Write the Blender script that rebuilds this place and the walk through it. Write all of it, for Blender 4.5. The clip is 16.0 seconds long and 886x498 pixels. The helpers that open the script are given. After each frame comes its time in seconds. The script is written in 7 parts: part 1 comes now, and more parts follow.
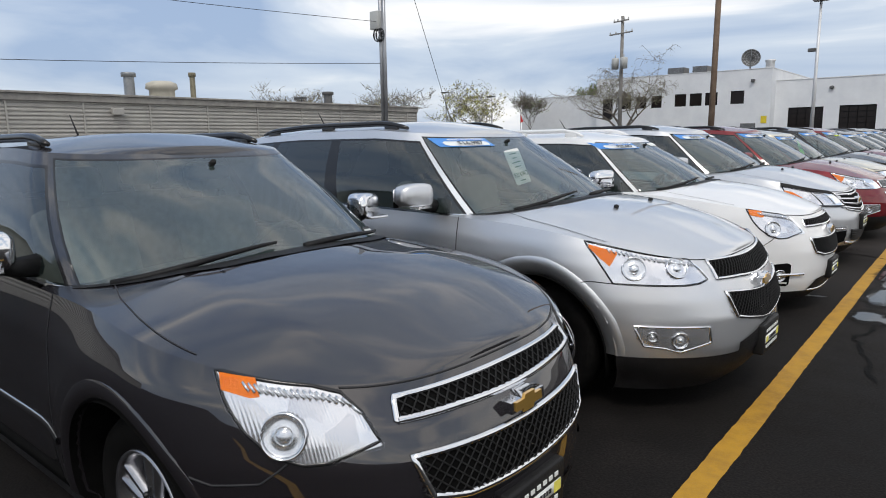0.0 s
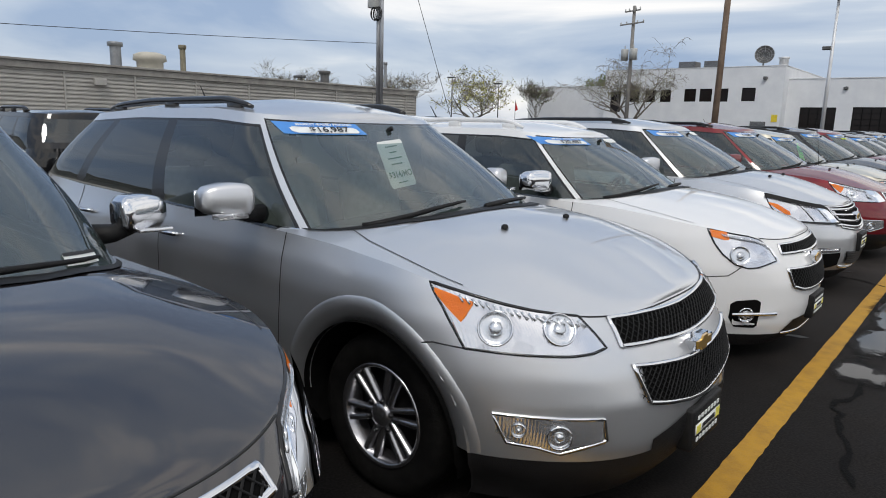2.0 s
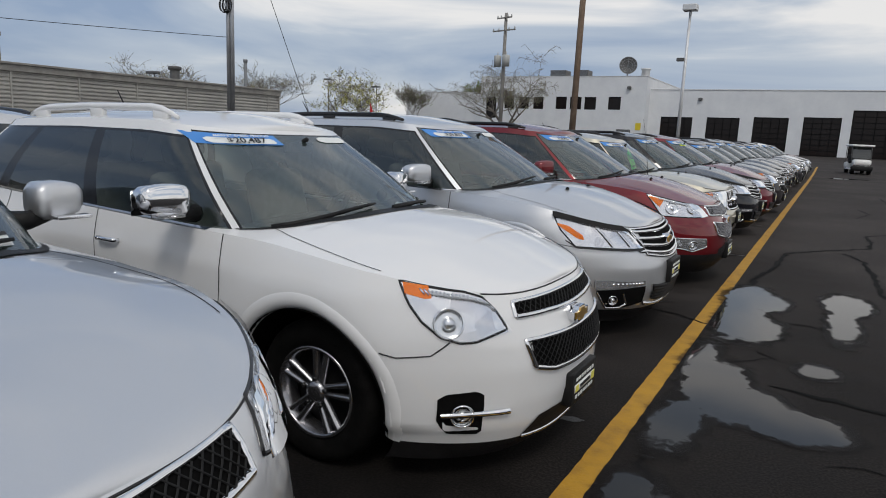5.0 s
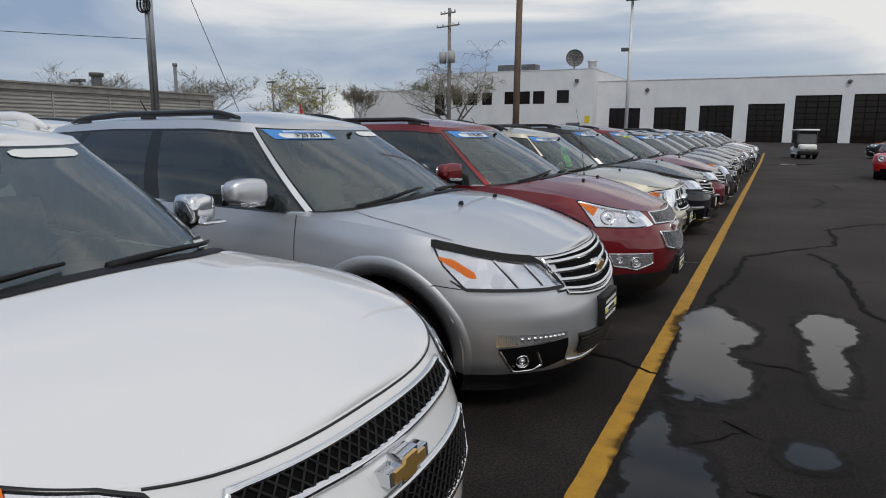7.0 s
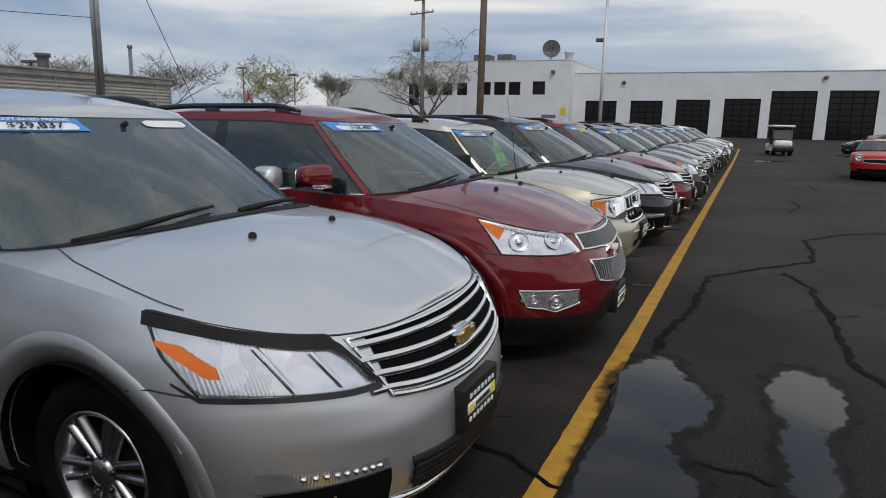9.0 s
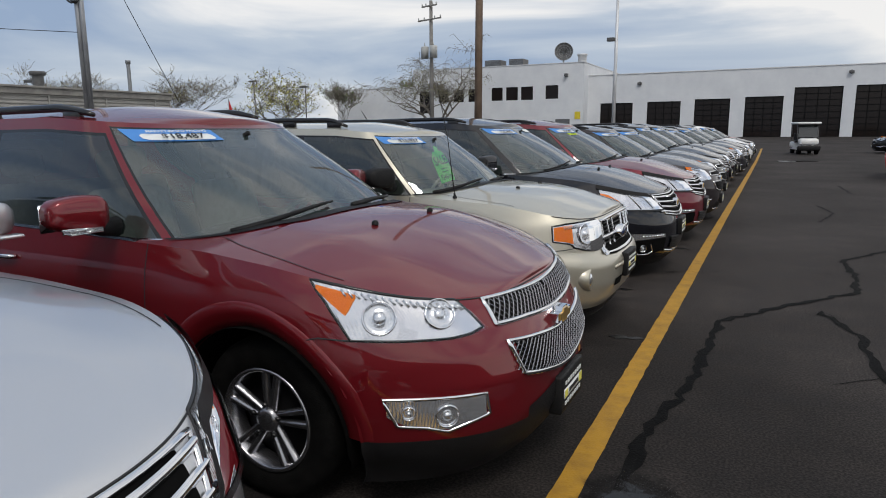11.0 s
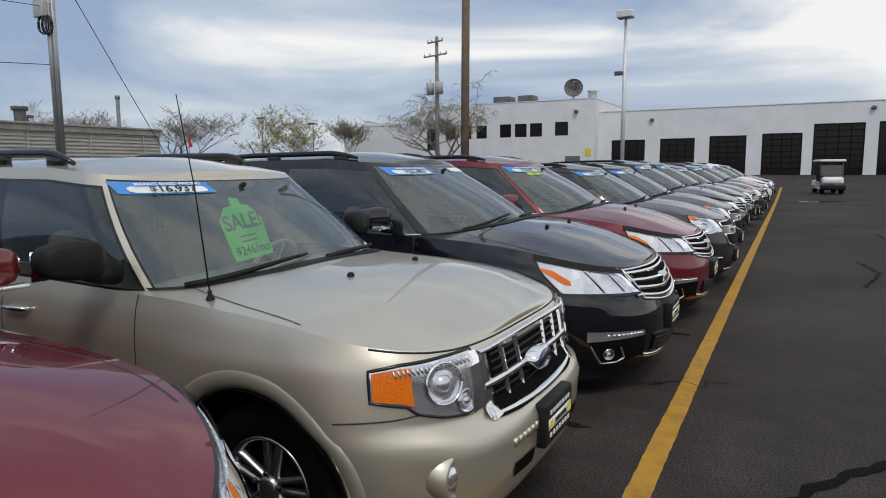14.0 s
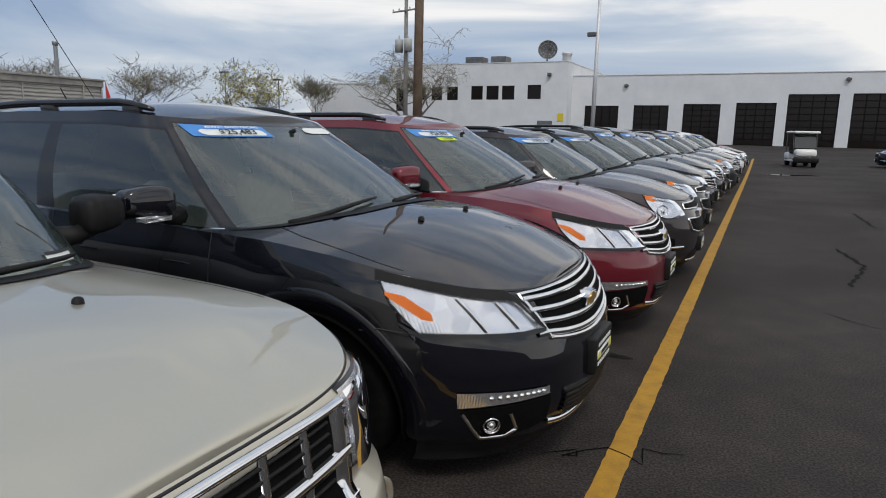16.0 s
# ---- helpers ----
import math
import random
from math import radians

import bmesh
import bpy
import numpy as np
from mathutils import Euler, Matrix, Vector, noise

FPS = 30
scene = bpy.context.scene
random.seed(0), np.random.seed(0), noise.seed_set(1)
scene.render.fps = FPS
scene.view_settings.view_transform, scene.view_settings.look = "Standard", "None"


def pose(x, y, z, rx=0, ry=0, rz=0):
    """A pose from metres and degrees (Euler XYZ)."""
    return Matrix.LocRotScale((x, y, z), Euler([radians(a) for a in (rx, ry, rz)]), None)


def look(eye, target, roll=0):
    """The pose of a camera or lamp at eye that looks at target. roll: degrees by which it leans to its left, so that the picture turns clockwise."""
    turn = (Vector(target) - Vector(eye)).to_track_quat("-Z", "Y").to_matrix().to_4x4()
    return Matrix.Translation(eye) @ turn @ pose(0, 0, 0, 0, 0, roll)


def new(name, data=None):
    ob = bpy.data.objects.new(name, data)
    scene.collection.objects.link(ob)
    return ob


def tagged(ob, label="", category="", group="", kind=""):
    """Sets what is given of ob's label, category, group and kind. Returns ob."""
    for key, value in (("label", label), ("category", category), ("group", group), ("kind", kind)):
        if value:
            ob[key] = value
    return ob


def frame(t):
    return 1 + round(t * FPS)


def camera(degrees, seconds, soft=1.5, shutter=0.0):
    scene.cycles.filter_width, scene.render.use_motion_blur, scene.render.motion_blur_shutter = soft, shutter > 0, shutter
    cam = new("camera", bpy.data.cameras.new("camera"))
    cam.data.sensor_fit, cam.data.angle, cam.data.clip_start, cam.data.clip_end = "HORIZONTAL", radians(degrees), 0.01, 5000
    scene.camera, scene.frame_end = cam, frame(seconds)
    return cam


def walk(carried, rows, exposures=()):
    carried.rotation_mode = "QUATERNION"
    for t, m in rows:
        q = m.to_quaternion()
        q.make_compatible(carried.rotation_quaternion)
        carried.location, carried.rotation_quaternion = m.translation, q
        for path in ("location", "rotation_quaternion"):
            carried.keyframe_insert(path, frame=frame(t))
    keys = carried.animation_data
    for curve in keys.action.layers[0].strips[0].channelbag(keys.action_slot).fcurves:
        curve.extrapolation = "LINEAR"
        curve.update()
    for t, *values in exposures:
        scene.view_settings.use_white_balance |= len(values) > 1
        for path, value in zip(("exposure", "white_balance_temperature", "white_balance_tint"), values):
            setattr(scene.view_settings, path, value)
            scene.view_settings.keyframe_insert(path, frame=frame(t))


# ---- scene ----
cam = camera(68.0, 16.0, soft=1.0)
PATH = [
    (0, (0.96, 2.218, 1.637), (-0.291, 3.742, 1.303), -0.8),
    (0.5, (0.938, 2.605, 1.634), (-0.278, 4.148, 1.261), 2.3),
    (1, (0.895, 3.004, 1.625), (-0.254, 4.593, 1.229), -0.0),
    (1.5, (0.934, 3.39, 1.662), (-0.348, 4.873, 1.268), -0.4),
    (2, (0.855, 3.738, 1.649), (-0.402, 5.247, 1.273), 1.6),
    (2.5, (0.854, 4.163, 1.643), (-0.307, 5.755, 1.301), 0.0),
    (3, (0.905, 4.534, 1.66), (-0.32, 6.078, 1.321), 0.9),
    (3.5, (0.923, 4.919, 1.634), (-0.212, 6.523, 1.263), 2.8),
    (4, (0.962, 5.328, 1.64), (0.022, 7.056, 1.277), 1.2),
    (4.5, (1.011, 5.734, 1.642), (-0.033, 7.411, 1.329), 2.4),
    (5, (0.912, 6.106, 1.618), (-0.073, 7.811, 1.267), 2.5),
    (5.2, (0.868, 6.3, 1.62), (0.007, 8.075, 1.295), 0.7),
    (7.3, (0.719, 8.057, 1.627), (-0.17, 9.812, 1.268), 0.2),
    (7.5, (0.742, 8.205, 1.643), (-0.204, 9.926, 1.264), 0.1),
    (8, (0.666, 8.625, 1.622), (-0.195, 10.383, 1.214), 2.2),
    (8.5, (0.701, 9.089, 1.611), (-0.008, 10.913, 1.201), 0.2),
    (8.7, (0.745, 9.282, 1.652), (-0.013, 11.092, 1.265), 1.0),
    (10.8, (0.818, 11.328, 1.605), (-0.12, 13.056, 1.24), 1.1),
    (11, (0.793, 11.521, 1.616), (-0.086, 13.282, 1.261), -0.4),
    (11.5, (0.806, 12.03, 1.623), (-0.077, 13.792, 1.282), -0.2),
    (12, (0.783, 12.496, 1.61), (-0.179, 14.206, 1.219), 1.0),
    (12.5, (0.733, 12.923, 1.622), (-0.112, 14.71, 1.315), 0.5),
    (13, (0.737, 13.412, 1.618), (-0.135, 15.193, 1.358), 0.7),
    (13.5, (0.688, 13.856, 1.602), (-0.311, 15.568, 1.332), 1.6),
    (14, (0.664, 14.287, 1.627), (-0.265, 16.041, 1.381), -0.3),
    (14.5, (0.7, 14.771, 1.645), (-0.321, 16.466, 1.355), 0.2),
    (15, (0.642, 15.193, 1.612), (-0.381, 16.862, 1.206), 3.0),
    (15.5, (0.587, 15.658, 1.631), (-0.253, 17.434, 1.252), 1.3),
    (16, (0.581, 16.126, 1.633), (-0.268, 17.901, 1.276), 1.2),
]
walk(cam, [(t, look(eye, target, roll)) for t, eye, target, roll in PATH], [(0, 0.45), (1.5, 0.38), (2.5, 0.22), (4, 0.03), (8, -0.03), (10, 0.05), (11, 0.12), (12, 0.42), (13, 0.28), (14, 0.17), (16, 0.17)])

# world: broken overcast over a hazy blue sky
world = bpy.data.worlds.new("overcast_sky")
scene.world = world
world.use_nodes = True
wn, wl = world.node_tree.nodes, world.node_tree.links
wn.clear()
w_out = wn.new("ShaderNodeOutputWorld")
w_bg = wn.new("ShaderNodeBackground")
w_sky = wn.new("ShaderNodeTexSky")
w_sky.sky_type = "NISHITA"
w_sky.sun_disc = False
w_sky.sun_elevation, w_sky.sun_rotation = radians(48), radians(115)
w_sky.air_density, w_sky.dust_density = 1.2, 1.5
w_dim = wn.new("ShaderNodeVectorMath")
w_dim.operation = "SCALE"
w_dim.inputs["Scale"].default_value = 0.085
wl.new(w_sky.outputs[0], w_dim.inputs[0])
w_co = wn.new("ShaderNodeTexCoord")
w_map = wn.new("ShaderNodeMapping")
w_map.inputs["Scale"].default_value = (1.0, 1.0, 4.2)
w_map.inputs["Rotation"].default_value = (0, 0, 2.6)
wl.new(w_co.outputs["Generated"], w_map.inputs[0])
w_n1 = wn.new("ShaderNodeTexNoise")
w_n1.inputs["Scale"].default_value, w_n1.inputs["Detail"].default_value = 2.0, 7.0
w_n1.inputs["Roughness"].default_value, w_n1.inputs["Distortion"].default_value = 0.5, 0.5
wl.new(w_map.outputs[0], w_n1.inputs[0])
w_r1 = wn.new("ShaderNodeValToRGB")
el = w_r1.color_ramp.elements
el[0].position, el[0].color = 0.33, (0.29, 0.38, 0.55, 1)
el[1].position, el[1].color = 0.63, (0.94, 0.92, 0.905, 1)
e2 = el.new(0.50)
e2.color = (0.52, 0.585, 0.685, 1)
w_sep = wn.new("ShaderNodeSeparateXYZ")
wl.new(w_co.outputs["Generated"], w_sep.inputs[0])
w_west = wn.new("ShaderNodeMapRange")
w_west.inputs["From Min"].default_value, w_west.inputs["From Max"].default_value = -0.95, 0.0
w_west.inputs["To Min"].default_value, w_west.inputs["To Max"].default_value = -0.13, 0.085
wl.new(w_sep.outputs["X"], w_west.inputs[0])
w_add = wn.new("ShaderNodeMath")
wl.new(w_n1.outputs[0], w_add.inputs[0])
wl.new(w_west.outputs[0], w_add.inputs[1])
wl.new(w_add.outputs[0], w_r1.inputs[0])
w_mix = wn.new("ShaderNodeMix")
w_mix.data_type = "RGBA"
w_mix.inputs["Factor"].default_value = 0.86
wl.new(w_dim.outputs[0], w_mix.inputs["A"])
wl.new(w_r1.outputs[0], w_mix.inputs["B"])
wl.new(w_mix.outputs["Result"], w_bg.inputs[0])
w_bg.inputs[1].default_value = 0.95
wl.new(w_bg.outputs[0], w_out.inputs[0])

sun = new("sun", bpy.data.lights.new("sun", "SUN"))
sun.data.energy, sun.data.angle, sun.data.color = 1.0, radians(14), (1.0, 0.95, 0.88)
sun.matrix_world = look((0, 0, 60), (-25, 40, 0))

# ---- materials ----


def nodes_of(name):
    m = bpy.data.materials.new(name)
    m.use_nodes = True
    t = m.node_tree
    return m, t.nodes, t.links, t.nodes["Principled BSDF"]


def noisy(name, base, other, scale=8.0, rough=0.6, metal=0.0, bump=0.0, bump_scale=60.0, low=0.35, high=0.65, rough2=None, coat=0.0, spec=0.5, vary=0.0):
    """A surface that wanders between two colours at two scales, with fine relief."""
    m, n, l, b = nodes_of(name)
    co = n.new("ShaderNodeTexCoord")
    big = n.new("ShaderNodeTexNoise")
    big.inputs["Scale"].default_value, big.inputs["Detail"].default_value, big.inputs["Roughness"].default_value = scale, 8.0, 0.65
    l.new(co.outputs["Object"], big.inputs[0])
    ramp = n.new("ShaderNodeValToRGB")
    e = ramp.color_ramp.elements
    e[0].position, e[0].color = low, (*base, 1)
    e[1].position, e[1].color = high, (*other, 1)
    l.new(big.outputs[0], ramp.inputs[0])
    colour = ramp.outputs[0]
    if vary:
        info = n.new("ShaderNodeObjectInfo")
        hsv = n.new("ShaderNodeHueSaturation")
        rng = n.new("ShaderNodeMapRange")
        rng.inputs["To Min"].default_value, rng.inputs["To Max"].default_value = 1 - vary, 1 + vary
        l.new(info.outputs["Random"], rng.inputs[0])
        l.new(rng.outputs[0], hsv.inputs["Value"])
        l.new(colour, hsv.inputs["Color"])
        colour = hsv.outputs[0]
    l.new(colour, b.inputs["Base Color"])
    b.inputs["Metallic"].default_value, b.inputs["Roughness"].default_value = metal, rough
    b.inputs["Coat Weight"].default_value, b.inputs["Coat Roughness"].default_value = coat, 0.03
    b.inputs["Specular IOR Level"].default_value = spec
    if rough2 is not None:
        rr = n.new("ShaderNodeMapRange")
        rr.inputs["From Min"].default_value, rr.inputs["From Max"].default_value = 0.3, 0.7
        rr.inputs["To Min"].default_value, rr.inputs["To Max"].default_value = rough, rough2
        l.new(big.outputs[0], rr.inputs[0])
        l.new(rr.outputs[0], b.inputs["Roughness"])
    if bump:
        fine = n.new("ShaderNodeTexNoise")
        fine.inputs["Scale"].default_value, fine.inputs["Detail"].default_value = bump_scale, 6.0
        l.new(co.outputs["Object"], fine.inputs[0])
        bp = n.new("ShaderNodeBump")
        bp.inputs["Strength"].default_value, bp.inputs["Distance"].default_value = bump, 0.01
        l.new(fine.outputs[0], bp.inputs["Height"])
        l.new(bp.outputs[0], b.inputs["Normal"])
    return m


def paint(name, colour, metal=0.0, rough=0.32, coat=1.52):
    """Automotive paint: base with flake, under clear coat with faint waves and a film of dust."""
    m, n, l, b = nodes_of(name)
    co = n.new("ShaderNodeTexCoord")
    flake = n.new("ShaderNodeTexNoise")
    flake.inputs["Scale"].default_value = 900.0
    l.new(co.outputs["Object"], flake.inputs[0])
    dust = n.new("ShaderNodeTexNoise")
    dust.inputs["Scale"].default_value, dust.inputs["Detail"].default_value = 3.0, 8.0
    l.new(co.outputs["Object"], dust.inputs[0])
    mix = n.new("ShaderNodeMix")
    mix.data_type = "RGBA"
    mix.inputs["A"].default_value = (*[c * 0.82 for c in colour], 1)
    mix.inputs["B"].default_value = (*[min(c * 1.18, 0.85) for c in colour], 1)
    l.new(flake.outputs[0], mix.inputs["Factor"])
    l.new(mix.outputs["Result"], b.inputs["Base Color"])
    rr = n.new("ShaderNodeMapRange")
    rr.inputs["From Min"].default_value, rr.inputs["From Max"].default_value = 0.35, 0.7
    rr.inputs["To Min"].default_value, rr.inputs["To Max"].default_value = rough, rough + 0.12
    l.new(dust.outputs[0], rr.inputs[0])
    l.new(rr.outputs[0], b.inputs["Roughness"])
    b.inputs["Metallic"].default_value = metal
    b.inputs["Specular IOR Level"].default_value = 0.08
    b.inputs["Coat Weight"].default_value, b.inputs["Coat Roughness"].default_value = 1.0, 0.02
    b.inputs["Coat IOR"].default_value = coat
    return m


def glass(name, tint, through_part, index=1.8, veil_part=0.04):
    """A thin pane: clear with a tint, glossy by Fresnel, with painted sky haze."""
    m, n, l, b = nodes_of(name)
    n.remove(b)
    fr = n.new("ShaderNodeFresnel")
    fr.inputs[0].default_value = index
    tr = n.new("ShaderNodeBsdfTransparent")
    tr.inputs[0].default_value = (*[c * through_part for c in tint], 1)
    gl = n.new("ShaderNodeBsdfGlossy")
    gl.inputs["Roughness"].default_value = 0.015
    gl.inputs[0].default_value = (0.95, 0.97, 1.0, 1)
    # Diffuse green-grey colour mixed in to imitate the haze of reflected sky.
    sky_veil = n.new("ShaderNodeBsdfDiffuse")
    sky_veil.inputs[0].default_value = (0.24, 0.34, 0.33, 1)
    veil = n.new("ShaderNodeMixShader")
    veil.inputs[0].default_value = veil_part
    l.new(tr.outputs[0], veil.inputs[1])
    l.new(sky_veil.outputs[0], veil.inputs[2])
    mx = n.new("ShaderNodeMixShader")
    l.new(fr.outputs[0], mx.inputs[0])
    l.new(veil.outputs[0], mx.inputs[1])
    l.new(gl.outputs[0], mx.inputs[2])
    l.new(mx.outputs[0], n["Material Output"].inputs[0])
    return m


def fluted(name):
    """Vacuum-metallised reflector with fine upright flutes and broad facets."""
    m, n, l, b = nodes_of(name)
    co = n.new("ShaderNodeTexCoord")
    wave = n.new("ShaderNodeTexWave")
    wave.bands_direction = "Y"
    wave.inputs["Scale"].default_value, wave.inputs["Distortion"].default_value, wave.inputs["Detail"].default_value = 42.0, 0.4, 1.0
    cell = n.new("ShaderNodeTexVoronoi")
    cell.inputs["Scale"].default_value = 13.0
    for t in (wave, cell):
        l.new(co.outputs["Object"], t.inputs["Vector"])
    mix = n.new("ShaderNodeMix")
    mix.data_type = "RGBA"
    mix.inputs["A"].default_value, mix.inputs["B"].default_value = (0.90, 0.91, 0.93, 1), (0.62, 0.63, 0.66, 1)
    l.new(cell.outputs["Color"], mix.inputs["Factor"])
    l.new(mix.outputs["Result"], b.inputs["Base Color"])
    both = n.new("ShaderNodeMath")
    both.operation = "MULTIPLY_ADD"
    both.inputs[1].default_value = 0.5
    l.new(wave.outputs["Fac"], both.inputs[0])
    l.new(cell.outputs["Distance"], both.inputs[2])
    bp = n.new("ShaderNodeBump")
    bp.inputs["Strength"].default_value, bp.inputs["Distance"].default_value = 0.10, 0.012
    l.new(both.outputs[0], bp.inputs["Height"])
    l.new(bp.outputs[0], b.inputs["Normal"])
    b.inputs["Metallic"].default_value, b.inputs["Roughness"].default_value = 0.85, 0.16
    return m


def plain(name, colour, rough=0.5, metal=0.0, coat=0.0, spec=0.5):
    return noisy(name, colour, [min(1, c * 1.12 + 0.002) for c in colour], 14.0, rough, metal, coat=coat, spec=spec)


PAINTS = {
    "charcoal": paint("paint_charcoal_metallic", (0.016, 0.014, 0.017), 0.4, 0.38, 1.85),
    "silver": paint("paint_silver_metallic", (0.66, 0.67, 0.69), 0.92, 0.38),
    "white": paint("paint_white", (0.78, 0.79, 0.80), 0.0, 0.35),
    "red": paint("paint_red_pearl", (0.165, 0.007, 0.012), 0.45, 0.36, 1.6),
    "beige": paint("paint_gold_beige_metallic", (0.56, 0.53, 0.44), 0.75, 0.38),
    "navy": paint("paint_blue_black_metallic", (0.0045, 0.005, 0.009), 0.2, 0.36, 1.6),
    "wine": paint("paint_dark_red_pearl", (0.155, 0.012, 0.022), 0.45, 0.36, 1.6),
    "graphite": paint("paint_mauve_grey_metallic", (0.036, 0.030, 0.033), 0.4, 0.36),
    "black": paint("paint_black", (0.004, 0.004, 0.005), 0.0, 0.34),
    "grey": paint("paint_grey_metallic", (0.045, 0.046, 0.052), 0.45, 0.36),
    "scarlet": paint("paint_scarlet", (0.42, 0.012, 0.014), 0.0, 0.34),
}
M_CHROME = noisy("chrome", (0.80, 0.81, 0.83), (0.72, 0.73, 0.75), 5.0, 0.06, 1.0, rough2=0.14)
M_BLACK = noisy("black_plastic_trim", (0.008, 0.008, 0.009), (0.015, 0.015, 0.015), 20.0, 0.5, 0.0, 0.25, 240.0, spec=0.2)
M_GLOSSBLACK = plain("gloss_black_trim", (0.010, 0.010, 0.011), 0.18)
M_GREYTRIM = noisy("dark_grey_bumper_plastic", (0.007, 0.0065, 0.007), (0.012, 0.0115, 0.012), 9.0, 0.55, 0.0, 0.25, 260.0, spec=0.25)
M_WELL = plain("wheel_well_felt", (0.004, 0.004, 0.004), 0.9, spec=0.05)
M_RUBBER = noisy("tyre_rubber", (0.004, 0.004, 0.004), (0.009, 0.0087, 0.0084), 12.0, 0.8, 0.0, 0.4, 130.0, spec=0.06)
M_ALLOY = noisy("machined_alloy", (0.42, 0.42, 0.44), (0.32, 0.32, 0.34), 9.0, 0.26, 0.95)
M_DARKALLOY = noisy("painted_dark_alloy", (0.010, 0.010, 0.011), (0.007, 0.007, 0.008), 9.0, 0.5, 0.4, spec=0.2)
M_GLASS = glass("windscreen_glass", (0.72, 0.90, 0.86), 0.86, 2.0, 0.10)
M_SIDEGLASS = glass("side_window_glass", (0.62, 0.72, 0.70), 0.45)
M_PRIVACY = glass("privacy_glass", (0.30, 0.32, 0.33), 0.16)
M_LENS = glass("lamp_lens", (0.98, 0.985, 1.0), 0.98, 1.35, 0.004)
M_REFLECTOR = fluted("lamp_reflector")
M_AMBER = noisy("amber_lens", (0.86, 0.20, 0.004), (0.78, 0.16, 0.003), 30.0, 0.3, 0.0, 0.3, 120.0, spec=0.3)
M_BULB = plain("headlamp_bowl", (0.66, 0.68, 0.70), 0.22, 0.85)
M_GOLD = plain("gold_badge", (0.62, 0.38, 0.09), 0.28, 0.7, 1.0)
M_BLUEBADGE = plain("dark_blue_badge", (0.02, 0.035, 0.10), 0.25, 0.3, 1.0)
M_SEAT = noisy("grey_seat_cloth", (0.26, 0.26, 0.25), (0.34, 0.34, 0.33), 25.0, 0.9, 0.0, 0.4, 300.0)
M_TANSEAT = noisy("tan_seat_cloth", (0.36, 0.32, 0.26), (0.44, 0.40, 0.32), 25.0, 0.9, 0.0, 0.4, 300.0)
M_DASH = noisy("dashboard_vinyl", (0.016, 0.016, 0.017), (0.026, 0.026, 0.026), 18.0, 0.7, 0.0, 0.4, 300.0)
M_TANDASH = noisy("tan_dashboard_vinyl", (0.30, 0.28, 0.23), (0.36, 0.33, 0.27), 18.0, 0.7, 0.0, 0.4, 300.0)
M_WHITEPAPER = noisy("white_paper", (0.78, 0.80, 0.79), (0.70, 0.73, 0.71), 6.0, 0.6)
M_BLUEPAPER = noisy("blue_price_banner", (0.05, 0.22, 0.60), (0.08, 0.28, 0.68), 6.0, 0.45)
M_GREENPAPER = noisy("neon_green_card", (0.11, 0.80, 0.10), (0.09, 0.70, 0.08), 5.0, 0.6)
M_YELLOWPAPER = noisy("yellow_green_card", (0.62, 0.80, 0.03), (0.55, 0.72, 0.03), 5.0, 0.6)
M_INK = plain("black_ink", (0.015, 0.015, 0.017), 0.6)
M_GREENINK = plain("dark_green_ink", (0.01, 0.12, 0.03), 0.6)
M_YELLOWINK = plain("yellow_print", (0.75, 0.68, 0.12), 0.5)

# ---- mesh helpers ----


def link_mesh(name, verts, faces, material, parent=None, label="", smooth=True):
    me = bpy.data.meshes.new(name)
    me.from_pydata([tuple(v) for v in verts], [], faces)
    me.update()
    if smooth:
        me.shade_smooth()
    me.materials.append(material)
    ob = new(name, me)
    if parent is not None:
        ob.parent = parent
    if label:
        tagged(ob, label)
    return ob


def part(name, bm, material, parent, label="", smooth=False):
    me = bpy.data.meshes.new(name)
    bm.to_mesh(me)
    bm.free()
    if smooth:
        me.shade_smooth()
    me.materials.append(material)
    ob = new(name, me)
    ob.parent = parent
    if label:
        tagged(ob, label)
    return ob


def thing(name, label, category, m=None, group="", kind=""):
    e = new(name)
    e.empty_display_size = 0.1
    if m is not None:
        e.matrix_world = m
    return tagged(e, label, category, group, kind)


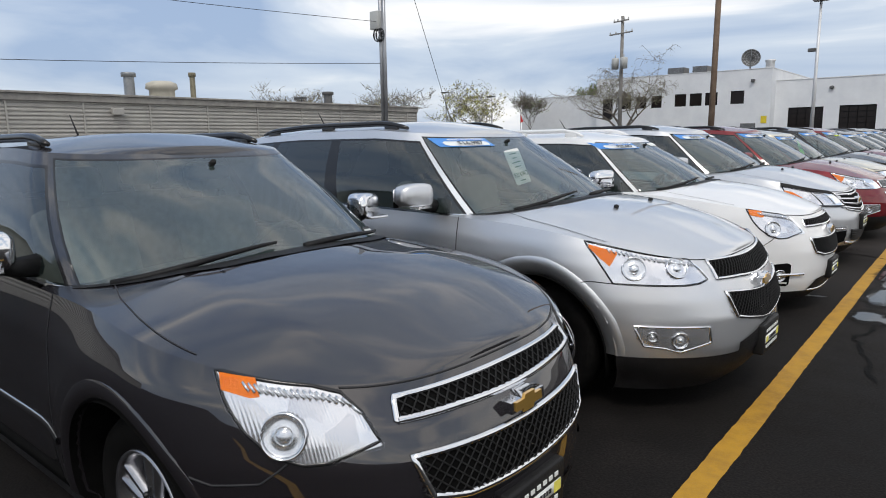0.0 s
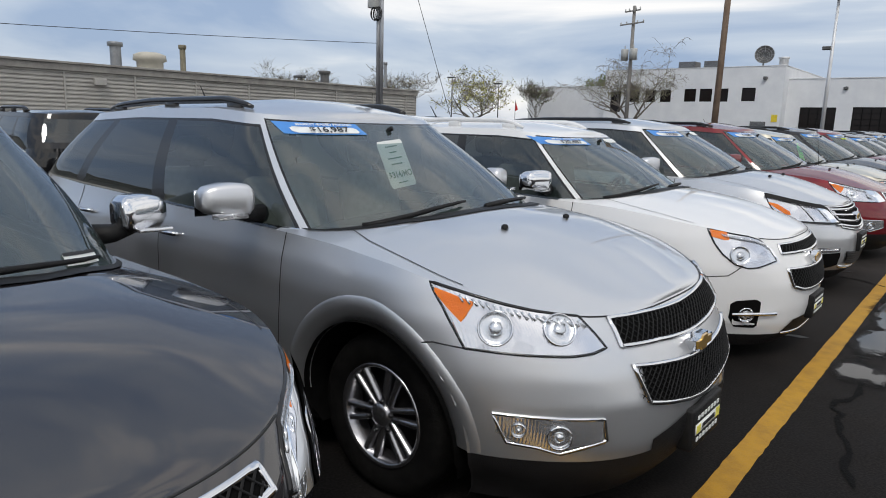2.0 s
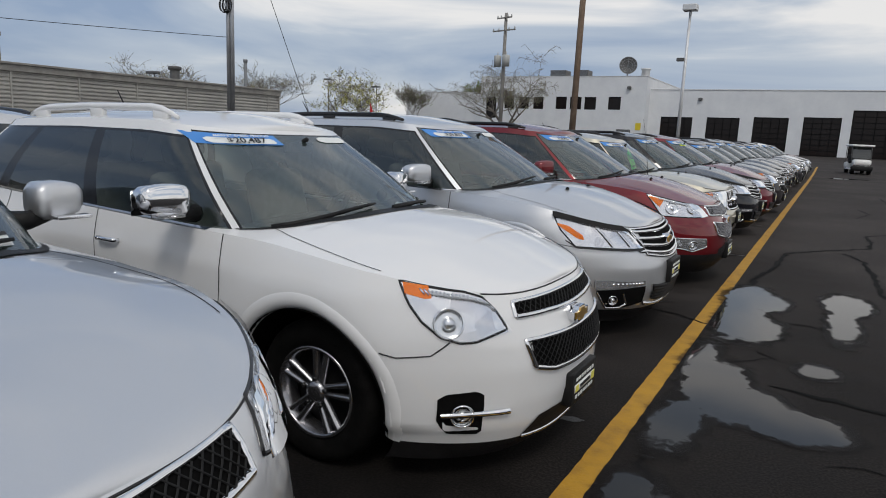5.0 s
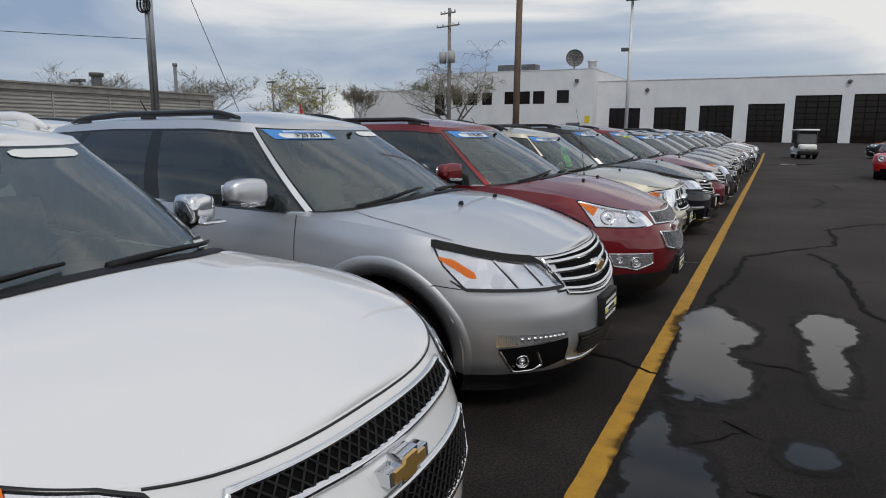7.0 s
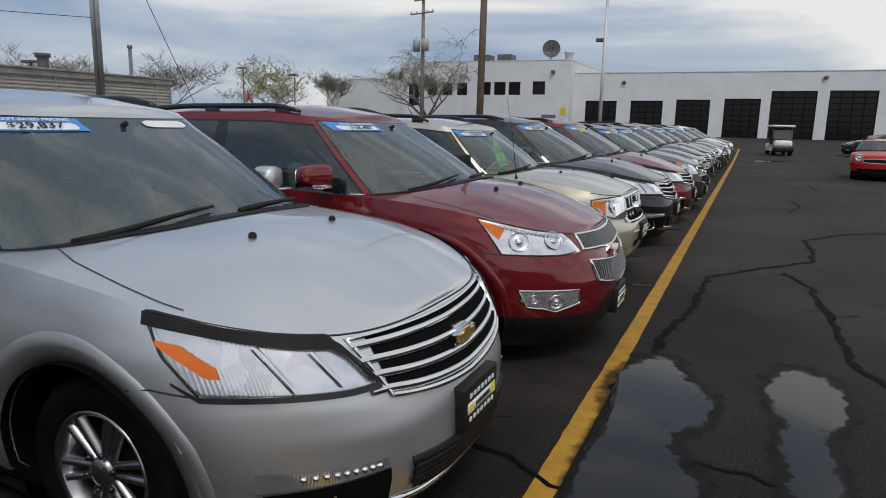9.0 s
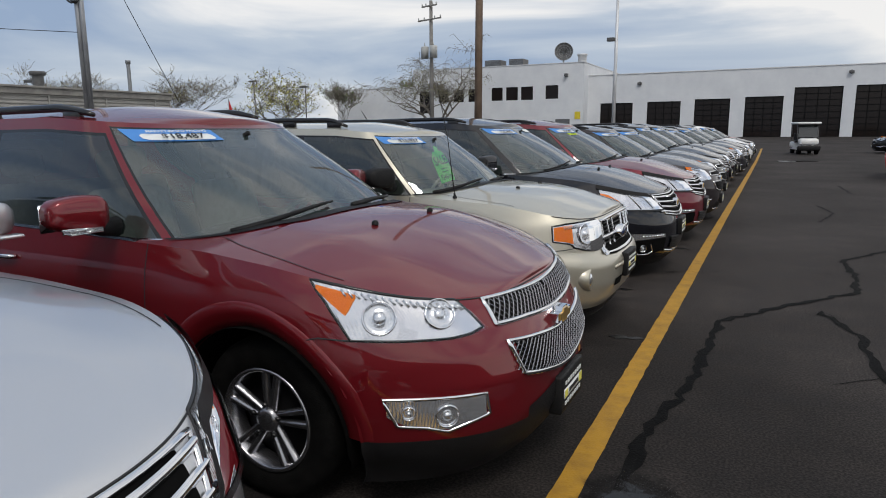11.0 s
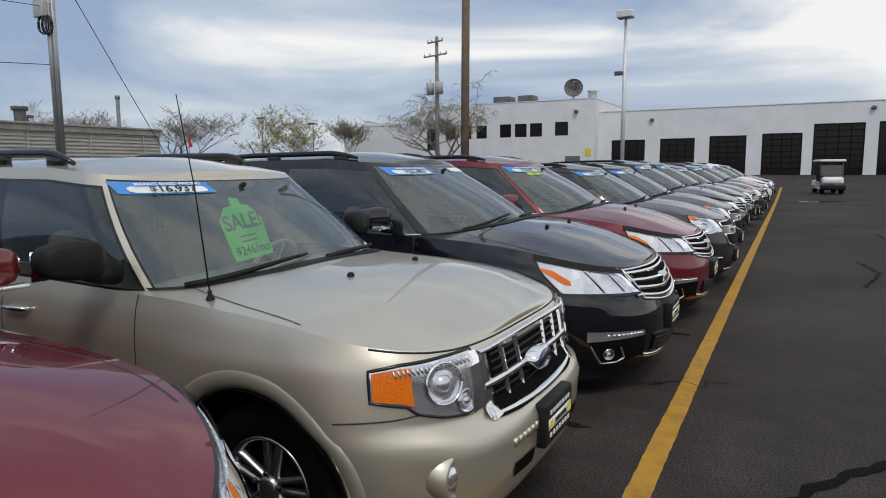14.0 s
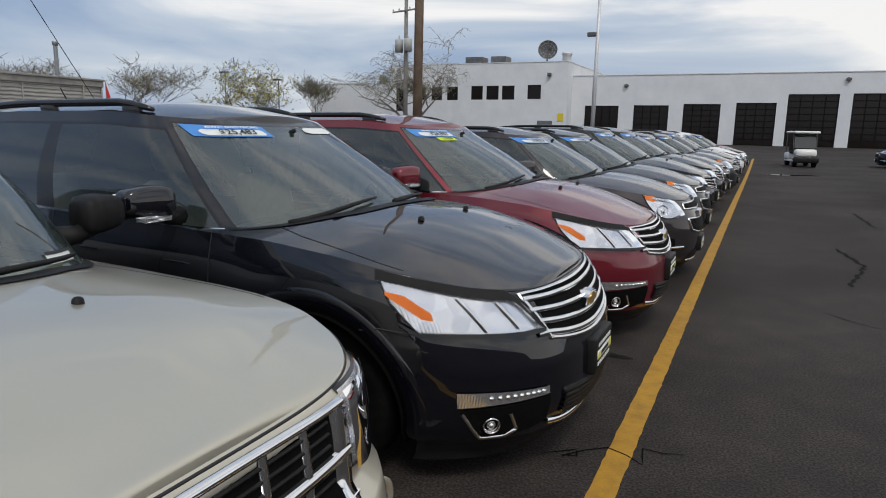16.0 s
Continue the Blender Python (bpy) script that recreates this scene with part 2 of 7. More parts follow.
class Soup:
    """Gathers pieces of one mesh."""

    def __init__(self):
        self.v, self.f = [], []

    def add(self, verts, faces):
        k = len(self.v)
        self.v += [tuple(p) for p in verts]
        self.f += [tuple(i + k for i in f) for f in faces]
        return self

    def box(self, x0, x1, y0, y1, z0, z1, c=0.0, m=None):
        """A box with its edges cut by c."""
        if c <= 0:
            vs = [(x, y, z) for x in (x0, x1) for y in (y0, y1) for z in (z0, z1)]
            fs = [(0, 1, 3, 2), (4, 6, 7, 5), (0, 4, 5, 1), (2, 3, 7, 6), (0, 2, 6, 4), (1, 5, 7, 3)]
        else:
            b = bmesh.new()
            bmesh.ops.create_cube(b, size=1)
            for v in b.verts:
                v.co = ((x0 + x1) / 2 + v.co.x * (x1 - x0), (y0 + y1) / 2 + v.co.y * (y1 - y0), (z0 + z1) / 2 + v.co.z * (z1 - z0))
            bmesh.ops.bevel(b, geom=b.edges[:], offset=c, segments=2, affect="EDGES", profile=0.5)
            b.verts.index_update()
            vs, fs = [tuple(v.co) for v in b.verts], [tuple(v.index for v in f.verts) for f in b.faces]
            b.free()
        if m is not None:
            vs = [tuple(m @ Vector(p)) for p in vs]
        return self.add(vs, fs)

    def grid(self, rows, close_u=False, close_v=False):
        n, k = len(rows), len(rows[0])
        vs = [p for r in rows for p in r]
        fs = []
        for i in range(n if close_v else n - 1):
            for j in range(k if close_u else k - 1):
                a, b2 = i * k + j, i * k + (j + 1) % k
                c, d = ((i + 1) % n) * k + (j + 1) % k, ((i + 1) % n) * k + j
                fs.append((a, b2, c, d))
        return self.add(vs, fs)

    def tube(self, points, radii, sides=8):
        """A round bar along points, with closed ends."""
        pts = [Vector(p) for p in points]
        if not isinstance(radii, (list, tuple)):
            radii = [radii] * len(pts)
        rows = []
        for i, p in enumerate(pts):
            d = (pts[min(i + 1, len(pts) - 1)] - pts[max(i - 1, 0)]).normalized()
            up = Vector((0, 0, 1)) if abs(d.z) < 0.9 else Vector((1, 0, 0))
            a = d.cross(up).normalized()
            b2 = a.cross(d)
            rows.append([p + (a * math.cos(2 * math.pi * j / sides) + b2 * math.sin(2 * math.pi * j / sides)) * radii[i] for j in range(sides)])
        k = len(self.v)
        self.grid(rows, close_u=True)
        n = len(self.v)
        self.f.append(tuple(range(k + sides - 1, k - 1, -1)))
        self.f.append(tuple(range(n - sides, n)))
        return self

    def lathe(self, profile, axis="y", sides=32, centre=(0, 0, 0)):
        """A ring body from (along, radius) pairs round an axis."""
        rows = []
        for h, r in profile:
            ring = []
            for j in range(sides):
                a = 2 * math.pi * j / sides
                c, s = r * math.cos(a), r * math.sin(a)
                p = {"y": (c, h, s), "x": (h, c, s), "z": (c, s, h)}[axis]
                ring.append((p[0] + centre[0], p[1] + centre[1], p[2] + centre[2]))
            rows.append(ring)
        return self.grid(rows, close_u=True)

    def link(self, name, material, parent=None, label="", smooth=True):
        return link_mesh(name, self.v, self.f, material, parent, label, smooth)


def along(points, x):
    """Reads a broken line of (x, value) pairs."""
    return float(np.interp(x, [p[0] for p in points], [p[1] for p in points]))


def soft(points, x, w=0.10):
    """The same, with its corners rounded over w to either side."""
    xs, vs = [p[0] for p in points], [p[1] for p in points]
    return float(np.mean(np.interp([x + w * (k / 3 - 1) for k in range(7)], xs, vs)))


# ---- cars ----
TALL = dict(
    L=5.2, W=0.995, D=1.0, Dr=0.7, n=2.2, m=3.0, zb=0.16, zdark=0.385, band=0.065, wf=-1.08, wr=-4.08, tyre=0.372, rim=0.236,
    zs=[(-5.2, 1.20), (-4.0, 1.16), (-2.0, 1.12), (-1.35, 1.105), (-0.85, 1.065), (-0.5, 1.015), (-0.25, 0.96), (0, 0.915)],
    tip=[(0.16, -0.15), (0.22, -0.08), (0.3, -0.03), (0.42, 0), (0.60, -0.005), (0.72, -0.045), (0.80, -0.085), (0.88, -0.14), (0.95, -0.21), (1.06, -0.29)],
    inset=[(0.2, 0.10), (0.32, 0.04), (0.5, 0.012), (0.7, 0.0), (0.9, 0.004), (1.0, 0.018), (1.1, 0.05), (1.2, 0.075)],
    crown=[(-1.6, 0.10), (-1.2, 0.115), (-0.86, 0.105), (-0.5, 0.075), (-0.2, 0.03), (0, 0.0)],
    xc=-1.22, D0=0.70, W0=0.925, xt=-2.08, D1=0.38, W1=0.70, xrb=-5.12, xrt=-4.62, roof=[(-5.2, 1.52), (-4.6, 1.62), (-3.6, 1.68), (-2.7, 1.69), (-2.05, 1.645)], rcrown=0.075,
    doors=(-1.72, -2.92, -4.02), flare=0.034, mirror=(-1.95, 1.17), hood_x=-1.28)
MID = dict(
    L=4.77, W=0.925, D=0.95, Dr=0.6, n=2.2, m=2.9, zb=0.13, zdark=0.225, band=0.03, wf=-1.02, wr=-3.82, tyre=0.36, rim=0.226,
    zs=[(-4.8, 1.18), (-3.6, 1.12), (-2.0, 1.07), (-1.3, 1.06), (-0.8, 1.02), (-0.5, 0.985), (-0.25, 0.94), (0, 0.90)],
    tip=[(0.13, -0.14), (0.2, -0.06), (0.3, -0.02), (0.42, 0), (0.58, 0), (0.7, -0.03), (0.8, -0.075), (0.9, -0.15), (1.02, -0.25)],
    inset=[(0.2, 0.10), (0.32, 0.05), (0.5, 0.03), (0.7, 0.012), (0.9, 0.01), (1.0, 0.03), (1.1, 0.06), (1.2, 0.08)],
    crown=[(-1.6, 0.10), (-1.2, 0.115), (-0.8, 0.105), (-0.5, 0.08), (-0.2, 0.035), (0, 0.0)],
    xc=-1.18, D0=0.66, W0=0.85, xt=-1.98, D1=0.36, W1=0.65, xrb=-4.68, xrt=-4.25, roof=[(-4.8, 1.5), (-4.2, 1.56), (-3.2, 1.60), (-2.5, 1.605), (-1.95, 1.565)], rcrown=0.07,
    doors=(-1.62, -2.68, -3.62), flare=0.055, mirror=(-1.86, 1.135), hood_x=-1.22)
BOXY = dict(
    L=4.44, W=0.905, D=0.72, Dr=0.45, n=2.6, m=4.2, zb=0.18, zdark=0.27, band=0.03, wf=-0.87, wr=-3.49, tyre=0.362, rim=0.212,
    zs=[(-4.5, 1.16), (-3.3, 1.13), (-2.0, 1.10), (-1.3, 1.085), (-0.8, 1.06), (-0.5, 1.03), (-0.25, 0.988), (0, 0.952)],
    tip=[(0.2, -0.12), (0.32, -0.02), (0.45, 0.02), (0.6, 0.03), (0.665, 0.0), (0.685, -0.06), (0.8, -0.075), (0.93, -0.10), (1.0, -0.18)],
    inset=[(0.2, 0.09), (0.32, 0.05), (0.5, 0.03), (0.7, 0.015), (0.9, 0.012), (1.02, 0.03), (1.1, 0.06), (1.2, 0.08)],
    crown=[(-1.6, 0.075), (-1.2, 0.085), (-0.8, 0.085), (-0.4, 0.065), (-0.15, 0.03), (0, 0.01)],
    xc=-1.20, D0=0.55, W0=0.845, xt=-1.86, D1=0.30, W1=0.68, xrb=-4.38, xrt=-4.15, roof=[(-4.5, 1.58), (-4.0, 1.62), (-3.0, 1.63), (-2.4, 1.625), (-1.85, 1.575)], rcrown=0.06,
    doors=(-1.56, -2.56, -3.36), flare=0.058, mirror=(-1.72, 1.16), hood_x=-1.22)
TALL_NEW = dict(TALL, zdark=0.265, zb=0.15)


class Shape:
    """The outer surface of one model of car: nose at x 0, tail at -L, facing +x."""

    def __init__(self, s):
        self.s = s

    def half(self, z):
        return self.s["W"] - along(self.s["inset"], z)

    def th_x(self, x):
        return math.asin(max(0.0, min(1.0, (x + self.s["D"]) / self.s["D"])) ** (self.s["n"] / 2))

    def th_y(self, y):
        return math.acos(max(0.0, min(1.0, abs(y) / self.s["W"])) ** (self.s["m"] / 2))

    def bulge(self, x, z):
        r = self.s["tyre"] + 0.07 + self.s["band"]
        b = 0.0
        for w in (self.s["wf"], self.s["wr"]):
            d = math.hypot(x - w, z - self.s["tyre"])
            b = max(b, math.exp(-((d - r) / 0.22) ** 2) if d > r else 1.0)
        return b * self.s["flare"] * (1.0 if z > 0.3 else 0.6)

    def front(self, th, z, out=0.0):
        """A point of the nose: th 0 at the side, 90 degrees at the middle."""
        s = self.s
        w, t = self.half(z), along(s["tip"], z)
        x = -s["D"] + (s["D"] + t) * math.sin(th) ** (2 / s["n"])
        y = w * max(math.cos(th), 0.0) ** (2 / s["m"])
        y += self.bulge(x, z) * math.cos(th)
        e = math.sin(th) ** 1.2
        k = math.hypot(e, 1 - e * 0.9)
        return Vector((x + out * e / k, y + out * (1 - e) / k, z))

    def side(self, x, z, out=0.0):
        if x > -self.s["D"]:
            return self.front(self.th_x(x), z, out)
        return Vector((x, self.half(z) + self.bulge(x, z) + out, z))

    def zs(self, x):
        return soft(self.s["zs"], x)

    def edge(self, th):
        """Height of the bonnet's edge above the nose at th."""
        return self.zs(-self.s["D"] + self.s["D"] * math.sin(th) ** (2 / self.s["n"]))

    def column(self, u):
        """u 0..1 nose from the middle to the side, 1..2 straight side, 2..3 tail."""
        s = self.s
        if u <= 1:
            th = (1 - u) * math.pi / 2
            x0 = -s["D"] + s["D"] * math.sin(th) ** (2 / s["n"])
            return lambda z: self.front(th, z), x0
        if u <= 2:
            x = -s["D"] + (u - 1) * (-s["L"] + s["Dr"] + s["D"])
            return lambda z: self.side(x, z), x
        th = (u - 2) * math.pi / 2
        xr = -s["L"] + s["Dr"]
        x = xr - s["Dr"] * math.sin(th) ** (2 / 2.6)

        def tail(z):
            return Vector((x - 0.15 * (z - 0.6) * -1 * (u - 2) * 0, self.half(z) * max(math.cos(th), 0) ** (2 / 3.4), z))
        return tail, x

    def cabin(self, u, g):
        s = self.s
        if u <= 1:
            th = (1 - u) * math.pi / 2
            f, h = math.sin(th), max(math.cos(th), 0.0) ** (2 / 3.4)
            b = Vector((s["xc"] - s["D0"] + s["D0"] * f, s["W0"] * h, 0))
            t = Vector((s["xt"] - s["D1"] + s["D1"] * f, s["W1"] * h, 0))
        elif u <= 2:
            k = u - 1
            b0, b1 = s["xc"] - s["D0"], s["xrb"] + 0.55
            t0, t1 = s["xt"] - s["D1"], s["xrt"] + 0.5
            b, t = Vector((b0 + (b1 - b0) * k, s["W0"], 0)), Vector((t0 + (t1 - t0) * k, s["W1"], 0))
        else:
            th = (u - 2) * math.pi / 2
            f, h = math.sin(th) ** 0.8, max(math.cos(th), 0.0) ** (2 / 3.6)
            b = Vector((s["xrb"] + 0.55 * (1 - f), s["W0"] * h, 0))
            t = Vector((s["xrt"] + 0.5 * (1 - f), s["W1"] * h, 0))
        b.z, t.z = self.zs(b.x) - 0.012, along(s["roof"], t.x)
        if u < 1:
            b.z += (along(s["crown"], b.x) - 0.02) * (1 - (b.y / s["W0"]) ** 2) * (1 - u) ** 0.3
        p = b.lerp(t, g)
        p.y += 0.045 * math.sin(math.pi * g) * (p.y / s["W0"])
        p.x += 0.05 * math.sin(math.pi * g) * (1 - u if u < 1 else 0)
        if g > 0.88:
            p.z += 0.012 * (g - 0.88) / 0.12
        return p


def mirrored(rows):
    return [[(p[0], -p[1], p[2]) for p in r] for r in rows]


class Pair:
    """A patch on one side and its mirror image on the other, as two parts."""

    def __init__(self, rows):
        self.rows = rows

    def link(self, name, material, parent, label="", smooth=True):
        a = Soup().grid(self.rows).link(name, material, parent, label, smooth)
        Soup().grid([list(reversed(r)) for r in mirrored(self.rows)]).link(name, material, parent, label, smooth)
        return a


def both_sides(shape_rows):
    """A patch on both sides: one mesh where the two meet in the middle, else a pair."""
    if abs(shape_rows[0][-1][1]) < 2e-3:
        return Soup().grid([list(r) + list(reversed(m))[1:] for r, m in zip(shape_rows, mirrored(shape_rows))])
    return Pair(shape_rows)


def nose_patch(sh, top, bottom, out, cols=14, rows=4):
    """A patch on the nose between two lines of (th, z), lifted by out."""
    a0, a1 = max(top[0][0], bottom[0][0]), min(top[-1][0], bottom[-1][0])
    grid = []
    for j in range(rows + 1):
        r = []
        for i in range(cols + 1):
            a = a0 + (a1 - a0) * i / cols
            zt = np.interp(a, [p[0] for p in top], [p[1] for p in top])
            zb = np.interp(a, [p[0] for p in bottom], [p[1] for p in bottom])
            r.append(sh.front(float(a), float(zb + (zt - zb) * j / rows), out))
        grid.append(r)
    return grid


def ribbon(sh, line, width, lift, depth=0.012, closed=False):
    """A raised bead along a line of (th, z) on the nose."""
    pts = []
    for k in range(len(line) - (0 if closed else 1)):
        a, b = line[k], line[(k + 1) % len(line)]
        for q in range(6):
            pts.append((a[0] + (b[0] - a[0]) * q / 6, a[1] + (b[1] - a[1]) * q / 6))
    if not closed:
        pts.append(line[-1])
    n = len(pts)
    rows = [[], [], [], []]
    for i, (a, z) in enumerate(pts):
        p, q = pts[(i - 1) % n] if closed or i else pts[0], pts[(i + 1) % n] if closed or i < n - 1 else pts[-1]
        P, Q = sh.front(p[0], p[1]), sh.front(q[0], q[1])
        d = (Q - P).normalized()
        here, out = sh.front(a, z), sh.front(a, z, 0.01)
        nrm = (out - here).normalized()
        across = d.cross(nrm).normalized()
        c = here + nrm * lift
        rows[0].append(c - across * width / 2 - nrm * depth)
        rows[1].append(c - across * width * 0.36 + nrm * 0.002)
        rows[2].append(c + across * width * 0.36 + nrm * 0.002)
        rows[3].append(c + across * width / 2 - nrm * depth)
    if closed:
        rows = [r + [r[0]] for r in rows]
    return rows


def lattice(sh, top, bottom, lift, pitch, bar, slope=0.9):
    """Crossed bars that fill a patch of the nose on both sides of the middle."""
    s = Soup()
    a0, a1 = top[0][0], top[-1][0]
    ys = [sh.front(a0 + (a1 - a0) * i / 40, 0.7).y for i in range(41)]
    y_at = lambda y: float(np.interp(-y, [-v for v in ys], [a0 + (a1 - a0) * i / 40 for i in range(41)]))
    ymax = ys[0]
    zlo, zhi = min(p[1] for p in bottom), max(p[1] for p in top)

    def inside(y, z):
        a = y_at(abs(y))
        if abs(y) > ymax:
            return None
        zt = np.interp(a, [p[0] for p in top], [p[1] for p in top])
        zb = np.interp(a, [p[0] for p in bottom], [p[1] for p in bottom])
        return a if zb <= z <= zt else None
    for sign in (1, -1):
        c = -ymax - (zhi - zlo) / slope
        while c < ymax + (zhi - zlo) / slope:
            run = []
            steps = 26
            for i in range(steps + 1):
                z = zlo + (zhi - zlo) * i / steps
                y = c + (z - zlo) / slope * sign if sign > 0 else c + (zhi - zlo) / slope - (z - zlo) / slope
                a = inside(y, z)
                if a is None:
                    if len(run) > 1:
                        s.grid([[p + Vector((0, -bar / 2, 0)) for p in run], [p + Vector((0.004, 0, 0)) for p in run], [p + Vector((0, bar / 2, 0)) for p in run]])
                    run = []
                else:
                    p = sh.front(a, z, lift)
                    run.append(Vector((p.x, math.copysign(p.y, y), p.z)))
            if len(run) > 1:
                s.grid([[p + Vector((0, -bar / 2, 0)) for p in run], [p + Vector((0.004, 0, 0)) for p in run], [p + Vector((0, bar / 2, 0)) for p in run]])
            c += pitch
    return s


def wheel(parent, x, y, sh, style, turn):
    """Tyre and alloy rim; y is the outer face."""
    s = sh.s
    side = 1 if y > 0 else -1
    R, r = s["tyre"], s["rim"]
    c = (x, y, R)
    w = 0.235
    prof = [(-side * w, r * 0.96), (-side * w * 0.98, R * 0.90), (-side * w * 0.86, R * 0.985), (-side * w * 0.5, R), (-side * w * 0.14, R * 0.985), (0, R * 0.93), (side * 0.006, R * 0.85), (-side * 0.002, r * 1.05), (-side * 0.02, r)]
    tyre = Soup().lathe(prof, "y", 40, c)
    t_ob = tyre.link("tyre", M_RUBBER, parent)
    rim = Soup()
    rim.lathe([(-side * 0.012, r * 1.02), (side * 0.002, r), (-side * 0.01, r * 0.93), (-side * 0.10, r * 0.88)], "y", 36, c)
    count = {"six": 6, "five": 5, "seven": 7}[style]
    for k in range(count):
        a = 2 * math.pi * k / count + turn
        m = Matrix.Translation(c) @ Matrix.Rotation(-a, 4, "Y")
        for off in (-1, 1):
            rows = []
            for f in (0.16, 0.4, 0.7, 0.97):
                h = -side * (0.012 + 0.03 * (1 - f) * 0.4)
                wd = 0.019 + 0.016 * f
                cx = off * (0.012 + 0.024 * f)
                rows.append([m @ Vector((r * f, h - side * 0.03, cx - wd / 2)), m @ Vector((r * f, h, cx - wd / 3)), m @ Vector((r * f, h, cx + wd / 3)), m @ Vector((r * f, h - side * 0.03, cx + wd / 2))])
            rim.grid(rows)
    rim.lathe([(-side * 0.02, r * 0.25), (-side * 0.004, r * 0.22), (side * 0.004, r * 0.12), (side * 0.006, 0.001)], "y", 20, c)
    rim_ob = rim.link("rim", M_ALLOY, t_ob)
    back = Soup().lathe([(-side * 0.11, r * 0.90), (-side * 0.09, r * 0.5), (-side * 0.05, 0.001)], "y", 28, c)
    back.link("brake_disc", M_DARKALLOY, t_ob)
    many = 5 if count == 5 else 6
    for k in range(many):
        a = 2 * math.pi * k / many + 0.3
        Soup().lathe([(-side * 0.012, 0.012), (side * 0.003, 0.011), (side * 0.005, 0.001)], "y", 6, (c[0] + math.cos(a) * r * 0.31, c[1], c[2] + math.sin(a) * r * 0.31)).link("wheel_nut", M_GLOSSBLACK, t_ob)


def text_mesh(name, body, size, material, parent, m, label="", bold=0.0):
    """Lettering as a flat mesh."""
    cu = bpy.data.curves.new(name, "FONT")
    cu.body, cu.size, cu.align_x, cu.align_y, cu.offset = body, size, "CENTER", "CENTER", bold
    tmp = bpy.data.objects.new(name, cu)
    me = bpy.data.meshes.new_from_object(tmp)
    bpy.data.objects.remove(tmp)
    me.materials.clear()
    me.materials.append(material)
    ob = new(name, me)
    ob.parent = parent
    ob.matrix_local = m
    if label:
        tagged(ob, label)
    return ob


def on_screen(sh, y, g):
    """Frame on the windscreen at lateral y and height share g: origin, across, up, out."""
    lo, hi = 0.0, 1.0
    for _ in range(30):
        mid = (lo + hi) / 2
        if sh.cabin(mid, g).y < abs(y):
            lo = mid
        else:
            hi = mid
    flip = lambda p: Vector((p.x, math.copysign(p.y, y), p.z))
    p = flip(sh.cabin(lo, g))
    up = (flip(sh.cabin(lo, g + 0.05)) - flip(sh.cabin(lo, g - 0.05))).normalized()
    q = flip(sh.cabin(min(lo + 0.04, 1), g))
    r = flip(sh.cabin(max(lo - 0.04, 0), g))
    ac = (q - r).normalized() * (1 if y > 0 else -1)
    out = ac.cross(up).normalized()
    return p, ac, up, out


def card(sh, name, material, parent, y0, y1, g0, g1, lift, label="", tilt=0.0, corner=0.0):
    """A sheet that follows the windscreen."""
    rows = []
    for j in range(5):
        r = []
        for i in range(9):
            f = i / 8
            ff, jj = f, j / 4
            if corner and j in (0, 4):
                ff = corner + f * (1 - 2 * corner)
            g = g0 + (g1 - g0) * jj + tilt * (f - 0.5)
            p, a, u, o = on_screen(sh, y0 + (y1 - y0) * ff, g)
            r.append(p + o * lift)
        rows.append(r)
    return Soup().grid(rows).link(name, material, parent, label)


def frame_matrix(p, a, u, o):
    m = Matrix.Identity(4)
    for i, v in enumerate((a, u, o, p)):
        m[0][i], m[1][i], m[2][i] = v
    return m


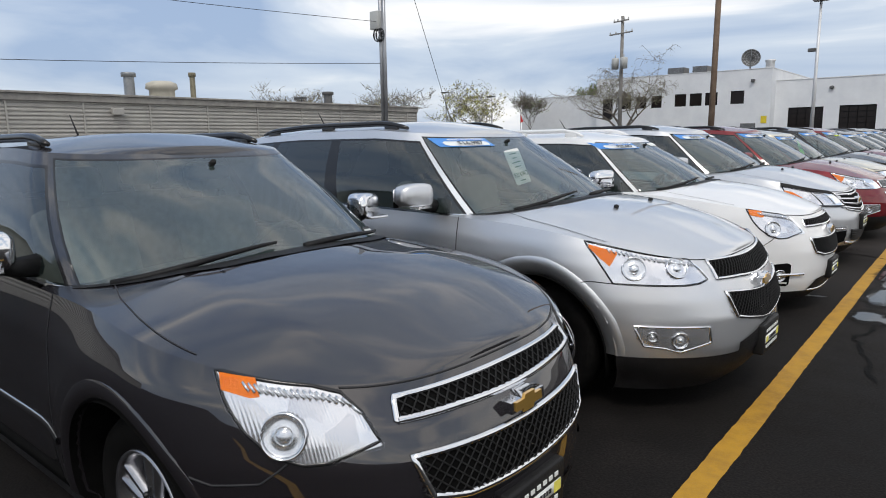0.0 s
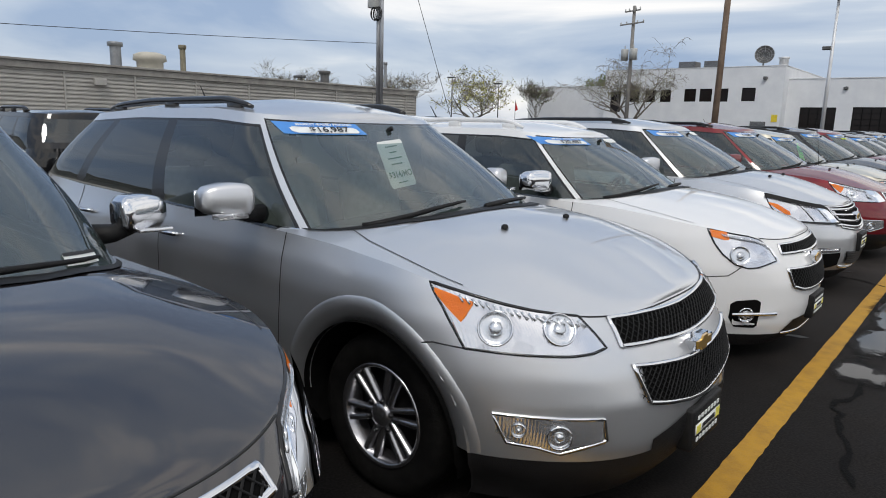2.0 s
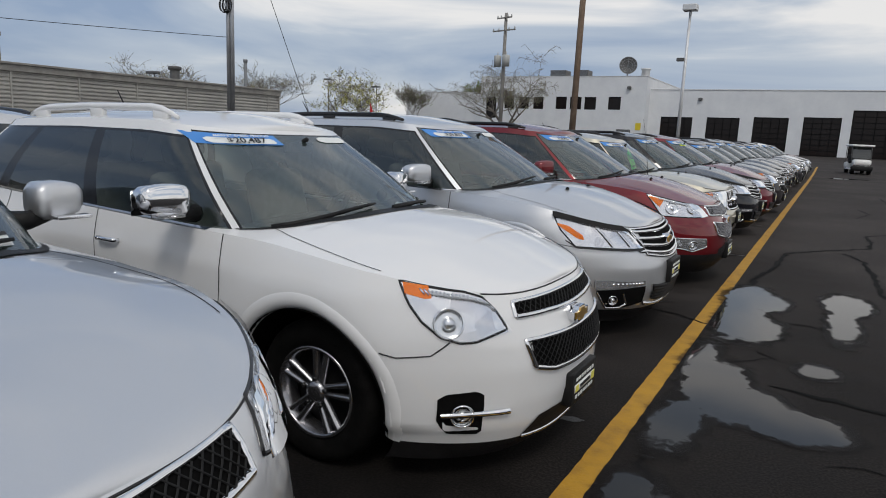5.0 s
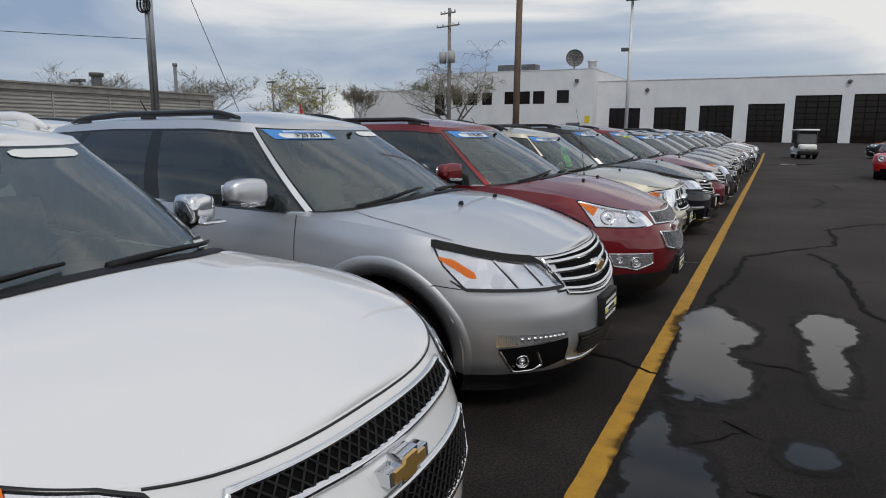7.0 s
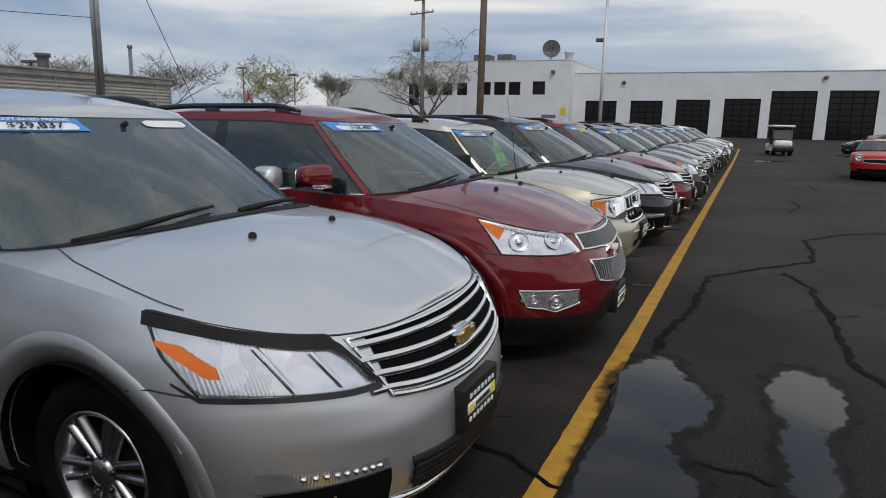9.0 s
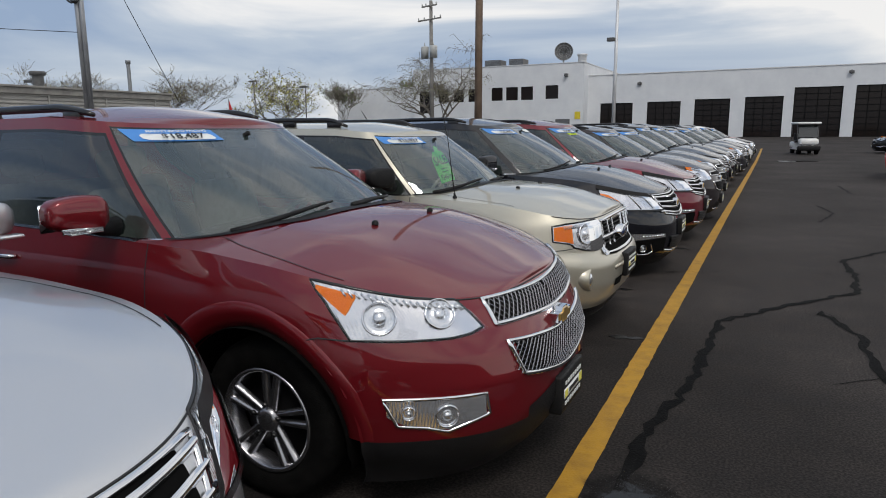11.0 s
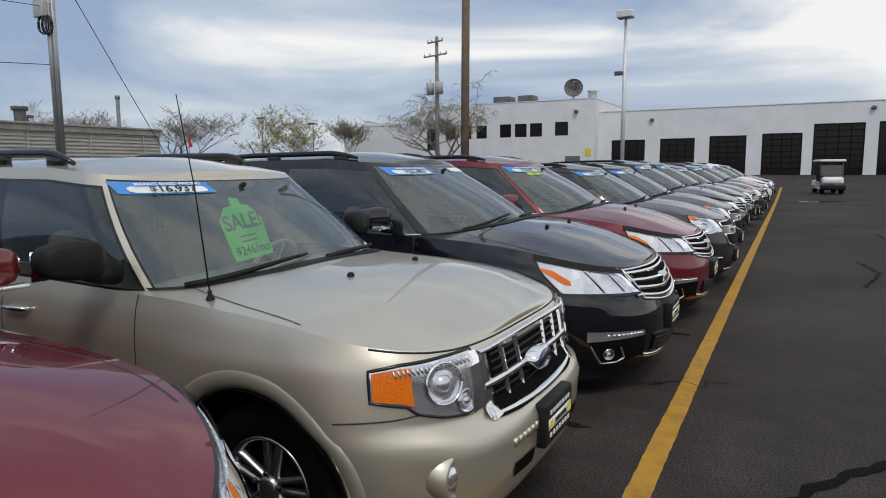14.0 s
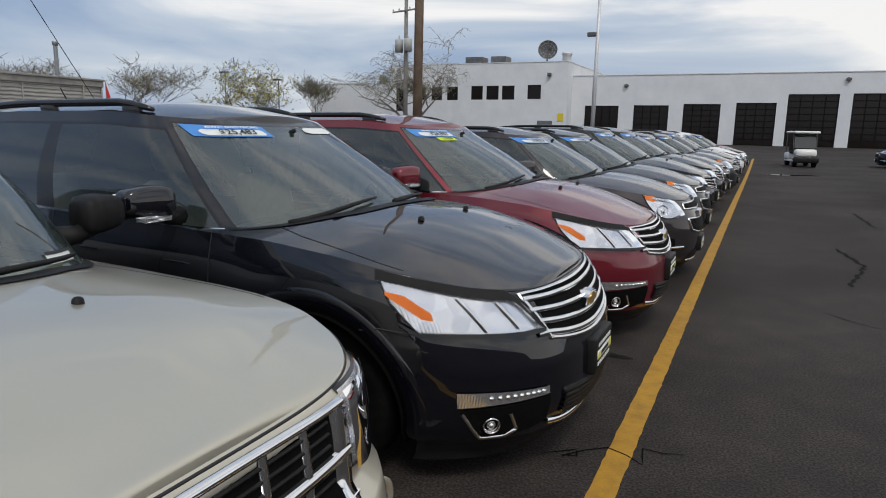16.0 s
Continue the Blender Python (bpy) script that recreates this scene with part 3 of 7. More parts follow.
def build_car(name, label, spec, face, colour, tone, price="", extras=(), wheels="six", tan=False, mirror_mat=None, rails="black"):
    sh = Shape(spec)
    s = spec
    P = PAINTS[colour]
    car = thing(name, label, "car", group="row of parked cars")
    # lower shell
    us = [k / 30 for k in range(30)] + [1 + k / 100 for k in range(100)] + [2 + k / 14 for k in range(15)]
    nv = 30
    cols = []
    for u in us:
        fn, x0 = sh.column(u)
        top = sh.zs(x0)
        cols.append([fn(s["zb"] + (s["zdark"] - s["zb"]) * k / 5 if k <= 5 else s["zdark"] + (top - s["zdark"]) * (k - 5) / (nv - 5)) for k in range(nv + 1)])
    R = s["tyre"] + 0.07
    RB = R + s["band"]
    for w in (s["wf"], s["wr"]):
        for c in cols:
            for k, p in enumerate(c):
                d = Vector((p.x - w, p.z - s["tyre"]))
                if 1e-4 < d.length < RB and d.length > RB - 0.05 and p.y > s["W"] * 0.75:
                    d.normalize()
                    p.x, p.z = w + d.x * RB, s["tyre"] + d.y * RB
    body, sill = Soup(), Soup()

    def gone(p):
        return p.y > s["W"] * 0.6 and any(math.hypot(p.x - w, p.z - s["tyre"]) < RB - 0.004 for w in (s["wf"], s["wr"]))
    up, lo = [], []
    nc = len(cols)
    flat = [p for c in cols for p in c]
    flat2 = [Vector((p.x, -p.y, p.z)) for p in flat]
    k0 = nv + 1
    for i in range(nc - 1):
        for k in range(nv):
            q = (i * k0 + k, (i + 1) * k0 + k, (i + 1) * k0 + k + 1, i * k0 + k + 1)
            if any(gone(flat[j]) for j in q):
                continue
            zc = sum(flat[j].z for j in q) / 4
            (lo if zc < s["zdark"] else up).append(q)
    for lst, so in ((up, body), (lo, sill)):
        so.add(flat, lst)
        so.add(flat2, [tuple(reversed(q)) for q in lst])
    shell = body.link("body", P, car, tone)
    sill.link("lower_cladding", M_GREYTRIM, car, "dark grey plastic lower bumper and sills")
    # bonnet: strips across at constant length
    def bonnet_z(p, y):
        t = min(1.0, abs(y) / max(p.y, 1e-4))
        crease = 0.007 * math.exp(-((t - 0.62) / 0.12) ** 2) * min(1.0, max(0.0, -p.x - 0.15))
        k = min(1.0, p.y / 0.5)
        return p.z + (soft(s["crown"], p.x) * (1 - t ** 2.3) + crease) * k * (2 - k)

    def foot(x):
        """Half width of the windscreen's foot at x."""
        f = min(1.0, max(0.0, (x - s["xc"] + s["D0"]) / s["D0"]))
        return s["W0"] * math.cos(math.asin(f)) ** (2 / 3.4)
    edge_line = [c[-1] for c in cols if c[-1].x > s["hood_x"] - 0.55]
    nose_rows = [p for p in edge_line if p.x > s["xc"]]
    side_rows = [p for p in edge_line if p.x <= s["xc"]]
    hood = Soup().grid([[(p.x, p.y * t, bonnet_z(p, p.y * t)) for t in [-1 + 2 * j / 28 for j in range(29)]] for p in nose_rows])
    for sg in (1, -1):
        strip = []
        for p in [nose_rows[-1]] + side_rows:
            y0 = 0.0 if p is nose_rows[-1] else max(0.0, min(foot(p.x) - 0.03, p.y - 0.025))
            strip.append([(p.x, sg * (y0 + (p.y - y0) * j / 14), bonnet_z(p, y0 + (p.y - y0) * j / 14)) for j in range(15)])
        hood.grid(strip if sg > 0 else [list(reversed(r)) for r in strip])
    hood.link("bonnet", P, car)
    # bonnet shut lines
    for sg in (1, -1):
        line = []
        for i, u in enumerate(us):
            p = cols[i][-1]
            if p.x < s["hood_x"] - 0.20 or p.x > -0.66:
                continue
            t = along(((-1.5, 0.80), (-1.25, 0.885), (-1.0, 0.925), (-0.66, 0.965)), p.x)
            line.append(Vector((p.x, sg * p.y * t, bonnet_z(p, p.y * t) + 0.002)))
        if len(line) > 1:
            Soup().grid([[q + Vector((0, -0.0025, 0)) for q in line], [q + Vector((0, 0.0025, 0.0005)) for q in line]]).link("shut_line", M_INK, car)
    for xd in s["doors"]:
        for sg in (1, -1):
            zz = [0.38 + (sh.zs(xd) - 0.38) * k / 12 for k in range(13)]
            a = [sh.side(xd - 0.0035 + 0.02 * math.sin(k * 0.25), z, 0.0015) for k, z in enumerate(zz)]
            b = [sh.side(xd + 0.0035 + 0.02 * math.sin(k * 0.25), z, 0.0015) for k, z in enumerate(zz)]
            if min(abs(xd - s["wr"]), abs(xd - s["wf"])) < R:
                a, b = a[7:], b[7:]
            Soup().grid([[(p.x, sg * p.y, p.z) for p in a], [(p.x, sg * p.y, p.z) for p in b]]).link("shut_line", M_INK, car)
    # side moulding, door handles
    for sg in (1, -1):
        mould = Soup()
        for z0, h, m in ((0.50, 0.018, 0),):
            xs = [s["wf"] - R - 0.10 - k * (s["wf"] - s["wr"] - 2 * R - 0.2) / 20 for k in range(21)]
            mould.grid([[(x, sg * (sh.side(x, z, o).y), z) for x in xs] for z, o in ((z0 - h, 0.001), (z0 - h * 0.6, 0.008), (z0 + h * 0.6, 0.008), (z0 + h, 0.001))])
        mould.link("side_moulding", P if face != "equinox" else M_CHROME, car)
        for xd in s["doors"][1:]:
            xh = xd + 0.16
            z = sh.zs(xh) - 0.15
            hd = Soup().tube([(xh - 0.09, sg * (sh.side(xh, z).y + 0.004), z - 0.004), (xh - 0.07, sg * (sh.side(xh, z).y + 0.032), z), (xh + 0.07, sg * (sh.side(xh, z).y + 0.032), z + 0.003), (xh + 0.09, sg * (sh.side(xh, z).y + 0.004), z)], 0.013, 8)
            hd.link("door_handle", M_CHROME if colour != "wine" else P, car)
    # wheel arches
    for w in (s["wf"], s["wr"]):
        for sg in (1, -1):
            lip, well = Soup(), Soup()
            ring = [radians(-22 + 224 * k / 30) for k in range(31)]
            low_a = math.asin((s["zdark"] - s["tyre"] + 0.004) / RB)
            arch = [low_a + (math.pi - 2 * low_a) * k / 40 for k in range(41)]
            rr = []
            for dr, out in ((-0.002, -0.040), (0.002, -s["band"] * 0.42 - 0.002), (s["band"] * 0.5, -s["band"] * 0.16), (s["band"], 0.004), (s["band"] + 0.018, 0.005), (s["band"] + 0.045, 0.0025), (s["band"] + 0.055, -0.004)):
                rr.append([(lambda q: (q.x, sg * q.y, q.z))(sh.side(w + (R + dr) * math.cos(a), max(s["tyre"] + (R + dr) * math.sin(a), s["zb"] + 0.01), out)) for a in arch])
            lip.grid(rr).link("wheel_arch", P, car)
            wr = [[(w + R * math.cos(a), sg * (sh.side(w + R * math.cos(a), max(s["tyre"] + R * math.sin(a), 0.2)).y - 0.002), s["tyre"] + R * math.sin(a)) for a in ring], [(w + R * math.cos(a), sg * 0.5, s["tyre"] + R * math.sin(a)) for a in ring]]
            well.grid(wr)
            k = len(well.v)
            well.add(wr[1] + [(w, sg * 0.5, s["tyre"])], [(i, i + 1, 31) for i in range(30)])
            well.link("wheel_well", M_WELL, car)
            wheel(car, w, sg * (s["W"] - 0.055), sh, wheels, 0.5 if sg > 0 else 0.2)
    under = Soup().box(-s["L"] + 0.25, -0.35, -0.55, 0.55, 0.20, 0.30, 0.0).box(s["wr"] + R, s["wf"] - R, -s["W"] + 0.07, s["W"] - 0.07, 0.21, 0.26).box(-s["L"] + 0.35, s["wr"] - R, -s["W"] + 0.25, s["W"] - 0.25, 0.24, 0.30)
    under.box(-0.9, -0.36, -s["W"] + 0.45, s["W"] - 0.45, 0.25, 0.70)
    under.link("underbody", M_WELL, car)
    # cabin panes and pillars
    ub = [0, 0.1, 0.2, 0.3, 0.4, 0.5, 0.58, 0.65, 0.70, 0.716, 0.74, 0.762, 0.785, 0.85, 0.92, 1.0, 1.08, 1.16, 1.24, 1.32, 1.38, 1.44, 1.5, 1.58, 1.66, 1.74, 1.82, 1.87, 1.92, 2.0, 2.1, 2.2, 2.35, 2.5, 2.62, 2.74, 2.87, 3.0]
    gb = [0, 0.045, 0.2, 0.36, 0.52, 0.68, 0.80, 0.885, 0.908, 0.948, 0.962, 1.0]
    cells = {}
    for i in range(len(ub) - 1):
        for j in range(len(gb) - 1):
            u, g = (ub[i] + ub[i + 1]) / 2, (gb[j] + gb[j + 1]) / 2
            key = "paint"
            if u < 0.716:
                key = "windscreen" if 0.045 < g < 0.948 and u < 0.70 else ("seal" if g < 0.962 else "paint")
            elif 0.762 < u < 2.35:
                if g < 0.045:
                    key = "chrome" if face != "escape" else "seal"
                elif g < 0.885:
                    if u < 0.785 or 1.38 < u < 1.44 or 1.82 < u < 1.87 or 2.2 < u:
                        key = "seal" if u < 2.2 else "paint"
                    elif u < 1.38:
                        key = "front_side"
                    elif u < 1.82:
                        key = "rear_side"
                    else:
                        key = "quarter"
                elif g < 0.908:
                    key = "seal"
            elif u > 2.5 and 0.2 < g < 0.885:
                key = "tailgate"
            cells.setdefault(key, []).append((i, j))
    grid = [[sh.cabin(u, g) for g in gb] for u in ub]

    def cab(keys, sg, pushed=0.0):
        so = Soup()
        for i, j in keys:
            q = [grid[i][j], grid[i + 1][j], grid[i + 1][j + 1], grid[i][j + 1]]
            vs = [(p.x, sg * p.y, p.z) for p in q]
            so.add(vs, [(0, 1, 2, 3) if sg > 0 else (3, 2, 1, 0)])
        return so

    def welded(so, nm, mat, lab=""):
        b = bmesh.new()
        vs = [b.verts.new(p) for p in so.v]
        for f in so.f:
            try:
                b.faces.new([vs[i] for i in f])
            except ValueError:
                pass
        bmesh.ops.remove_doubles(b, verts=b.verts[:], dist=0.0008)
        return part(nm, b, mat, car, lab, True)
    for key, nm, mat, joined in (("paint", "cabin_frame", P, True), ("seal", "window_seal", M_GLOSSBLACK, True), ("chrome", "belt_trim", M_CHROME, False), ("windscreen", "windscreen", M_GLASS, True),
                                 ("tailgate", "rear_window", M_PRIVACY, True), ("front_side", "front_side_window", M_SIDEGLASS, False), ("rear_side", "rear_side_window", M_PRIVACY, False), ("quarter", "quarter_window", M_PRIVACY, False)):
        if key not in cells:
            continue
        if joined:
            so = cab(cells[key], 1)
            o2 = cab(cells[key], -1)
            so.add(o2.v, o2.f)
            ob = welded(so, nm, mat)
            if "wind" in nm and nm != "window_seal":
                ob.visible_shadow = False
        else:
            for sg in (1, -1):
                ob = welded(cab(cells[key], sg), nm, mat)
                ob.visible_shadow = key == "chrome"
    roof_rows = []
    for u in ub:
        p = sh.cabin(u, 1.0)
        k = min(1.0, max(0.0, (s["xt"] + 0.02 - p.x) / 0.5))
        k2 = min(1.0, max(0.0, (p.x - s["xrt"]) / 0.3))
        roof_rows.append([(p.x, p.y * t, p.z + s["rcrown"] * (0.45 + 0.55 * k) * (0.6 + 0.4 * k2) * (1 - abs(t) ** 2.2) * (1 if 0 < u < 3 else 0)) for t in [-1 + 2 * j / 16 for j in range(17)]])
    Soup().grid(roof_rows).link("roof", P, car)
    # roof rails
    if rails:
        for sg in (1, -1):
            u0, u1 = (0.96, 2.1) if face != "escape" else (1.1, 1.95)
            pts = []
            for k in range(19):
                p = sh.cabin(u0 + (u1 - u0) * k / 18, 1.0)
                lift = (0.045 if face == "escape" or rails == "paint" else 0.022) * min(1.0, min(k, 18 - k) / 2.5) + 0.002
                pts.append((p.x, sg * (p.y - 0.07), p.z + 0.026 + lift))
            rl = Soup().tube(pts, [0.012 + 0.011 * min(1, min(k, 18 - k) / 2) for k in range(19)], 8)
            for k in (2, 9, 16):
                x, y, z = pts[k]
                rl.box(x - 0.07, x + 0.07, y - 0.018, y + 0.018, z - 0.07, z, 0.012)
            rl.link("roof_rail", {"black": M_GLOSSBLACK, "paint": P}[rails], car)
    # wipers and cowl
    cw, cwr = Soup(), []
    by_x = sorted(edge_line, key=lambda p: p.x)

    def over_bonnet(x, y, z):
        p = min(by_x, key=lambda q: abs(q.x - x))
        return max(z, bonnet_z(p, y) + 0.005)
    for k in range(25):
        u = 0.76 * k / 24
        p = sh.cabin(u, 0.0)
        d = 0.055 * (1 - 0.6 * (k / 24) ** 2)
        cwr.append([(p.x + d, p.y, over_bonnet(p.x + d, p.y, p.z)), (p.x + d * 0.5, p.y, over_bonnet(p.x + d * 0.5, p.y, p.z + 0.01)), (p.x - 0.02, p.y, over_bonnet(p.x, p.y, p.z + 0.03))])
    cw.grid(cwr)
    cw.grid([[(p[0], -p[1], p[2]) for p in reversed(r)] for r in cwr])
    cw.link("cowl_panel", M_BLACK, car)
    for y0, y1 in ((-0.72, -0.10), (0.02, 0.66)):
        arm = []
        for k in range(9):
            y = y0 + (y1 - y0) * k / 8
            p, a, u, o = on_screen(sh, y if abs(y) > 0.01 else 0.01, 0.045 + 0.07 * k / 8)
            arm.append(p + o * (0.018 + 0.012 * math.sin(k / 8 * 3.1)))
        Soup().tube(arm, [0.017, 0.016, 0.015, 0.013, 0.012, 0.011, 0.010, 0.009, 0.007], 6).link("wiper", M_BLACK, car)
    # washer nozzles
    if face != "equinox":
        for y in (-0.29, 0.29):
            x = s["hood_x"] + 0.38
            z = sh.zs(x) + along(s["crown"], x) * (1 - (0.29 / s["W"]) ** 2.3)
            Soup().lathe([(-0.004, 0.018), (0.010, 0.016), (0.016, 0.010), (0.018, 0.001)], "z", 10, (x, y, z)).link("washer_nozzle", M_BLACK, car)
    # mirrors
    mx, mz = s["mirror"]
    for sg in (1, -1):
        y0 = s["W0"] + 0.02
        arm = Soup().tube([(mx - 0.02, sg * (y0 - 0.04), mz + 0.005), (mx, sg * (y0 + 0.05), mz + 0.01), (mx + 0.01, sg * (y0 + 0.14), mz + 0.04)], [0.05, 0.04, 0.035], 8)
        arm.link("mirror_arm", M_BLACK, car)
        rows = []
        for i in range(9):
            f = i / 8
            yy = y0 + 0.06 + 0.23 * f
            hh = 0.085 + 0.02 * math.sin(math.pi * f) - 0.02 * f
            dd = 0.085 * (1 - 0.35 * f)
            e = 1.0 if 0 < i < 8 else 0.72
            ring = []
            for j in range(14):
                a = 2 * math.pi * j / 14
                ca, sa = math.cos(a), math.sin(a)
                px = math.copysign(abs(ca) ** 0.45, ca) * dd * e
                pz = math.copysign(abs(sa) ** 0.45, sa) * hh * e
                ring.append((mx + 0.01 + px - 0.05 * f, sg * yy, mz + 0.09 + pz * 0.86))
            rows.append(ring)
        shellm = Soup().grid(rows, close_u=True)
        k = len(shellm.v)
        shellm.f.append(tuple(range(k - 14, k)))
        shellm.f.append(tuple(range(13, -1, -1)))
        mo = shellm.link("door_mirror", mirror_mat or P, car)
        Soup().box(mx - 0.085, mx - 0.08, sg * (y0 + 0.10), sg * (y0 + 0.29), mz + 0.01, mz + 0.135, 0).link("mirror_glass", M_CHROME, mo)
        if face != "escape":
            Soup().box(mx + 0.045, mx + 0.098, sg * (y0 + 0.12), sg * (y0 + 0.27), mz + 0.012, mz + 0.028, 0.004).link("turn_signal", M_REFLECTOR, mo)
    # interior
    seat_m, dash_m = (M_TANSEAT, M_TANDASH) if tan else (M_SEAT, M_DASH)
    tub = Soup().box(-s["L"] + 0.4, -1.35, -0.72, 0.72, 0.42, 0.50)
    for sg in (1, -1):
        tub.box(-s["L"] + 0.45, -1.5, sg * 0.80 - 0.015, sg * 0.80 + 0.015, 0.45, 1.06)
    tub.link("interior_trim", M_DASH, car)
    half = [sh.cabin(0.9 * k / 16, 0.0) for k in range(17)]
    foot_line = [(p.x, -p.y * 0.97, p.z) for p in reversed(half)] + [(p.x, p.y * 0.97, p.z) for p in half[1:]]
    back = s["xc"] - 0.72
    Soup().grid([[(max(back, x - d) if d < 0.9 else back, y, z - h if d < 0.9 else 0.6) for x, y, z in foot_line] for d, h in ((0.0, 0.006), (0.2, 0.02), (0.45, 0.03), (0.7, 0.06), (0.8, 0.14), (1.0, 0))]).link("dashboard", dash_m, car)
    wc = Matrix.Translation((s["xc"] - 0.72, 0.38, 1.02)) @ Matrix.Rotation(radians(-62), 4, "Y")
    ring = [wc @ Vector((0.19 * math.cos(a), 0.19 * math.sin(a), 0)) for a in [2 * math.pi * k / 24 for k in range(25)]]
    sw = Soup().tube(ring, 0.016, 8)
    sw.tube([wc @ Vector((-0.18, 0, 0)), wc @ Vector((0.18, 0, 0))], 0.02, 6)
    sw.tube([wc @ Vector((0, 0, 0)), wc @ Vector((0, 0, -0.25))], 0.04, 8)
    sw.link("steering_wheel", dash_m, car)
    for x, y, w in ((s["xc"] - 1.15, 0.38, 0.25), (s["xc"] - 1.15, -0.38, 0.25), (s["xc"] - 2.05, 0.0, 0.66)):
        st = Soup().box(x - 0.05, x + 0.48, y - w, y + w, 0.55, 0.75, 0.06)
        mt = Matrix.Translation((x - 0.05, y, 0.72)) @ Matrix.Rotation(radians(-14), 4, "Y")
        st.box(-0.07, 0.07, -w, w, -0.02, 0.60, 0.06, mt)
        st.link("seat", seat_m, car)
        hs = Soup()
        for yy in ((0,) if w < 0.5 else (-0.4, 0.4)):
            hs.box(-0.055, 0.055, yy - 0.13, yy + 0.13, 0.64, 0.82, 0.05, mt)
            hs.box(-0.012, 0.012, yy - 0.05, yy + 0.05, 0.55, 0.66, 0, mt)
        hs.link("headrest", seat_m, car)
    rvm = on_screen(sh, 0.02, 0.86)[0]
    Soup().box(rvm.x - 0.10, rvm.x - 0.06, -0.12, 0.12, rvm.z - 0.06, rvm.z + 0.01, 0.012).tube([(rvm.x - 0.07, 0, rvm.z), (rvm.x - 0.005, 0, rvm.z + 0.03)], 0.014, 6).link("rear_view_mirror", M_BLACK, car)
    FACES[face](car, sh, P)
    # price banner and tags
    if price:
        bn = card(sh, "price_banner", M_BLUEPAPER, car, -0.66, -0.22, 0.838, 0.942, 0.004, "blue banner with a white price field, handwritten price %s" % price)
        card(sh, "price_field", M_WHITEPAPER, bn, -0.62, -0.26, 0.845, 0.902, 0.008, "", 0.0, 0.05)
        f = on_screen(sh, -0.44, 0.874)
        text_mesh("price_text", price, 0.072, M_INK, bn, frame_matrix(f[0] + f[3] * 0.014, f[1], f[2], f[3]), bold=0.0012)
        f = on_screen(sh, -0.44, 0.923)
        text_mesh("banner_title", "MARKET-BASED PRICING", 0.030, M_WHITEPAPER, bn, frame_matrix(f[0] + f[3] * 0.010, f[1], f[2], f[3]), bold=0.0006)
    for kind in extras:
        EXTRAS[kind](car, sh)
    return car


# ---- faces of the cars ----
def lamp_inside(car_lamp, sh, spots, sides=(1, -1)):
    """Round bowls with lenses inside a lamp: (th, z, radius) each."""
    for th, z, r in spots:
        for sg in sides:
            p = sh.front(th, z, 0.004)
            ax = (sh.front(th + 0.02, z) - sh.front(th - 0.02, z)).cross(sh.front(th, z + 0.02) - sh.front(th, z - 0.02)).normalized()
            ax = ax if ax.x + ax.y > 0 else -ax
            m = Matrix.Translation(p) @ ax.to_track_quat("Z", "Y").to_matrix().to_4x4()
            for nm, mat, prof in (("lamp_ring", M_CHROME, [(0.006, r * 1.12), (0.016, r * 1.07), (0.010, r * 0.99), (0.002, r * 0.95)]), ("lamp_bowl", M_BULB, [(0.003, r * 0.97), (-0.001, r * 0.82), (0.000, r * 0.60), (0.003, r * 0.45)]), ("projector", M_BULB, [(0.003, r * 0.45), (0.012, r * 0.36), (0.016, r * 0.18), (0.017, 0.001)])):
                b = Soup().lathe(prof, "z", 24)
                b.v = [tuple(m @ Vector(v)) for v in b.v]
                b.v = [(v[0], sg * v[1], v[2]) for v in b.v]
                b.link(nm, mat, car_lamp)


def outline_of(top, bottom):
    return list(top) + list(reversed(bottom))


def dedupe(line):
    out = []
    for p in line:
        if not out or abs(p[0] - out[-1][0]) + abs(p[1] - out[-1][1]) > 0.016:
            out.append(p)
    if abs(out[0][0] - out[-1][0]) + abs(out[0][1] - out[-1][1]) < 0.016:
        out.pop()
    return out


def turned(rows, sg):
    return rows if sg > 0 else [list(reversed(r)) for r in mirrored(rows)]


def headlamps(car, sh, top, bottom, amber, spots, brow=None):
    for sg in (1, -1):
        lamp = Soup().grid(turned(nose_patch(sh, top, bottom, 0.004, 22, 8), sg)).link("headlamp", M_REFLECTOR, car, "clear headlamp with chrome bowls and an amber corner")
        bead = ribbon(sh, dedupe(outline_of(top, bottom)), 0.013, 0.004, 0.008, True)
        Soup().grid([[(p.x, sg * p.y, p.z) for p in r] for r in bead]).link("lamp_gasket", M_GLOSSBLACK, lamp)
        Soup().grid(turned(nose_patch(sh, amber[0], amber[1], 0.010, 8, 4), sg)).link("amber_marker", M_AMBER, lamp, "amber corner marker")
        lamp_inside(lamp, sh, spots, (sg,))
        flutes = Soup()
        a0, a1 = top[0][0] * 0.8 + top[-1][0] * 0.2, top[-1][0] * 0.9 + top[0][0] * 0.1
        for k in range(18):
            a = a0 + (a1 - a0) * k / 17
            zt = float(np.interp(a, [p[0] for p in top], [p[1] for p in top])) - 0.012
            p, q = sh.front(a, zt, 0.010), sh.front(a + 0.02, zt - 0.024, 0.013)
            flutes.tube([(p.x, sg * p.y, p.z), (q.x, sg * q.y, q.z)], 0.005, 5)
        tagged(flutes.link("lens_fluting", M_BULB, lamp), kind="stuff")
        lens = Soup().grid(turned(nose_patch(sh, top, bottom, 0.026, 22, 8), sg)).link("lamp_lens", M_LENS, lamp)
        lens.visible_shadow = False
        if brow:
            Soup().grid(turned(nose_patch(sh, brow[0], brow[1], 0.0275, 18, 2), sg)).link("lamp_brow", M_GREYTRIM, lamp, "smoked upper brow of the headlamp")


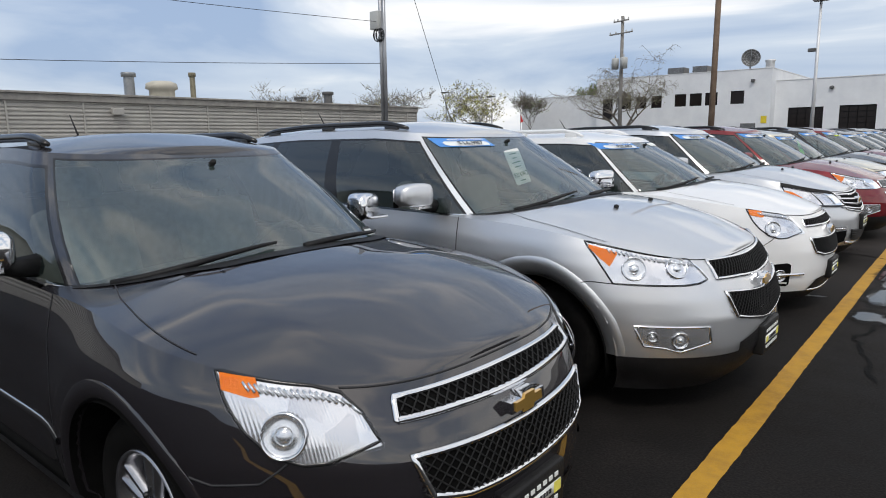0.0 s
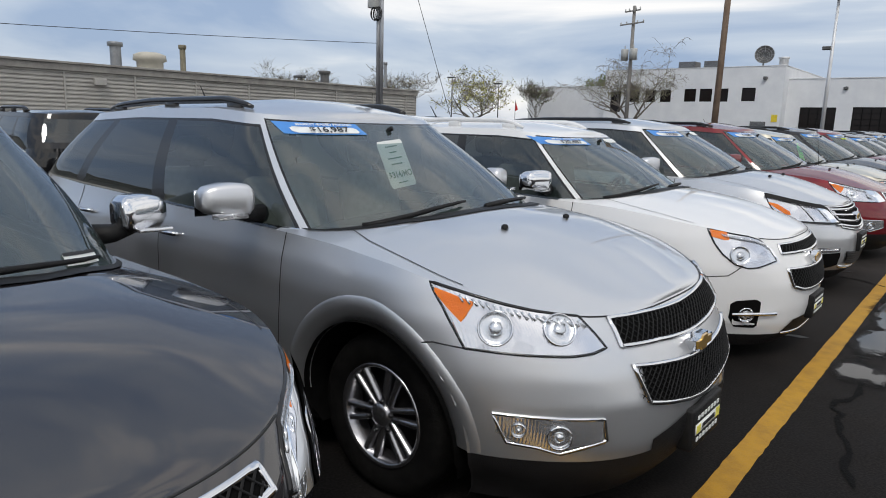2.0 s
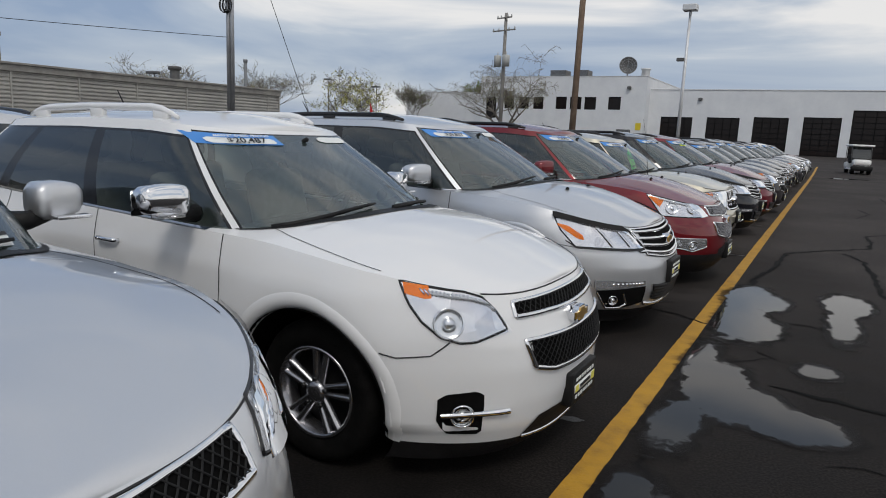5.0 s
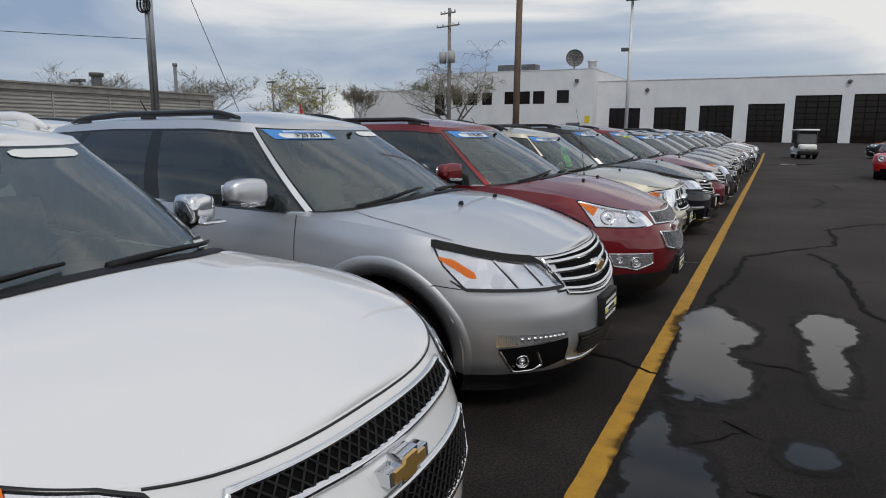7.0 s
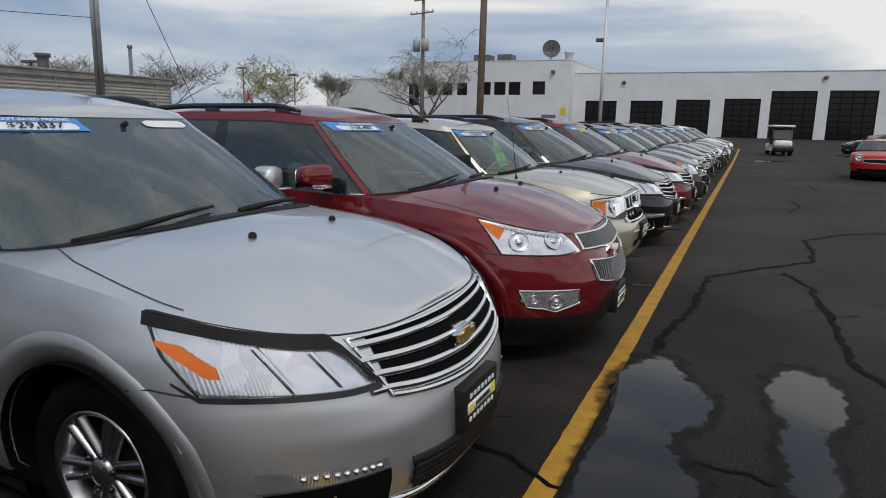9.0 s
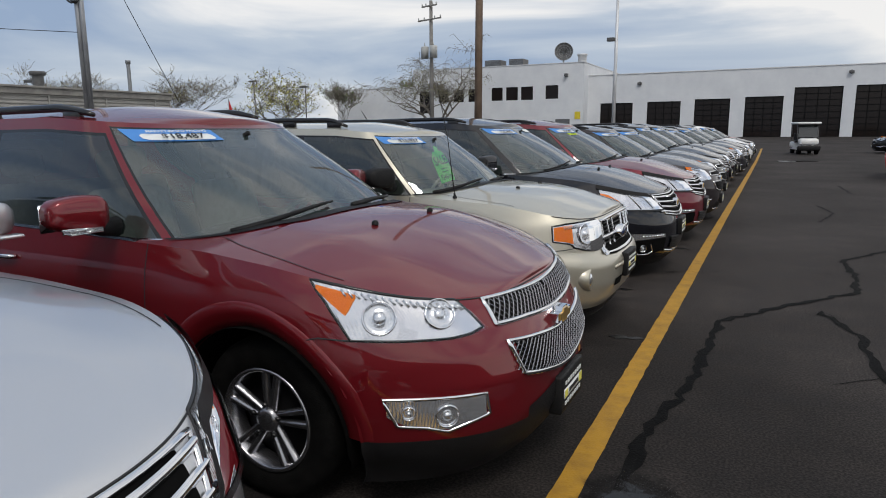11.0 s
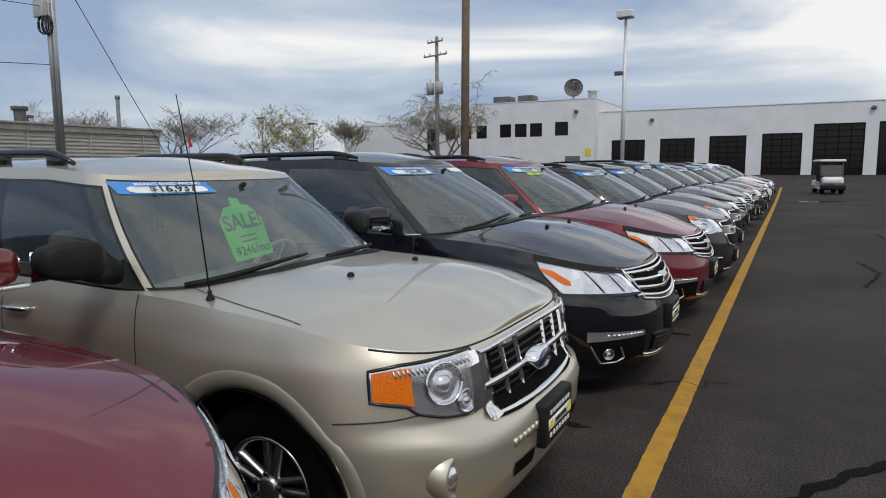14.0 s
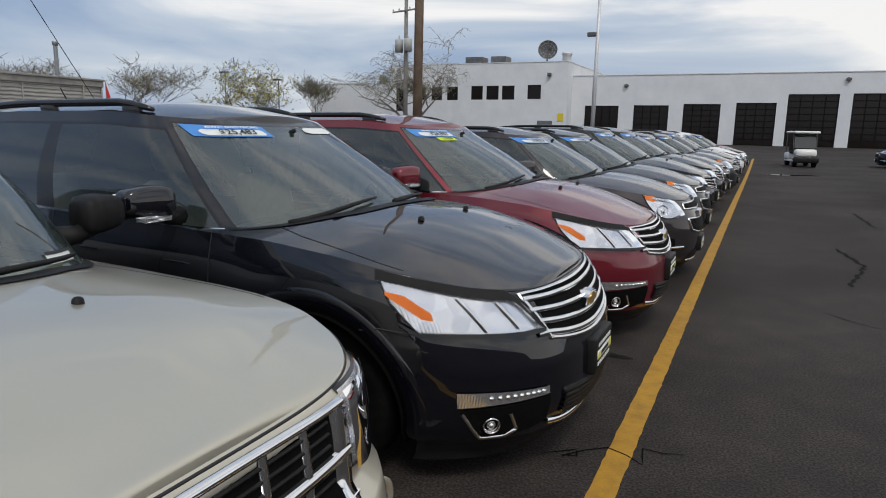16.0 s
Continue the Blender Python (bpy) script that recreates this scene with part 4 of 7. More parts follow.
def badge(car, sh, z, size, th=math.pi / 2):
    """A plain gold cross-bar shape with a chrome rim."""
    x = sh.front(math.pi / 2, z).x
    out = []
    shape = [(-1.0, -0.22), (-0.42, -0.22), (-0.42, -0.42), (0.34, -0.42), (0.42, -0.22), (1.06, -0.22), (1.0, 0.22), (0.42, 0.22), (0.42, 0.42), (-0.34, 0.42), (-0.42, 0.22), (-1.06, 0.22)]
    for k, (name, mat, sc, d) in enumerate((("badge_rim", M_CHROME, 1.18, 0.016), ("badge_fill", M_GOLD, 0.92, 0.022))):
        n = len(shape)
        fr = [(x + d + 0.02, p[0] * size * sc, z + p[1] * size * sc * 0.95) for p in shape]
        bk = [(x - 0.02, p[0] * size * sc, z + p[1] * size * sc * 0.95) for p in shape]
        s = Soup().add(fr + bk, [tuple(range(n))] + [(i, i + n, (i + 1) % n + n, (i + 1) % n) for i in range(n)])
        s.link(name, mat, car, "gold emblem" if k else "", False)


def plate(car, sh, z0, z1, x=None):
    """Dealer plate: black holder, white middle, printed bars."""
    x = (sh.front(math.pi / 2, (z0 + z1) / 2).x if x is None else x)
    hold = Soup().box(x - 0.03, x + 0.035, -0.185, 0.185, z0 - 0.015, z1 + 0.015, 0.012).link("plate_holder", M_BLACK, car, "black dealer plate holder with white and yellow print")
    h = z1 - z0
    Soup().box(x + 0.035, x + 0.039, -0.15, 0.15, z0 + h * 0.36, z0 + h * 0.64, 0).link("plate_centre", M_WHITEPAPER, hold)
    bars = Soup()
    for row in (0.19, 0.81):
        for k in range(7):
            y = -0.12 + 0.04 * k
            bars.box(x + 0.035, x + 0.0385, y - 0.011, y + 0.011, z0 + h * (row - 0.055), z0 + h * (row + 0.055), 0)
    tagged(bars.link("plate_print", M_WHITEPAPER, hold, "", False), kind="stuff")
    yb = Soup().box(x + 0.039, x + 0.041, -0.145, -0.10, z0 + h * 0.39, z0 + h * 0.61, 0).box(x + 0.039, x + 0.041, 0.10, 0.145, z0 + h * 0.36, z0 + h * 0.64, 0)
    tagged(yb.link("plate_stripe", M_YELLOWINK, hold, "", False), kind="stuff")
    tb = Soup()
    for k in range(8):
        tb.box(x + 0.039, x + 0.041, -0.075 + 0.02 * k, -0.062 + 0.02 * k, z0 + h * 0.44, z0 + h * 0.56, 0)
    tb.link("plate_small_print", M_INK, hold, "", False)


def grille(car, sh, top, bottom, mesh_mat, rim_mat, pitch=0.034, bar=0.007, rim=0.022, bars=0):
    """An opening with a dark back, a lattice or bars, and a bright rim."""
    g = both_sides(nose_patch(sh, top, bottom, 0.003, 16, 4)).link("grille", M_WELL, car, "dark grille with a bright rim")
    if bars:
        for k in range(bars):
            f = (k + 0.5) / bars
            line = []
            for i in range(13):
                a = top[0][0] + (top[-1][0] - top[0][0]) * i / 12
                zt = float(np.interp(a, [p[0] for p in top], [p[1] for p in top]))
                zb = float(np.interp(a, [p[0] for p in bottom], [p[1] for p in bottom]))
                line.append((a, zb + (zt - zb) * f))
            rb = ribbon(sh, line, 0.030, 0.012, 0.01)
            sl = Soup().grid(rb).grid([[(p.x, -p.y, p.z) for p in r] for r in rb])
            sl.link("grille_slat", M_BLACK if k % 2 == 1 and bars > 4 else mesh_mat, g)
    else:
        lattice(sh, top, bottom, 0.010, pitch, bar).link("grille_mesh", mesh_mat, g)
    line = list(top)
    low = list(bottom)
    for name, ln in (("grille_rim", [bottom[0]] + line), ("grille_rim", low)):
        rb = ribbon(sh, ln, rim if ln is not low else rim * 1.35, 0.012, 0.012)
        Soup().grid(rb).grid([[(p.x, -p.y, p.z) for p in r] for r in rb]).link(name, rim_mat, g)
    return g


MIDL = math.pi / 2


def bonnet_edge(car, sh, th0):
    """The gap between bonnet and nose."""
    line = [(th0 + (MIDL - th0) * k / 10, sh.edge(th0 + (MIDL - th0) * k / 10) - 0.007) for k in range(11)]
    rb = ribbon(sh, line, 0.007, 0.0012, 0.002)
    Soup().grid(rb).grid([[(p.x, -p.y, p.z) for p in r] for r in rb]).link("shut_line", M_INK, car)


def seam(car, sh, line, width=0.006):
    """A dark joint between panels on both sides of the nose."""
    for sg in (1, -1):
        Soup().grid([[(p.x, sg * p.y, p.z) for p in r] for r in ribbon(sh, line, width, 0.0012, 0.002)]).link("shut_line", M_INK, car)


def under_edge(sh, ys, gap=0.006):
    """Points along the bonnet's edge at lateral places ys."""
    return [(sh.th_y(y), sh.edge(sh.th_y(y)) - gap) for y in ys]


def face_tall_old(car, sh, P):
    X, Y = sh.th_x, sh.th_y
    top = under_edge(sh, (0.972, 0.94, 0.90, 0.85, 0.78, 0.71, 0.645)) + [(Y(0.60), 0.822)]
    bot = [(Y(0.972), 1.035), (Y(0.957), 0.953), (Y(0.938), 0.810), (Y(0.85), 0.803), (Y(0.73), 0.800), (Y(0.66), 0.806), (Y(0.60), 0.818)]
    headlamps(car, sh, top, bot, ([(Y(0.966), 1.022), (Y(0.945), 1.006), (Y(0.914), 0.984)], [(Y(0.966), 1.008), (Y(0.936), 0.905), (Y(0.914), 0.972)]), [(Y(0.885), 0.893, 0.062), (Y(0.735), 0.893, 0.058)])
    rim = M_CHROME
    red = car.name.startswith("red")
    mesh = M_ALLOY if red else M_BLACK
    grille(car, sh, [(Y(0.528), 0.918), (Y(0.32), 0.910), (MIDL, 0.898)], [(Y(0.535), 0.820), (Y(0.32), 0.810), (MIDL, 0.790)], mesh, rim, rim=0.016)
    grille(car, sh, [(Y(0.515), 0.747), (Y(0.32), 0.726), (MIDL, 0.700)], [(Y(0.475), 0.602), (Y(0.28), 0.562), (MIDL, 0.522)], mesh, rim, rim=0.016)
    badge(car, sh, 0.745, 0.085)
    plate(car, sh, 0.315, 0.475)
    bonnet_edge(car, sh, Y(0.64))
    seam(car, sh, [(Y(0.938), 0.808), (X(-0.70), 0.815), (X(-0.78), 0.80)])
    lamp = both_sides(nose_patch(sh, [(Y(0.905), 0.566), (Y(0.67), 0.560)], [(Y(0.905), 0.50), (Y(0.88), 0.462), (Y(0.79), 0.432), (Y(0.67), 0.474)], 0.006, 12, 3)).link("fog_lamp", M_REFLECTOR, car, "chrome-rimmed fog lamp")
    for sg in (1, -1):
        ln = ribbon(sh, dedupe([(Y(0.91), 0.572), (Y(0.665), 0.564), (Y(0.655), 0.474), (Y(0.72), 0.452), (Y(0.79), 0.422), (Y(0.84), 0.446), (Y(0.89), 0.458)]), 0.014, 0.006, 0.008, True)
        Soup().grid([[(p.x, sg * p.y, p.z) for p in r] for r in ln]).link("fog_rim", M_CHROME, lamp)
    lamp_inside(lamp, sh, [(Y(0.79), 0.495, 0.044), (Y(0.87), 0.517, 0.026)])
    both_sides(nose_patch(sh, [(Y(0.45), 0.44), (MIDL, 0.50)], [(Y(0.45), 0.36), (MIDL, 0.36)], 0.004, 10, 2)).link("bumper_insert", M_GREYTRIM, car)


def face_tall_new(car, sh, P):
    X, Y = sh.th_x, sh.th_y
    ys = (0.968, 0.93, 0.86, 0.78, 0.71, 0.64)
    top = under_edge(sh, ys) + [(Y(0.553), 0.765)]
    bot = [(Y(0.968), 1.02), (Y(0.956), 0.898), (Y(0.927), 0.772), (Y(0.815), 0.768), (Y(0.66), 0.758), (Y(0.553), 0.758)]
    brow = (under_edge(sh, ys, -0.001) + [(Y(0.553), 0.772)], under_edge(sh, ys, 0.04) + [(Y(0.585), 0.78), (Y(0.553), 0.762)])
    headlamps(car, sh, top, bot, ([(Y(0.960), 0.950), (Y(0.935), 0.935), (Y(0.900), 0.865)], [(Y(0.960), 0.935), (Y(0.935), 0.875), (Y(0.918), 0.838), (Y(0.900), 0.832)]), [], brow)
    for y, w in ((0.83, 0.024), (0.715, 0.024)):
        for sg in (1, -1):
            Soup().grid([[(p.x, sg * p.y, p.z) for p in r] for r in ribbon(sh, [(Y(y), sh.edge(Y(y)) - 0.05), (Y(y - 0.045), 0.785)], w, 0.016, 0.012)]).link("lamp_divider", M_CHROME, car)
    gasket = nose_patch(sh, [(Y(0.95), 0.83), (Y(0.927), 0.785), (Y(0.66), 0.772), (Y(0.56), 0.772)], [(Y(0.95), 0.82), (Y(0.927), 0.766), (Y(0.66), 0.752), (Y(0.56), 0.756)], 0.0285, 18, 2)
    for sg in (1, -1):
        Soup().grid(turned(gasket, sg)).link("lamp_surround", M_GLOSSBLACK, car, "black lower edge of the headlamp")
    grille(car, sh, [(Y(0.59), 0.912), (Y(0.308), 0.906), (MIDL, 0.898)], [(Y(0.52), 0.715), (Y(0.28), 0.678), (MIDL, 0.655)], M_CHROME, M_CHROME, bars=4, rim=0.016)
    badge(car, sh, 0.795, 0.085)
    plate(car, sh, 0.455, 0.615)
    bonnet_edge(car, sh, Y(0.64))
    seam(car, sh, [(Y(0.927), 0.770), (X(-0.70), 0.79), (X(-0.80), 0.775)])
    dl = both_sides(nose_patch(sh, [(Y(0.885), 0.518), (Y(0.575), 0.506)], [(Y(0.877), 0.446), (Y(0.572), 0.470)], 0.010, 12, 2)).link("daytime_lamp", M_REFLECTOR, car, "clear strip lamp in the bumper")
    for k in range(9):
        p = sh.front(Y(0.80 - 0.024 * k), 0.488, 0.014)
        for sg in (1, -1):
            Soup().lathe([(-0.01, 0.010), (0.004, 0.009), (0.006, 0.001)], "x", 8, (p.x, sg * p.y, p.z)).link("lamp_bead", M_CHROME, dl)
    pk = both_sides(nose_patch(sh, [(Y(0.87), 0.434), (Y(0.565), 0.462)], [(Y(0.87), 0.41), (Y(0.82), 0.285), (Y(0.70), 0.29), (Y(0.53), 0.335)], 0.005, 12, 3)).link("bumper_pocket", M_WELL, car, "dark bumper pocket with a chrome-edged fog lamp")
    for sg in (1, -1):
        ln = ribbon(sh, [(Y(0.868), 0.418), (Y(0.82), 0.282), (Y(0.745), 0.284), (Y(0.705), 0.318), (Y(0.74), 0.408)], 0.018, 0.008, 0.008)
        Soup().grid([[(p.x, sg * p.y, p.z) for p in r] for r in ln]).link("pocket_rim", M_CHROME, pk)
    lamp_inside(pk, sh, [(Y(0.795), 0.355, 0.036)])
    grille(car, sh, [(Y(0.47), 0.462), (MIDL, 0.43)], [(Y(0.43), 0.335), (Y(0.25), 0.315), (MIDL, 0.305)], M_BLACK, M_BLACK, bars=5, rim=0.010)
    lip = ribbon(sh, [(Y(0.56), 0.315), (Y(0.42), 0.292), (Y(0.2), 0.276), (MIDL, 0.272)], 0.035, 0.012, 0.012)
    Soup().grid(lip).grid([[(p.x, -p.y, p.z) for p in r] for r in lip]).link("bumper_lip", M_CHROME, car, "bright lip under the lower grille")


def face_equinox(car, sh, P):
    X, Y = sh.th_x, sh.th_y
    top = under_edge(sh, (0.846, 0.80, 0.74, 0.68), 0.004) + [(Y(0.62), 0.905), (Y(0.590), 0.85), (Y(0.572), 0.768)]
    bot = [(Y(0.846), 0.975), (Y(0.836), 0.875), (Y(0.822), 0.806), (Y(0.790), 0.742), (Y(0.745), 0.718), (Y(0.70), 0.722), (Y(0.65), 0.742), (Y(0.572), 0.756)]
    headlamps(car, sh, top, bot, ([(Y(0.842), 0.972), (Y(0.785), 0.958)], [(Y(0.840), 0.925), (Y(0.80), 0.905), (Y(0.785), 0.908)]), [(Y(0.765), 0.802, 0.062)])
    grille(car, sh, [(Y(0.49), 0.872), (Y(0.25), 0.870), (MIDL, 0.868)], [(Y(0.51), 0.812), (Y(0.29), 0.808), (MIDL, 0.798)], M_BLACK, M_CHROME, 0.040, 0.009, rim=0.018)
    grille(car, sh, [(Y(0.50), 0.708), (Y(0.31), 0.702), (MIDL, 0.690)], [(Y(0.465), 0.582), (Y(0.34), 0.550), (MIDL, 0.532)], M_BLACK, M_CHROME, 0.040, 0.009, rim=0.020)
    badge(car, sh, 0.746, 0.085)
    plate(car, sh, 0.32, 0.465)
    bonnet_edge(car, sh, Y(0.62))
    seam(car, sh, [(Y(0.770), 0.722), (Y(0.815), 0.66), (X(-0.53), 0.645), (X(-0.60), 0.66)])
    pk = both_sides(nose_patch(sh, [(Y(0.806), 0.46), (Y(0.79), 0.485), (Y(0.71), 0.50), (Y(0.69), 0.48)], [(Y(0.806), 0.36), (Y(0.785), 0.285), (Y(0.70), 0.282), (Y(0.69), 0.30)], 0.004, 10, 3)).link("fog_pocket", M_WELL, car, "dark fog lamp pocket with a chrome bar")
    lamp_inside(pk, sh, [(Y(0.75), 0.385, 0.050)])
    bar = ribbon(sh, [(Y(0.80), 0.385), (Y(0.72), 0.392), (Y(0.60), 0.395)], 0.026, 0.02, 0.012)
    for sg in (1, -1):
        Soup().grid([[(p.x, sg * p.y, p.z) for p in r] for r in bar]).link("chrome_bar", M_CHROME, pk)
    both_sides(nose_patch(sh, [(Y(0.50), 0.24), (Y(0.42), 0.33), (Y(0.3), 0.34), (MIDL, 0.34)], [(Y(0.50), 0.225), (MIDL, 0.22)], 0.006, 12, 2)).link("bumper_insert", M_GREYTRIM, car)
    sk = ribbon(sh, [(Y(0.50), 0.228), (MIDL, 0.216)], 0.022, 0.01, 0.012)
    Soup().grid(sk).grid([[(p.x, -p.y, p.z) for p in r] for r in sk]).link("skid_strip", M_CHROME, car)


def face_escape(car, sh, P):
    X, Y = sh.th_x, sh.th_y
    top = [(Y(0.852), 0.915), (Y(0.80), 0.932), (Y(0.65), 0.942), (Y(0.52), 0.945)]
    bot = [(Y(0.852), 0.805), (Y(0.79), 0.785), (Y(0.765), 0.755), (Y(0.70), 0.732), (Y(0.60), 0.718), (Y(0.52), 0.735)]
    headlamps(car, sh, top, bot, ([(Y(0.848), 0.908), (Y(0.80), 0.922), (Y(0.775), 0.924)], [(Y(0.848), 0.812), (Y(0.80), 0.80), (Y(0.775), 0.785)]), [(Y(0.68), 0.852, 0.072), (Y(0.60), 0.772, 0.040)])
    seam(car, sh, [(Y(0.76), 0.752), (Y(0.82), 0.74), (X(-0.45), 0.73)])
    seam(car, sh, under_edge(sh, (0.84, 0.78, 0.70, 0.60, 0.50, 0.40, 0.30, 0.20, 0.10, 0.0), 0.007), 0.008)
    top = [(Y(0.50), 0.932), (Y(0.3), 0.938), (MIDL, 0.940)]
    bot = [(Y(0.47), 0.672), (Y(0.3), 0.665), (MIDL, 0.660)]
    g = both_sides(nose_patch(sh, top, bot, 0.004, 16, 4)).link("grille", M_WELL, car, "chrome grille with dark openings")
    for f, w in ((0.03, 0.030), (0.48, 0.032), (0.975, 0.020)):
        ln = []
        for i in range(9):
            a = top[0][0] + (MIDL - top[0][0]) * i / 8
            zt, zb = (float(np.interp(a, [p[0] for p in c], [p[1] for p in c])) for c in (top, bot))
            ln.append((a, zb + (zt - zb) * f))
        rb = ribbon(sh, ln, w, 0.018, 0.016)
        Soup().grid(rb).grid([[(p.x, -p.y, p.z) for p in r] for r in rb]).link("grille_bar", M_CHROME, g)
    for y in (0.46, 0.30, 0.15):
        rb = ribbon(sh, [(Y(y), 0.675), (Y(y + 0.02), 0.925)], 0.022 if y < 0.4 else 0.075, 0.014, 0.014)
        for sg in (1, -1):
            Soup().grid([[(p.x, sg * p.y, p.z) for p in r] for r in rb]).link("grille_post", M_CHROME, g)
    for k in range(8):
        z = 0.69 + 0.03 * k
        rb = ribbon(sh, [(Y(0.42), z), (MIDL, z)], 0.008, 0.010, 0.006)
        Soup().grid(rb).grid([[(p.x, -p.y, p.z) for p in r] for r in rb]).link("grille_slat", M_BLACK, g)
    x = sh.front(MIDL, 0.79).x
    for nm, mt, d, r in (("badge_rim", M_CHROME, 0.062, 1.0), ("badge_fill", M_BLUEBADGE, 0.067, 0.82)):
        b = Soup().lathe([(x - 0.02, r), (x + d * 0.8, r), (x + d, r * 0.9), (x + d + 0.002, 0.001)], "x", 32)
        b.v = [(v[0], v[1] * 0.105, 0.795 + v[2] * 0.052) for v in b.v]
        b.link(nm, mt, g, "dark blue oval emblem" if nm == "badge_fill" else "")
    plate(car, sh, 0.465, 0.625)
    for sg in (1, -1):
        p = sh.front(Y(0.705), 0.515)
        fg = Soup().lathe([(p.x - 0.09, 0.092), (p.x - 0.016, 0.088), (p.x - 0.012, 0.074), (p.x - 0.02, 0.062), (p.x - 0.03, 0.06)], "x", 24, (0, sg * p.y, p.z)).link("fog_bezel", P, car)
        Soup().lathe([(p.x - 0.03, 0.062), (p.x - 0.012, 0.05), (p.x - 0.004, 0.001)], "x", 20, (0, sg * p.y, p.z)).link("fog_lamp", M_REFLECTOR, fg)
    vents = both_sides(nose_patch(sh, [(Y(0.42), 0.475), (Y(0.22), 0.475)], [(Y(0.42), 0.415), (Y(0.22), 0.405)], 0.005, 6, 2))
    vents.link("bumper_vent", M_WELL, car)
    let = Soup()
    for k in range(6):
        for sg in (-1,):
            p = sh.front(Y(0.42 - 0.042 * k), 0.565, 0.004)
            let.box(p.x - 0.01, p.x + 0.003, sg * p.y - 0.014, sg * p.y + 0.014, 0.55, 0.58, 0)
    let.link("moulded_lettering", P, car)


FACES = {"old": face_tall_old, "new": face_tall_new, "equinox": face_equinox, "escape": face_escape}


def small_tag(car, sh, y=0.60, g=0.10):
    t = card(sh, "barcode_tag", M_WHITEPAPER, car, y - 0.07, y + 0.07, g, g + 0.07, 0.004, "white stock tag with small black print")
    card(sh, "tag_header", M_INK, t, y - 0.07, y + 0.07, g + 0.055, g + 0.075, 0.006)
    b = Soup()
    for k in range(14):
        p, a, u, o = on_screen(sh, y - 0.05 + 0.0075 * k, g + 0.02)
        q = on_screen(sh, y - 0.05 + 0.0075 * k, g + 0.035)[0]
        w = 0.0012 + 0.0012 * (k % 3)
        b.add([p - a * w + o * 0.007, p + a * w + o * 0.007, q + a * w + o * 0.007, q - a * w + o * 0.007], [(0, 1, 2, 3)])
    b.link("tag_bars", M_INK, t, "", False)


def hung(sh, y, g, lean=0.42):
    """Axes of a sheet that hangs inside the glass from a point on it, nearly upright."""
    p = on_screen(sh, y, g)[0]
    u = Vector((-lean, 0, 1)).normalized()
    a = Vector((0, 1, 0))
    return p - Vector((0.012, 0, 0)), a, u, a.cross(u)


def sheet_of(car, name, material, shape, at, label):
    n = len(shape)
    t = Soup().add([at(x, y, 0.002) for x, y in shape] + [at(x, y, -0.002) for x, y in shape], [tuple(range(n)), tuple(range(2 * n - 1, n - 1, -1))] + [(i, i + n, (i + 1) % n + n, (i + 1) % n) for i in range(n)])
    return t.link(name, material, car, label, False)


def print_line(parent, at, x0, x1, y0, y1, material):
    Soup().add([at(x0, y0, 0.004), at(x1, y0, 0.004), at(x1, y1, 0.004), at(x0, y1, 0.004)], [(0, 1, 2, 3)]).link("printed_line", material, parent, "", False)


def paper_sheet(car, sh):
    p, a, u, o = hung(sh, -0.13, 0.74)
    c_, s_ = math.cos(radians(6)), math.sin(radians(6))
    a, u = a * c_ + u * s_, u * c_ - a * s_
    at = lambda x, y, d: p + a * x + u * y + o * d
    t = sheet_of(car, "payment_sheet", M_WHITEPAPER, [(-0.095, -0.26), (0.095, -0.26), (0.105, -0.24), (0.105, 0.0), (0.095, 0.02), (-0.095, 0.02), (-0.105, 0.0), (-0.105, -0.24)], at, "white payment sheet reading $314/MO in green handwriting")
    for k, w in enumerate((0.05, 0.03, 0.06, 0.045)):
        print_line(t, at, -w, w, -0.02 - 0.035 * k, -0.013 - 0.035 * k, M_GREENINK)
    text_mesh("payment_text", "$314/MO", 0.050, M_GREENINK, t, frame_matrix(at(0, -0.185, 0.005), a, u, o), bold=0.001)
    print_line(t, at, -0.04, 0.04, -0.235, -0.229, M_GREENINK)


def sale_card(car, sh):
    p, a, u, o = hung(sh, -0.16, 0.76)
    c_, s_ = math.cos(radians(4)), math.sin(radians(4))
    a, u = a * c_ + u * s_, u * c_ - a * s_
    at = lambda x, y, d: p + a * x + u * (y - 0.16) + o * d
    shape = [(-0.145, -0.17), (0.135, -0.17), (0.145, 0.04), (0.085, 0.115), (0.033, 0.125), (0.03, 0.16), (-0.03, 0.17), (-0.034, 0.125), (-0.095, 0.12), (-0.15, 0.05)]
    c = sheet_of(car, "sale_card", M_GREENPAPER, shape, at, "neon green tag-shaped card reading SALE! $246/mo")
    text_mesh("sale_text", "SALE!", 0.115, M_GREENINK, c, frame_matrix(at(0, 0.03, 0.005), a, u, o), bold=0.003)
    text_mesh("amount_text", "$246/mo", 0.068, M_GREENINK, c, frame_matrix(at(0, -0.125, 0.005), a, u, o), bold=0.0012)
    for k in range(2):
        print_line(c, at, -0.06, 0.06, -0.05 - 0.028 * k, -0.042 - 0.028 * k, M_GREENINK)


def white_oval(car, sh):
    card(sh, "white_banner", M_WHITEPAPER, car, 0.14, 0.46, 0.875, 0.935, 0.004, "white oval banner with faint print", 0.0, 0.12)


def look_card(car, sh):
    t = card(sh, "look_card", M_YELLOWPAPER, car, -0.52, -0.30, 0.78, 0.83, 0.004, "yellow-green strip reading LOOK")
    f = on_screen(sh, -0.41, 0.805)
    text_mesh("look_text", "LOOK", 0.045, M_INK, t, frame_matrix(f[0] + f[3] * 0.010, f[1], f[2], f[3]), bold=0.001)


